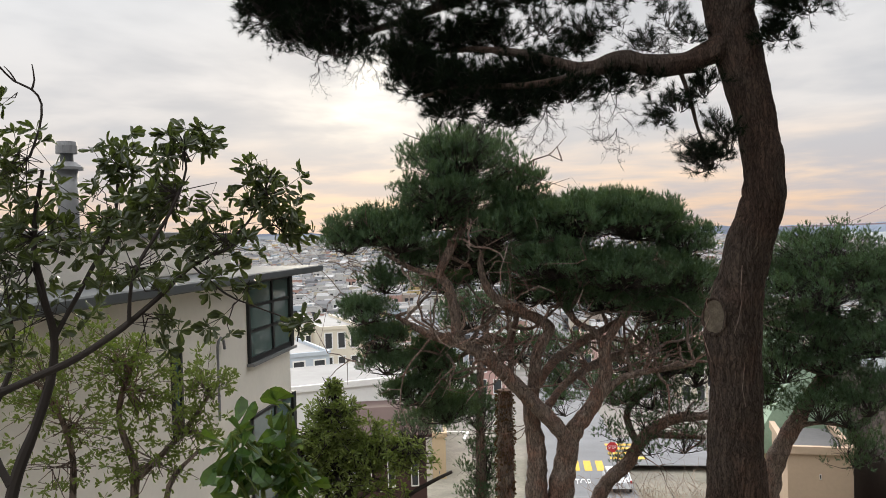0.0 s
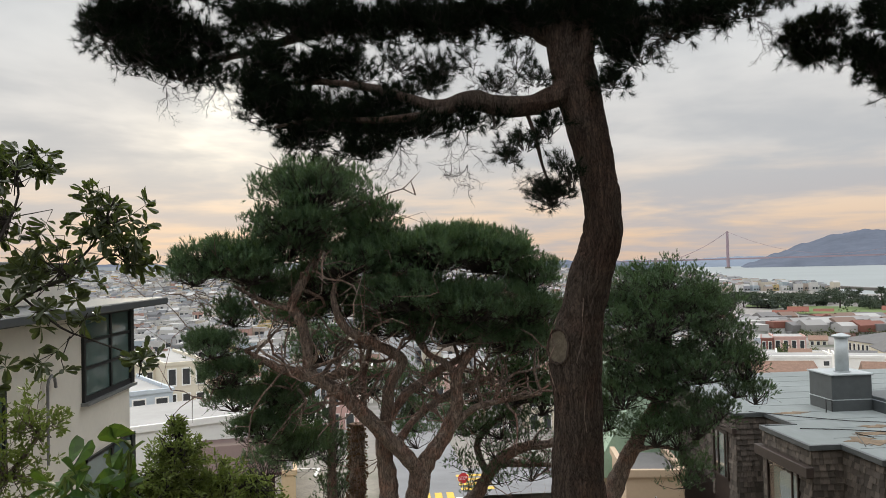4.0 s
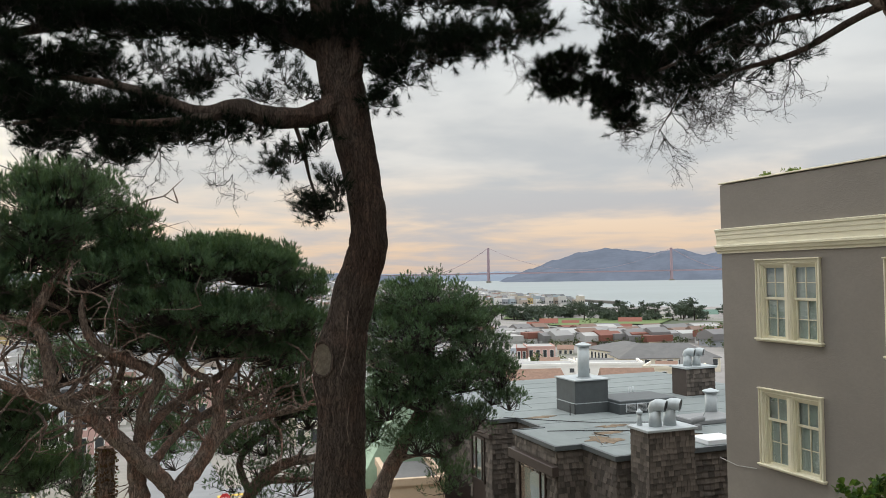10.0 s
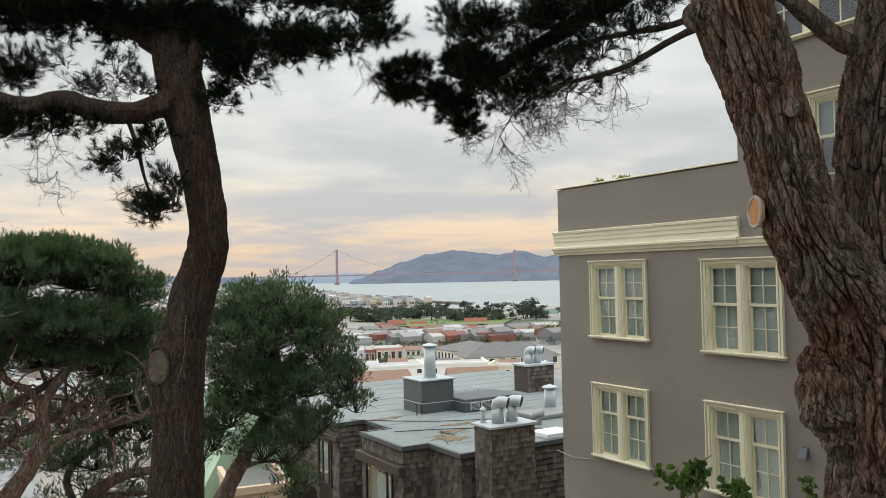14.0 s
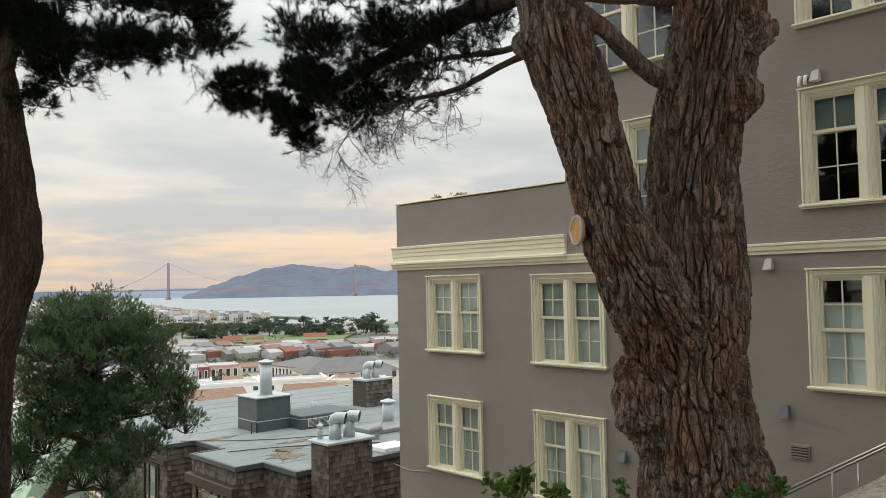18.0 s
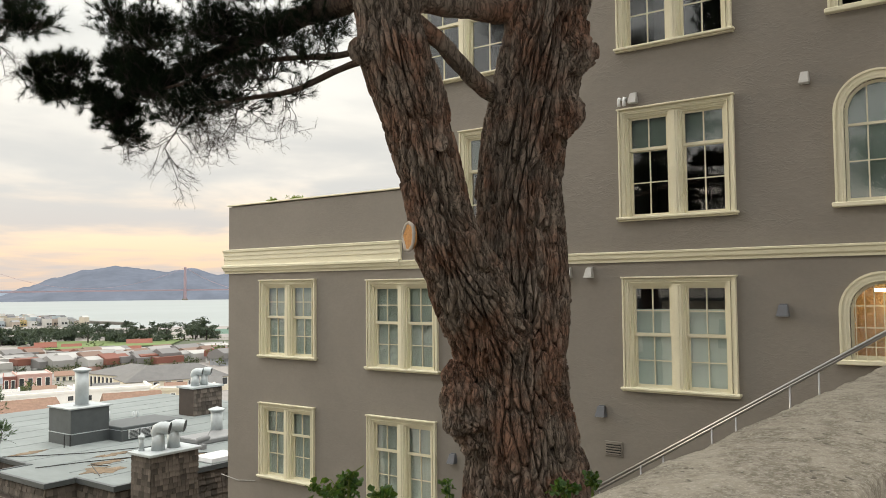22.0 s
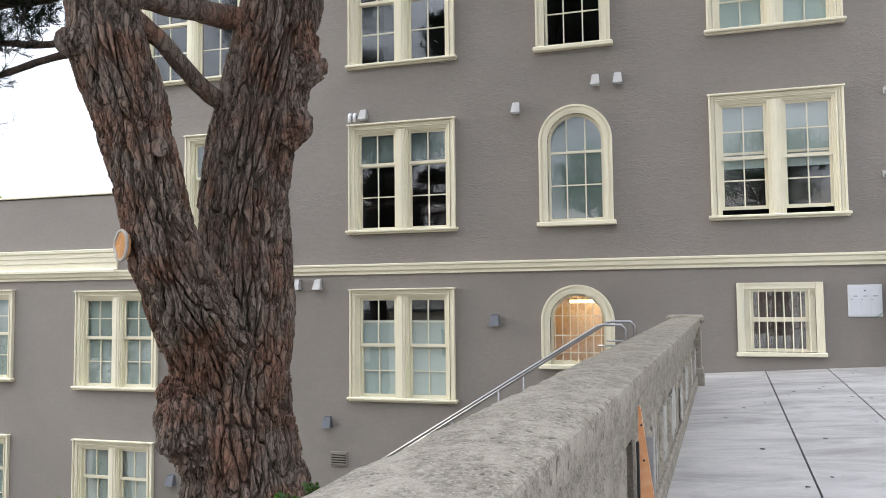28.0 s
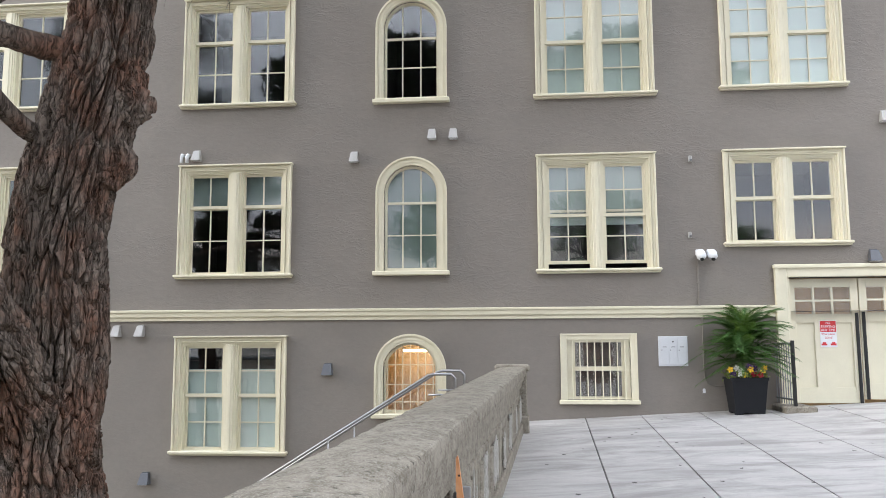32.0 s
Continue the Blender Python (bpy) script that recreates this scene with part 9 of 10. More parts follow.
for p, s in (((101.07, 200.93, -22.64), 3.2), ((102.16, 194.76, -23.00), 2.4), ((107.19, 197.74, -22.60), 2.4), ((146.54, 261.69, -26.51), 4), ((167.96, 283.97, -26.11), 6), ((197.78, 324.39, -27.94), 6), ((224.09, 378.58, -26.91), 5), ((158.34, 289.45, -24.80), 3.5), ((141.23, 298.16, -24.34), 4), ((144.32, 296.68, -23.89), 4), ((202.55, 379.22, -26.86), 3.5), ((307.86, 393.91, -27.81), 7), ((187.55, 234.07, -19.95), 5), ((281.10, 389.00, -28.35), 7), ((-198.93, 671.14, -24.87), 8), ((-91.53, 409.91, -27.18), 7), ((-89.26, 420.63, -27.12), 6)):
    soft.append(leaf_blob(rs, p, s, s * 0.75, 260, s * 0.11))
solid("far_street_trees", tri_mesh("far_street_trees", np.concatenate(soft)), FAR_LEAF, "small green street trees between the far houses", "trees", kind="stuff")
mole = MB()
for a, b in (((452.15, 904.00, -28.00), (431.28, 677.64, -28.00)),):
    bar(mole, (a[0], a[1], SEA + 1.2), (b[0], b[1], SEA + 1.2), 9, 2.4)
solid("breakwater", mole, mat("wet_dark_stone", (0.13, 0.12, 0.11), 0.9, vary=0.2, bump=0), "long dark stone breakwater in the bay", "breakwater", kind="structure")

# ---- fittings on the stucco wall ----
def wall_lamp(at, w=0.17, h=0.2, m=None):
    """A wedge-shaped shielded wall light."""
    y, z = at[1], at[2]
    ob = thing("wall_light", (XW, y, z), "small pale wedge wall light on grey stucco" if m is not LAMPSLATE else "small slate-grey wedge wall light on stucco", "wall light", "wall lights")
    mb = MB()
    a, b = w / 2, w / 2 * 0.72
    v = [(XW, y + a, z - h / 2), (XW, y - a, z - h / 2), (XW, y - b, z + h / 2), (XW, y + b, z + h / 2), (XW - 0.16, y + a, z - h / 2), (XW - 0.16, y - a, z - h / 2), (XW - 0.07, y - b, z + h / 2), (XW - 0.07, y + b, z + h / 2)]
    mb.v += v
    mb.f += [(0, 1, 2, 3), (4, 7, 6, 5), (0, 4, 5, 1), (3, 2, 6, 7), (0, 3, 7, 4), (1, 5, 6, 2)]
    part("hood", mb, m or LAMPGREY, ob)
    part("lens", MB().box(XW - 0.145, XW - 0.01, y + a * 0.8, y - a * 0.8, z - h / 2 - 0.006, z - h / 2 - 0.001), WHITE, ob)
    part("top_plate", MB().box(XW - 0.03, XW + 0.0, y + b * 0.9, y - b * 0.9, z + h / 2, z + h / 2 + 0.02), m or LAMPGREY, ob)


LAMPSLATE = mat("slate_lamp_metal", (0.10, 0.105, 0.118), 0.5, vary=0.1, bump=0)
LAMPGREY = mat("pale_grey_lamp_metal", (0.40, 0.39, 0.375), 0.6, vary=0.08, bump=0)
for p in ((15.08, 5.81, 5.36), (15.08, 2.65, 5.25), (15.08, 1.13, 5.66), (15.08, 0.72, 5.66), (15.08, 6.83, 1.92), (15.08, 7.31, 1.92), (15.08, -7.20, 5.75)):
    wall_lamp(p)
for p in ((15.08, 3.12, 1.18), (15.08, 6.62, -0.86), (15.08, -6.85, 3.19), (15.08, 10.29, -2.22)):
    wall_lamp(p, 0.2, 0.2, LAMPSLATE)
p = (15.08, 6.04, 5.31)
box = thing("alarm_sounder", (XW, p[1], p[2]), "pair of small white pipe elbows beside a wall light", "pipe elbow")
for dy in (0.06, -0.05):
    part("elbow", MB().tube([(XW, p[1] + dy, p[2] + 0.07), (XW - 0.07, p[1] + dy, p[2] + 0.07), (XW - 0.09, p[1] + dy, p[2] + 0.03), (XW - 0.09, p[1] + dy, p[2] - 0.09)], 0.035, 8), WHITE, box, smooth=True)
for p in ((15.08, -3.70, 5.05), (15.08, -3.64, 3.62)):
    s = thing("wall_sensor", (XW, p[1], p[2]), "tiny grey sensor fixed to the stucco", "sensor", "wall sensors")
    part("body", MB().box(XW - 0.06, XW, p[1] + 0.03, p[1] - 0.03, p[2] - 0.06, p[2] + 0.06, 0.01), LAMPGREY, s)
    part("eye", MB().tube([(XW - 0.06, p[1], p[2] - 0.01), (XW - 0.1, p[1], p[2] - 0.03)], 0.022, 8), STEEL_GREY, s)
# the white twin cameras and their conduit
p = (15.08, -3.90, 3.22)
cams = thing("security_cameras", (XW, p[1], p[2]), "pair of white dome cameras on a junction box", "camera")
for dy in (0.10, -0.10):
    c = part("camera_mount", MB().box(XW - 0.06, XW, p[1] + dy + 0.07, p[1] + dy - 0.07, p[2] + 0.02, p[2] + 0.13, 0.012), WHITE, cams)
    part("dome", MB().tube([(XW - 0.06, p[1] + dy, p[2] + 0.07), (XW - 0.13, p[1] + dy, p[2] + 0.04), (XW - 0.19, p[1] + dy, p[2] - 0.02), (XW - 0.21, p[1] + dy, p[2] - 0.06)], [0.06, 0.085, 0.085, 0.05], 14), WHITE, c, smooth=True)
    part("lens", MB().tube([(XW - 0.20, p[1] + dy, p[2] - 0.05), (XW - 0.225, p[1] + dy, p[2] - 0.075)], 0.035, 10), BLACKIRON, c)
q = (15.08, -3.76, 2.28)
cond = thing("conduit", (XW, q[1], q[2]), "thin painted conduit running down the stucco", "conduit")
part("pipe", MB().tube([(XW - 0.02, q[1], p[2]), (XW - 0.02, q[1], q[2] + 0.02)], 0.016, 6), STUCCO, cond)
a, b, c = (15.08, -3.80, 2.05), (15.08, -3.77, 1.03), (15.08, -4.22, 0.88)
part("pipe", MB().tube([(XW - 0.02, a[1], a[2] + 0.1), (XW - 0.02, a[1], b[2]), (XW - 0.02, a[1] - 0.05, c[2] + 0.03), (XW - 0.02, a[1] - 0.12, c[2]), (XW - 0.02, c[1], c[2])], 0.016, 6), STUCCO, cond)
for k in range(3):
    zz = q[2] + 0.15 + 0.3 * k
    part("strap", MB().box(XW - 0.04, XW, q[1] + 0.035, q[1] - 0.035, zz, zz + 0.025), STUCCO, cond)
# mail panel
a, b = (15.08, -3.00, 1.77), (15.08, -3.52, 1.23)
MAILGREY = mat("pale_mailbox_paint", (0.56, 0.575, 0.60), 0.45, vary=0.05, bump=0)
mail = thing("mail_panel", (XW, (a[1] + b[1]) / 2, b[2]), "white metal mailbox panel set in the wall", "mailbox")
part("frame", MB().box(XW - 0.03, XW + 0.01, a[1], b[1], b[2], a[2], 0.006), MAILGREY, mail)
wd = (a[1] - b[1] - 0.06) / 3
for k in range(3):
    y0 = a[1] - 0.03 - wd * k
    d = part("door", MB().box(XW - 0.038, XW - 0.03, y0 - 0.004, y0 - wd + 0.004, b[2] + 0.03, a[2] - 0.03, 0.002), MAILGREY, mail)
    part("lock", MB().tube([(XW - 0.038, y0 - 0.03, (a[2] + b[2]) / 2 + 0.02), (XW - 0.044, y0 - 0.03, (a[2] + b[2]) / 2 + 0.02)], 0.01, 8), STEEL_GREY, d)
    part("name_slot", MB().box(XW - 0.041, XW - 0.038, y0 - wd * 0.3, y0 - wd * 0.75, a[2] - 0.2, a[2] - 0.185), STEEL_GREY, d)
part("keyhole", MB().tube([(XW - 0.038, (a[1] + b[1]) / 2, a[2] - 0.1), (XW - 0.043, (a[1] + b[1]) / 2, a[2] - 0.1)], 0.014, 8), BLACKIRON, mail)
# louvre vent low on the wall
a, b = (15.08, 6.57, -1.44), (15.08, 6.20, -1.73)
vent = thing("wall_vent", (XW, a[1], b[2]), "grey louvred vent in the stucco wall", "vent")
part("frame", MB().box(XW - 0.03, XW + 0.01, a[1], b[1], b[2], a[2], 0.006), STUCCO, vent)
part("backing", MB().box(XW - 0.034, XW - 0.03, a[1] - 0.03, b[1] + 0.03, b[2] + 0.03, a[2] - 0.03), BLACKIRON, vent)
for k in range(5):
    zz = b[2] + 0.04 + (a[2] - b[2] - 0.09) * k / 4
    part("slat", MB().box(XW - 0.055, XW - 0.034, a[1] - 0.03, b[1] + 0.03, zz, zz + 0.022), STUCCO, vent)
a, b = (15.08, 18.40, -3.59), (15.08, 16.98, -3.59)
wire = thing("wall_cable", (XW, a[1], a[2]), "thin cable sagging along the stucco wall", "cable")
part("cable", MB().tube([(XW - 0.02, a[1], a[2]), (XW - 0.02, (a[1] + b[1]) / 2, a[2] - 0.08), (XW - 0.02, b[1], b[2])], 0.012, 5), LAMPGREY, wire)
chip = (15.08, -3.79, 0.78)
solid("plaster_patch", MB().box(XW - 0.005, XW + 0.01, chip[1] + 0.03, chip[1] - 0.02, chip[2] - 0.03, chip[2] + 0.05, 0.002), WHITE, "small chipped white patch on the stucco", "patch")

# ---- planter with a bushy palm and pansies ----
p0, p1 = (14.55, -4.03, 1.05), (14.55, -4.75, 0.48)
pyc, pw_ = (p0[1] + p1[1]) / 2, (p0[1] - p1[1]) * 0.84
gz = pave_z(14.6, pyc)
ptop = p0[2]
planter = thing("planter", (14.6, pyc, gz), "tapered black square planter with pansies and a bushy fern palm", "planter")
mb = MB()
n, xm = 4, 14.62
for zz, k in ((gz + 0.02, 0.80), (ptop - 0.05, 0.98), (ptop - 0.05, 1.03), (ptop, 1.03), (ptop, 0.92), (ptop - 0.06, 0.92)):
    hw = pw_ / 2 * k
    mb.v += [(xm - hw, pyc - hw, zz), (xm + hw, pyc - hw, zz), (xm + hw, pyc + hw, zz), (xm - hw, pyc + hw, zz)]
for i in range(5):
    mb.f += [(i * 4 + j, i * 4 + (j + 1) % 4, i * 4 + 4 + (j + 1) % 4, i * 4 + 4 + j) for j in range(4)]
mb.f += [(3, 2, 1, 0), (20, 21, 22, 23)]
part("pot", mb, BLACKPL, planter)
for a in (-1, 1):
    for b in (-1, 1):
        part("pot_foot", MB().box(xm + a * pw_ * 0.3 - 0.06, xm + a * pw_ * 0.3 + 0.06, pyc + b * pw_ * 0.3 - 0.06, pyc + b * pw_ * 0.3 + 0.06, gz - 0.02, gz + 0.03), BLACKPL, planter)
rs = np.random.RandomState(8)
FROND = leaf_mat("palm_fronds", (0.022, 0.062, 0.014), (0.085, 0.17, 0.045), 5.0, 0.45, 0.2)
tris, stems = [], MB()
for k in range(160):
    a = rs.uniform(0, 2 * math.pi)
    up = rs.uniform(-0.15, 1.1)
    d = Vector((math.cos(a) * 0.55, math.sin(a), up)).normalized()
    L = rs.uniform(0.52, 0.95)
    base = Vector((xm + rs.normal() * 0.06, pyc + rs.normal() * 0.1, ptop + rs.uniform(0.25, 0.95)))
    pts = [base + d * L * f + Vector((0, 0, -0.36 * L * f * f)) for f in (0, 0.2, 0.4, 0.6, 0.8, 1.0)]
    stems.tube(pts, [0.007, 0.006, 0.005, 0.004, 0.003, 0.002], 3, False)
    for i in range(1, 40):
        f = 0.12 + 0.88 * i / 40
        j = min(4, int(f * 5))
        c = pts[j].lerp(pts[j + 1], f * 5 - j)
        t_ = (pts[j + 1] - pts[j]).normalized()
        s = t_.cross(Vector((0, 0, 1))).normalized()
        for q in (-1, 1):
            e = c + (s * q * 0.8 + t_ * 0.75 + Vector((0, 0, -0.25))).normalized() * 0.19 * (1.1 - 0.5 * f) * rs.uniform(0.75, 1.1)
            w = t_ * 0.006
            tris.append([tuple(c - w), tuple(c + w), tuple(e)])
part("foliage", tri_mesh("fronds", np.array(tris).reshape(-1, 3)), FROND, planter, "dense drooping feathery green fronds")
part("frond_ribs", stems, FROND, planter)
soil = MB().box(xm - pw_ * 0.44, xm + pw_ * 0.44, pyc - pw_ * 0.44, pyc + pw_ * 0.44, ptop - 0.1, ptop - 0.05)
part("soil", soil, EARTH, planter)


def leaf_tris(rs, at, way, length, width, fold=0.25):
    """Folded oval leaves of twelve triangles, at points along directions."""
    n = len(at)
    w = unit(way)
    side = unit(np.cross(w, rand_dirs(rs, n)))
    nrm = np.cross(side, w)
    ln = length * rs.uniform(0.7, 1.2, (n, 1))
    wd = width * rs.uniform(0.75, 1.15, (n, 1))
    b, t_ = at, at + w * ln - nrm * ln * 0.12
    rim = []
    for f, k in ((0.33, 0.27), (0.66, 0.47), (0.88, 0.38)):
        m_ = at + w * ln * f - nrm * ln * 0.1 * f * f
        rim.append((m_, m_ + side * wd * k + nrm * wd * fold * k * 1.6, m_ - side * wd * k + nrm * wd * fold * k * 1.6))
    (m1, l1, r1), (m2, l2, r2), (m3, l3, r3) = rim
    tri = [(b, l1, m1), (b, m1, r1), (m1, l1, l2), (m1, l2, m2), (m1, m2, r2), (m1, r2, r1), (m2, l2, l3), (m2, l3, m3), (m2, m3, r3), (m2, r3, r2), (m3, l3, t_), (m3, t_, r3)]
    return np.stack([np.stack(q, 1) for q in tri], 1).reshape(-1, 3)


at = np.array([[xm + rs.uniform(-0.3, 0.3), pyc + rs.uniform(-0.33, 0.33), ptop + rs.uniform(-0.03, 0.1)] for _ in range(260)])
part("bedding_foliage", tri_mesh("bedding_leaves", leaf_tris(rs, at, rand_dirs(rs, 260) + np.array([0, 0, 0.6]), 0.07, 0.04)), LEAF_SMALL, planter)
FLOWERS = [mat("yellow_petals", (0.80, 0.52, 0.02), 0.6, bump=0), mat("white_petals", (0.75, 0.75, 0.68), 0.6, bump=0), mat("red_petals", (0.35, 0.02, 0.03), 0.6, bump=0), mat("violet_petals", (0.05, 0.02, 0.10), 0.6, bump=0)]
for k, (dy, dz, c) in enumerate(((0.33, 0.14, 0), (0.27, 0.06, 3), (0.20, 0.16, 1), (0.17, 0.07, 1), (0.12, 0.12, 1), (0.05, 0.05, 0), (-0.03, 0.14, 0), (-0.09, 0.06, 2), (-0.12, 0.16, 3), (-0.2, 0.05, 2), (-0.25, 0.12, 0), (-0.29, 0.17, 0), (0.0, 0.19, 3))):
    fl = MB()
    cx, cy, cz = xm - pw_ * 0.42 + 0.03 * (k % 3), pyc + dy * 0.95, ptop + dz
    for j in range(5):
        a = 2 * math.pi * j / 5
        fl.quad((cx, cy, cz), (cx - 0.012, cy + 0.042 * math.cos(a - 0.55), cz + 0.042 * math.sin(a - 0.55)), (cx - 0.006, cy + 0.058 * math.cos(a), cz + 0.058 * math.sin(a)), (cx - 0.012, cy + 0.042 * math.cos(a + 0.55), cz + 0.042 * math.sin(a + 0.55)))
    part("pansy", fl, FLOWERS[c], planter, ("yellow pansy", "white pansy", "red pansy", "violet pansy")[c])

# ---- iron railing beside the garage ----
a, b = (14.95, -4.95, 1.65), (14.60, -5.04, 0.60)
rail = thing("iron_railing", (14.7, a[1], pave_z(14.7, a[1])), "short dark iron railing on a concrete kerb", "railing")
gy = a[1] - 0.08
for k in range(8):
    xx = 15.0 - 0.085 * k
    part("picket", MB().tube([(xx, gy - 0.012 * k, pave_z(xx, gy) + 0.12), (xx, gy - 0.012 * k, a[2] - 0.03)], 0.010, 6), STEEL_GREY, rail)
part("top_rail", MB().tube([(15.04, gy, a[2] - 0.02), (14.36, gy - 0.1, a[2] - 0.02)], 0.02, 6), STEEL_GREY, rail)
part("bottom_rail", MB().tube([(15.04, gy, pave_z(15, gy) + 0.2), (14.36, gy - 0.1, pave_z(15, gy) + 0.2)], 0.016, 6), STEEL_GREY, rail)
part("end_post", MB().box(14.33, 14.38, gy - 0.12, gy - 0.07, pave_z(14.4, gy) + 0.05, a[2] + 0.03), BLACKIRON, rail)
part("kerb", MB().box(14.25, 15.06, gy - 0.42, gy + 0.1, pave_z(14.6, gy) - 0.1, pave_z(14.6, gy) + 0.10, 0.02), CONCRETE, rail)

# ---- stair handrails beyond the parapet ----
for X, pts, posts in ((12.8, ((12.80, 5.24, -1.50), (12.80, 0.95, 1.15), (12.80, 0.53, 1.15)), (2.55, 3.72, 4.9, 6.1)), (13.55, ((13.55, 5.30, -1.58), (13.55, 0.88, 1.18), (13.55, 0.44, 1.18)), (2.29, 3.56, 4.8, 6.0))):
    s, m, e = (Vector(q) for q in pts)
    hr = thing("stair_handrail", (X, m.y, m.z - 0.9), "brushed steel stair handrail with a looped end", "handrail", "stair handrails")
    s = s + (s - m) * 0.6
    part("rail", MB().tube([s, m, Vector((X, m.y - 0.08, m.z + 0.02)), Vector((X, e.y + 0.06, m.z + 0.02)), Vector((X, e.y, m.z - 0.04)), Vector((X, e.y, m.z - 0.75))], 0.023, 10), STAINLESS, hr, smooth=True)
    part("lower_rail", MB().tube([Vector((X, m.y, m.z - 0.3)), Vector((X, e.y, m.z - 0.3))], 0.016, 8), STAINLESS, hr, smooth=True)
    for yy in posts:
        q = m.lerp(s, (yy - m.y) / (s.y - m.y))
        part("baluster", MB().tube([q, (q.x, q.y, q.z - 0.95)], 0.014, 8), STAINLESS, hr, smooth=True)
stair = thing("stair", (13.2, 2, -1), "concrete stair descending between parapet and wall", "stair", kind="structure")
for k in range(16):
    y0 = 0.3 + 0.33 * k
    zt = 0.2 - 0.205 * k
    part("step", MB().box(12.7, 14.9, y0, y0 + 0.34, zt - 0.6, zt, 0.01), CONCRETE, stair)

# ---- an orange plank and black post leaning on the parapet ----
e = 4.9
plank = thing("orange_plank", (e, par_y(e) - 0.24, pave_z(e, -0.3)), "scuffed orange board leaning against the parapet", "board")
yo = par_y(e) - 0.178
mb = MB()
ring = [(yo - 0.004, 1.01), (yo - 0.020, 0.95), (yo - 0.075, 0.52), (yo - 0.135, 0.02), (yo - 0.02, 0.02), (yo + 0.0, 0.5)]
mb.v += [(e, a, b) for a, b in ring] + [(e + 0.03, a, b) for a, b in ring]
k = len(ring)
mb.f += [tuple(range(k)), tuple(reversed(range(k, 2 * k)))] + [(q, k + q, k + (q + 1) % k, (q + 1) % k) for q in range(k)]
part("board", mb, ORANGE, plank)
for dz in (0.86, 0.66, 0.42):
    part("screw", MB().tube([(e - 0.004, yo - 0.02 - (0.9 - dz) * 0.05, dz), (e + 0.004, yo - 0.02 - (0.9 - dz) * 0.05, dz)], 0.007, 6), BLACKIRON, plank)
part("dark_backing", MB().box(e - 0.10, e - 0.06, yo - 0.012, yo + 0.004, 0.02, 0.78, 0.004), BLACKIRON, plank)
part("rear_strip", MB().box(e + 0.04, e + 0.07, yo - 0.085, yo, 0.02, 0.79, 0.006), STEEL_GREY, plank)

# ---- foliage close to the parapet ----
def rosettes(rs, tips, ways, n_leaf, length, width, lift=0.3):
    at = np.repeat(tips, n_leaf, 0) + rs.normal(size=(len(tips) * n_leaf, 3)) * length * 0.18
    w = np.repeat(ways, n_leaf, 0) * lift + rand_dirs(rs, len(tips) * n_leaf)
    return leaf_tris(rs, at, w, length, width)


def shrub(name, label, limbs, pads, tips_per, n_leaf, length, width, m, seed, bark=TWIG, lift=0.4, twig_r=0.006, whorl=False, spread=1.0):
    base = limbs[0][0]
    ob = thing(name, base[:3], label, "shrub")
    for nodes in limbs:
        part("stem", limb_mesh(nodes, 8, 0.06, 0.18), bark, ob)
    rs = np.random.RandomState(seed)
    if spread != 1.0:
        pads = [(a, b, c, rx * spread, rz * spread, *k) for a, b, c, rx, rz, *k in pads]
    nodes_all = [Vector(n[:3]) for l in limbs for n in curve_pts(l, 0.15)[0]]
    tips, ways, tw = [], [], MB()
    for cx, cy, cz, rx, rz, *more in pads:
        c = Vector((cx, cy, cz))
        hub = min(nodes_all, key=lambda q: (q - c).length)
        cnt = int(tips_per * (more[0] if more else 1.0))
        for _ in range(cnt):
            d = Vector(rand_dirs(rs, 1)[0])
            tip = c + Vector((d.x * rx, d.y * rx * 0.9, d.z * rz)) * rs.uniform(0.3, 1.0)
            mid = hub.lerp(tip, 0.5) + Vector(rs.normal(size=3)) * 0.06
            tw.tube([hub.lerp(c, rs.uniform(0, 0.6)), mid, tip], [twig_r, twig_r * 0.7, twig_r * 0.4], 4, False)
            tips.append(tuple(tip))
            ways.append(tuple((tip - mid).normalized() + Vector((0, 0, 0.5))))
            if not whorl or rs.rand() < 0.35:
                tips.append(tuple(mid.lerp(tip, 0.6)))
                ways.append(tuple((tip - mid).normalized()))
    tips, ways = np.array(tips), np.array(ways)
    if whorl:
        # leaves stand out in a ring round each tip
        at, ax = np.repeat(tips, n_leaf, 0), unit(np.repeat(ways, n_leaf, 0))
        out = rand_dirs(rs, len(at))
        out = unit(out - ax * (out * ax).sum(1)[:, None])
        me = tri_mesh("foliage", leaf_tris(rs, at + ax * rs.uniform(-0.02, 0.01, (len(at), 1)), out + ax * rs.uniform(-0.15, 0.75, (len(at), 1)), length, width))
    else:
        me = tri_mesh("foliage", rosettes(rs, tips, ways, n_leaf, length, width, lift))
    part("foliage", me, m, ob)
    tagged(part("branchwork", tw, bark, ob), kind="stuff")
    return ob


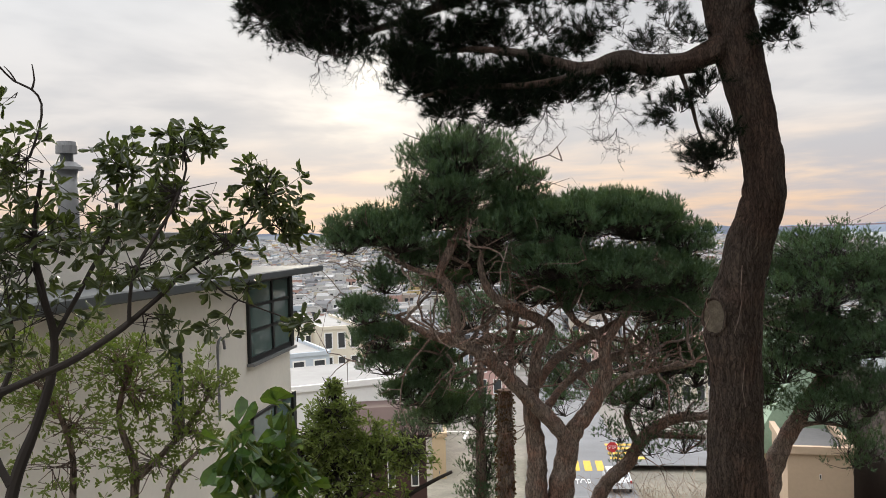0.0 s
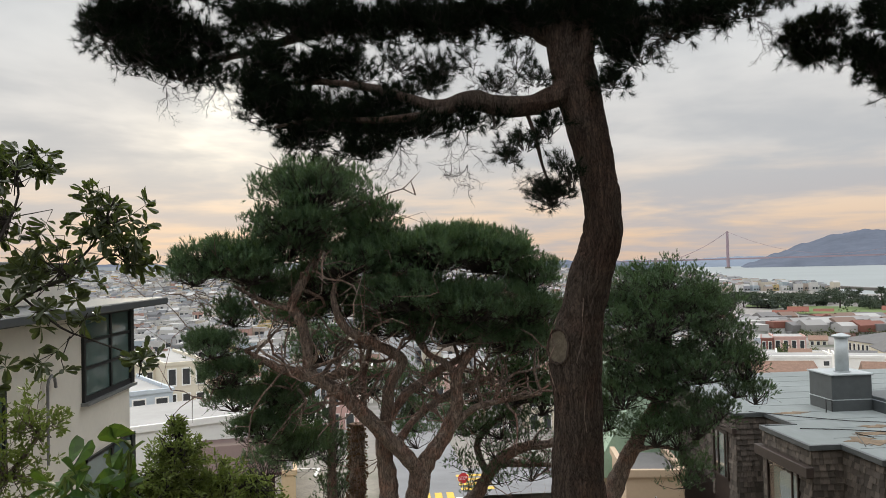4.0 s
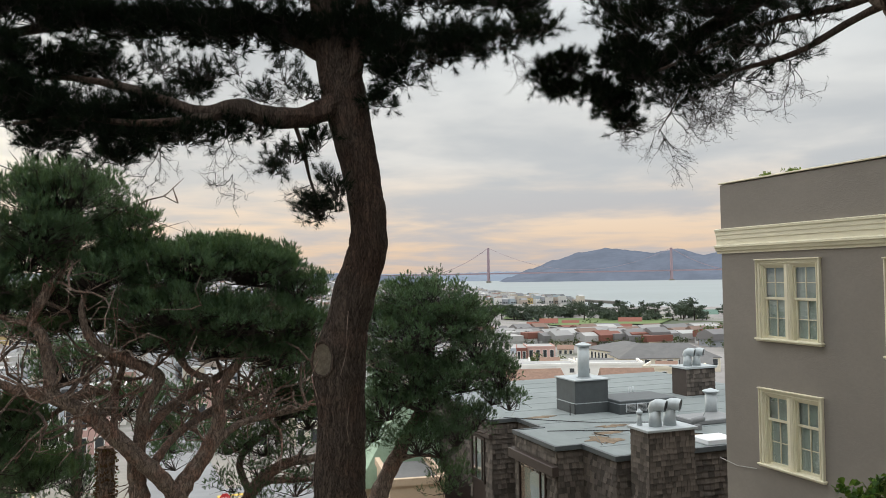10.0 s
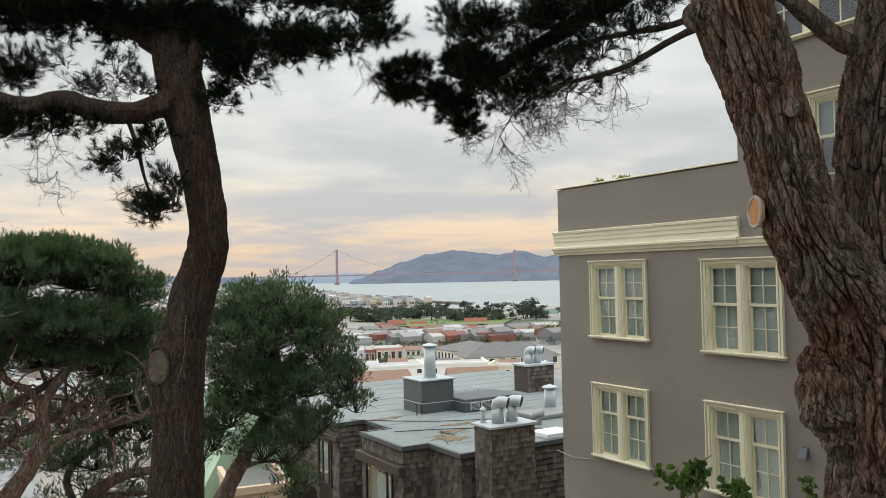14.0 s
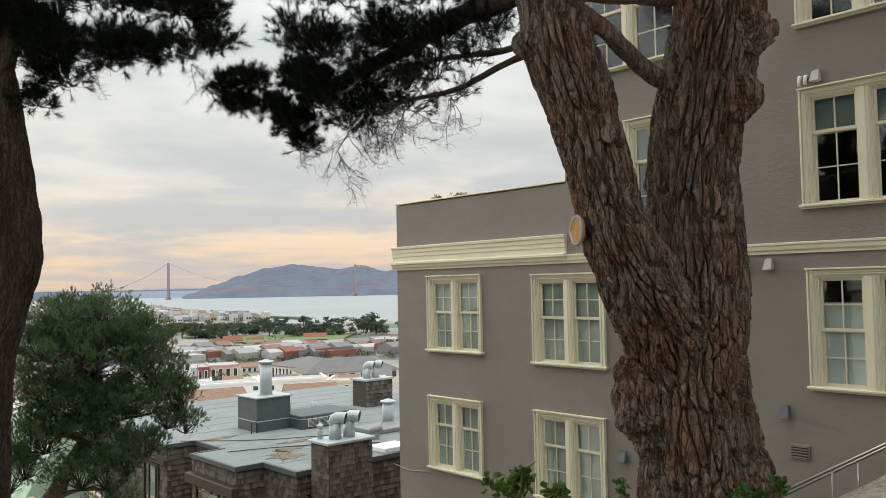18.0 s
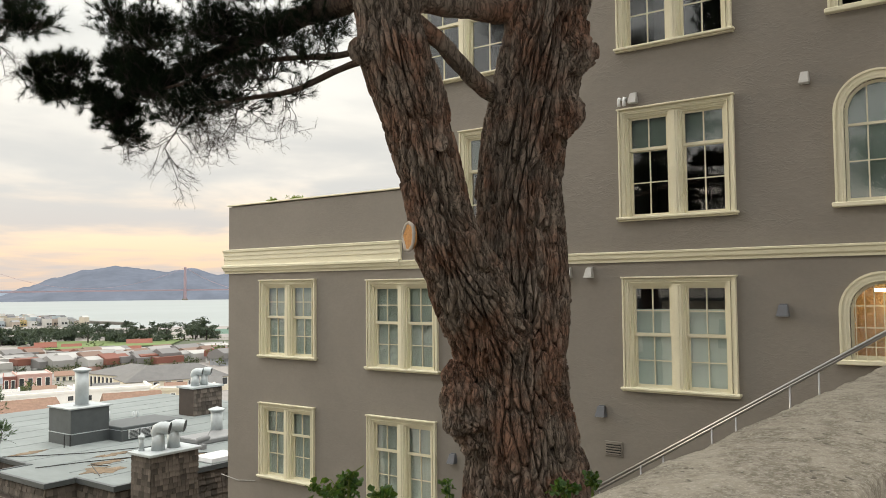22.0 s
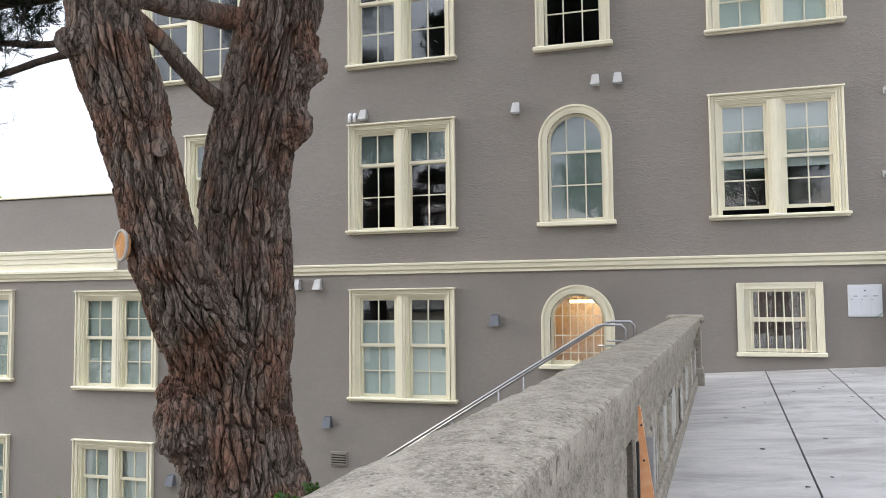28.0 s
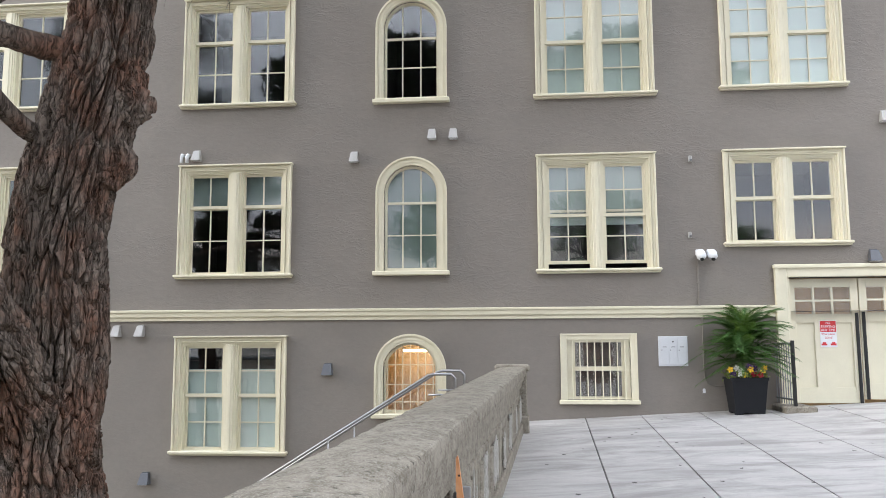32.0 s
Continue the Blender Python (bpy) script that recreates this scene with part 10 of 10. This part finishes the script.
broad_wood = [
    [(-2.60, 3.55, 0.15, 0.034), (-2.55, 3.59, 0.47, 0.029), (-2.49, 3.75, 0.82, 0.025), (-2.49, 3.87, 1.12, 0.021), (-2.53, 3.84, 1.38, 0.021), (-2.56, 3.83, 1.67, 0.014), (-2.51, 3.85, 2.02, 0.009)],
    [(-2.58, 3.32, 0.91, 0.023), (-2.39, 3.45, 0.99, 0.018), (-2.19, 3.59, 1.09, 0.017), (-2.01, 3.69, 1.22, 0.015), (-1.92, 3.85, 1.34, 0.013), (-1.80, 4.02, 1.50, 0.010), (-1.64, 4.08, 1.58, 0.009), (-1.44, 4.16, 1.70, 0.005)],
] + [
    [(-1.99, 3.70, 1.24, 0.011), (-1.96, 3.72, 1.49, 0.009), (-1.85, 3.88, 1.77, 0.009), (-1.81, 4.01, 2.01, 0.006), (-1.83, 4.00, 2.18, 0.004)],
    [(-2.49, 3.87, 1.15, 0.014), (-2.41, 4.03, 1.43, 0.012), (-2.33, 4.20, 1.73, 0.010), (-2.30, 4.21, 2.04, 0.007)],
    [(-1.80, 4.02, 1.50, 0.006), (-1.61, 3.99, 1.35, 0.006), (-1.50, 4.03, 1.29, 0.004), (-1.26, 4.11, 1.18, 0.004)]]
broad_twigs = [
    [(-2.56, 3.82, 2.08, 0.007), (-2.52, 3.85, 2.23, 0.006), (-2.51, 3.86, 2.36, 0.006), (-2.54, 3.83, 2.43, 0.006), (-2.61, 3.79, 2.47, 0.005), (-2.66, 3.75, 2.54, 0.005)],
    [(-2.54, 3.83, 2.43, 0.006), (-2.53, 3.84, 2.48, 0.005), (-2.54, 3.84, 2.56, 0.003)],
    [(-2.60, 3.79, 2.47, 0.004), (-2.62, 3.78, 2.51, 0.004), (-2.64, 3.76, 2.54, 0.002)],
    [(-1.64, 4.08, 1.61, 0.006), (-1.50, 4.14, 1.76, 0.006), (-1.40, 4.17, 2.00, 0.004)],
    [(-2.56, 3.58, 0.47, 0.020), (-2.75, 3.69, 0.72, 0.019), (-2.77, 3.92, 1.02, 0.014), (-2.78, 3.91, 1.44, 0.010)]]
broad_high = [(-2.61, 3.79, 2.02, 0.195, 0.228, 1.200), (-2.56, 3.83, 1.67, 0.293, 0.260, 2.0), (-2.38, 4.17, 1.79, 0.306, 0.272, 2.0), (-2.29, 4.22, 2.08, 0.204, 0.170, 1.200), (-1.83, 4.00, 2.12, 0.187, 0.140, 1.300), (-1.89, 3.97, 1.83, 0.280, 0.187, 2.200), (-1.64, 4.08, 1.65, 0.249, 0.187, 1.800), (-1.41, 4.17, 1.85, 0.187, 0.187, 1.500), (-1.30, 4.20, 1.70, 0.140, 0.124, 0.900)]
broad_low = [(-2.02, 3.79, 1.52, 0.335, 0.182, 1.300), (-1.66, 3.97, 1.41, 0.182, 0.122, 0.400), (-1.25, 4.12, 1.17, 0.076, 0.076, 0.300), (-1.67, 3.96, 1.16, 0.076, 0.061, 0.250), (-2.50, 3.86, 1.32, 0.358, 0.228, 0.900), (-1.87, 3.87, 1.16, 0.091, 0.182, 0.500), (-1.50, 4.03, 1.38, 0.061, 0.061, 0.200), (-2.68, 3.49, 1.47, 0.280, 0.498, 2.000), (-2.65, 3.76, 2.31, 0.081, 0.098, 0.200)]
shrub("broadleaf_tree", "evergreen tree with glossy whorled leaves and bent dark branches", broad_wood + broad_twigs, broad_high + broad_low, 14, 9, 0.08, 0.029, LEAF, 61, twig_r=0.0035, whorl=True, spread=1.2)
shrub("small_leaved_shrub", "loose shrub with small olive-green leaves on grey stems",
      [[(-2.673, 4.807, -0.348, 0.035), (-2.599, 4.847, 0.148, 0.027), (-2.677, 4.805, 0.523, 0.019), (-2.609, 4.842, 0.841, 0.016)],
       [(-2.600, 4.846, 0.112, 0.023), (-2.346, 4.975, 0.371, 0.019), (-2.177, 5.051, 0.614, 0.012)],
       [(-2.418, 4.828, -0.353, 0.027), (-2.375, 4.850, 0.076, 0.019), (-2.212, 4.926, 0.273, 0.011)],
       [(-2.953, 4.640, -0.286, 0.027), (-2.910, 4.667, 0.272, 0.019), (-2.980, 4.623, 0.636, 0.016)]],
      [(*(-2.696, 4.794, 0.886, 0.272, 0.233), 1.2), (*(-2.493, 4.903, 0.683, 0.272, 0.233), 1.0), (*(-2.206, 5.038, 0.729, 0.195, 0.195), 0.7), (*(-2.281, 5.005, 0.401, 0.233, 0.195), 0.8), (*(-2.847, 4.706, 0.546, 0.311, 0.233), 0.7), (*(-3.074, 4.561, 0.997, 0.311, 0.233), 0.8), (*(-3.082, 4.555, 0.720, 0.311, 0.272), 0.6), (*(-2.492, 4.791, 0.202, 0.344, 0.191), 0.7), (*(-3.039, 4.464, 0.261, 0.306, 0.191), 0.4)],
      50, 8, 0.046, 0.017, LEAF_SMALL, 62, BARK_GREY, twig_r=0.0035, spread=1.45)
shrub("green_shrub", "dense green shrub with narrow leaves below the parapet",
      [[(-1.661, 6.284, -1.011, 0.046), (-1.644, 6.289, -0.461, 0.037), (-1.673, 6.281, -0.000, 0.023), (-1.662, 6.284, 0.365, 0.014)],
       [(-1.647, 6.288, -0.553, 0.032), (-1.370, 6.354, -0.204, 0.023), (-1.094, 6.407, -0.033, 0.014)],
       [(-1.647, 6.288, -0.553, 0.032), (-1.895, 6.218, -0.166, 0.023), (-1.971, 6.194, 0.113, 0.014)],
       [(-1.479, 6.330, -0.842, 0.028), (-1.108, 6.405, -0.495, 0.018), (-0.737, 6.458, -0.301, 0.014)]],
      [(*(-1.667, 6.283, 0.205, 0.230, 0.161), 1.3), (*(-1.805, 6.244, -0.036, 0.368, 0.207), 2.2), (*(-1.410, 6.345, -0.063, 0.322, 0.207), 2.0), (*(-1.098, 6.407, -0.172, 0.230, 0.161), 0.9), (*(-1.638, 6.290, -0.278, 0.506, 0.184), 1.6), (*(-1.669, 6.282, 0.411, 0.069, 0.083), 0.3), (*(-1.559, 6.310, -0.559, 0.552, 0.184), 1.0)],
      64, 10, 0.052, 0.017, LEAF_SMALL, 63, spread=1.1)
shrub("young_bush", "young bush with broad bright green leaves",
      [[(-0.918, 2.539, 0.579, 0.011), (-0.920, 2.538, 0.804, 0.008), (-0.941, 2.531, 0.956, 0.006)],
       [(-0.900, 2.546, 0.614, 0.010), (-0.839, 2.566, 0.909, 0.006), (-0.826, 2.571, 1.049, 0.004)],
       [(-0.900, 2.546, 0.614, 0.010), (-0.995, 2.510, 0.849, 0.006), (-1.007, 2.505, 0.981, 0.004)]],
      [(*(-0.974, 2.518, 0.977, 0.057, 0.038), 0.35), (*(-0.926, 2.536, 0.879, 0.115, 0.086), 0.9), (*(-0.824, 2.571, 0.832, 0.095, 0.076), 0.7), (*(-0.826, 2.571, 1.030, 0.038, 0.038), 0.15), (*(-1.012, 2.503, 0.814, 0.057, 0.057), 0.3), (*(-0.855, 2.561, 0.948, 0.057, 0.057), 0.3)],
      9, 3, 0.095, 0.052, LEAF_BRIGHT, 64, LEAF_SMALL, lift=-0.5, spread=1.25)
ivy_spots = [((5.302, 4.680, -0.627, 0.020), (5.328, 4.652, -0.136, 0.015), (5.328, 4.653, -0.166, 0.229, 0.112), 1.0), ((5.619, 4.327, -0.639, 0.020), (5.621, 4.324, -0.220, 0.010), (5.614, 4.332, -0.245, 0.153, 0.081), 0.6), ((6.113, 4.018, -0.704, 0.016), (6.116, 4.013, -0.222, 0.010), (6.116, 4.013, -0.238, 0.063, 0.073), 0.25), ((7.206, 3.383, -0.855, 0.023), (7.210, 3.375, -0.371, 0.011), (7.205, 3.384, -0.360, 0.158, 0.091), 0.6), ((7.504, 3.232, -0.900, 0.017), (7.505, 3.231, -0.353, 0.012), (7.500, 3.241, -0.326, 0.081, 0.128), 0.35), ((5.387, 4.589, -0.631, 0.015), (5.407, 4.568, -0.040, 0.010), (5.396, 4.579, -0.065, 0.071, 0.071), 0.25)]
for i, (a, b, pad, k) in enumerate(ivy_spots):
    shrub("ivy_shoot", "bright green ivy shoot rising beside the pine", [[a, b]], [(*pad, k)], 22, 3, 0.07, 0.062, LEAF_BRIGHT, 70 + i, LEAF_SMALL)
# roof garden plants over the low wing
for i, (p, k) in enumerate((((18.028, 18.531, 4.577, 0.257, 0.074), 1.0), ((17.537, 18.987, 4.499, 0.184, 0.055), 0.4))):
    g = thing("roof_plant", p[:3], "small green plant showing over the roof coping", "plant")
    rs = np.random.RandomState(90 + i)
    at = np.array(p[:3]) + rs.normal(size=(60, 3)) * np.array([p[3], p[3], p[4]]) * 0.42
    part("leaves", tri_mesh("leaves", leaf_tris(rs, at, rand_dirs(rs, 60) + np.array([0, 0, 0.5]), 0.11, 0.05)), LEAF_SMALL, g)
    part("stem", MB().tube([(p[0], p[1], 3.5), (p[0], p[1], p[2])], 0.02, 6), TWIG, g)
# a brown leaf-clad stump trunk
st = thing("leaf_clad_trunk", (-1.27, 25.97, -8.35), "cut brown trunk clad in withered ivy", "tree")
part("trunk", limb_mesh([(-1.259, 25.970, -9.096, 0.313), (-1.211, 25.972, -6.873, 0.276), (-1.174, 25.973, -5.025, 0.257), (-1.161, 25.974, -3.365, 0.239)], 14, 0.15, 0.2, 0.1), BARK, st)
rs = np.random.RandomState(14)
a0, b0 = Vector((-1.22, 25.97, -7.06)), Vector((-1.16, 25.97, -3.36))
at = np.array([tuple(a0.lerp(b0, rs.rand()) + Vector((math.cos(q), math.sin(q), 0)) * 0.27) for q in rs.uniform(0, 6.28, 900)])
WITHER = leaf_mat("withered_brown_ivy", (0.05, 0.022, 0.012), (0.12, 0.055, 0.03), 3.0, 0.8, 0.1)
part("withered_leaves", tri_mesh("withered_leaves", leaf_tris(rs, at, rand_dirs(rs, 900) + np.array([0, 0, -0.5]), 0.11, 0.08)), WITHER, st)
# bare pale brush below the pines
br = thing("bare_brush", (5.79, 35.53, -10.44), "bare pale winter brush on the slope", "brush")
tw = MB()
rs = np.random.RandomState(15)
STRAW = mat("pale_dry_stems", (0.34, 0.26, 0.20), 0.9, vary=0.2, bump=0)
b0 = Vector((5.52, 35.57, -11.94))
for k in range(150):
    s = b0 + Vector((rs.normal() * 1.6, rs.normal() * 1.0, 0))
    dead_spray(rs, tw, s, (rs.normal() * 0.35, rs.normal() * 0.2, 1.0), 2.3, 0.02, 2)
part("branchwork", tw, STRAW, br)

# ---- pavement slabs, one piece each ----
rj = random.Random(2)
joints = [-0.55, -1.66, -2.65, -3.68, -4.80, -5.90, -6.95, -8.0, -9.05, -10.1, -11.2]
for i, (y1, y0) in enumerate(zip(joints, joints[1:])):
    part("slab", slab(-16, 15.25, y0 + 0.009, y1 - 0.009, rj.uniform(0.0, 0.003), 0.1, LEAN, LEAN if i else -0.0482), PAVE, pavement)

gum = MB()
for k in range(70):
    x, y = rj.uniform(6, 14.6), rj.uniform(-8.5, -0.8)
    r, n = rj.uniform(0.012, 0.03), len(gum.v)
    gum.v += [(x + r * rj.uniform(0.8, 2.2) * math.cos(a), y + r * math.sin(a), pave_z(x, y) + 0.003) for a in (math.pi * q / 4 for q in range(8))]
    gum.f.append(tuple(range(n, n + 8)))
solid("dirt_spots", gum, mat("dark_gum", (0.09, 0.08, 0.075), 0.9, bump=0), "small dark gum and dirt spots on the pavement", "dirt", kind="stuff")

# ---- the far side of the forecourt, out of view: wall and pines added for the window glass to reflect ----
solid("wall_opposite", MB().box(-31, -26, -34, 4, -2, 8.5), PLASTER, "plain pale building across the forecourt", "wall", kind="structure")
for i, (x, y, s) in enumerate(((-9, -11, 1.0), (-4, -17, 1.15), (-13, -4, 0.9), (-7.5, 3.0, 1.3), (-7.0, -4.2, 1.25))):
    z = pave_z(x, y) - 0.03
    other_pine("forecourt_pine", "broad dark pine across the forecourt", [[(x, y, z - 0.1, 0.35 * s), (x + 0.3, y, z + 2.5 * s, 0.28 * s), (x - 0.2, y + 0.3, z + 5.5 * s, 0.16 * s)], [(x + 0.2, y, z + 3.4 * s, 0.14), (x + 1.6, y + 0.8, z + 4.6 * s, 0.06)]],
               [(x, y, z + 6.0 * s, 2.4 * s, 1.1 * s), (x + 1.7, y + 0.9, z + 5.0 * s, 1.4 * s, 0.8 * s), (x - 1.6, y - 0.6, z + 5.2 * s, 1.4 * s, 0.8 * s)], 0.6, 120 + i, NEEDLE_B, BARK_GREY)
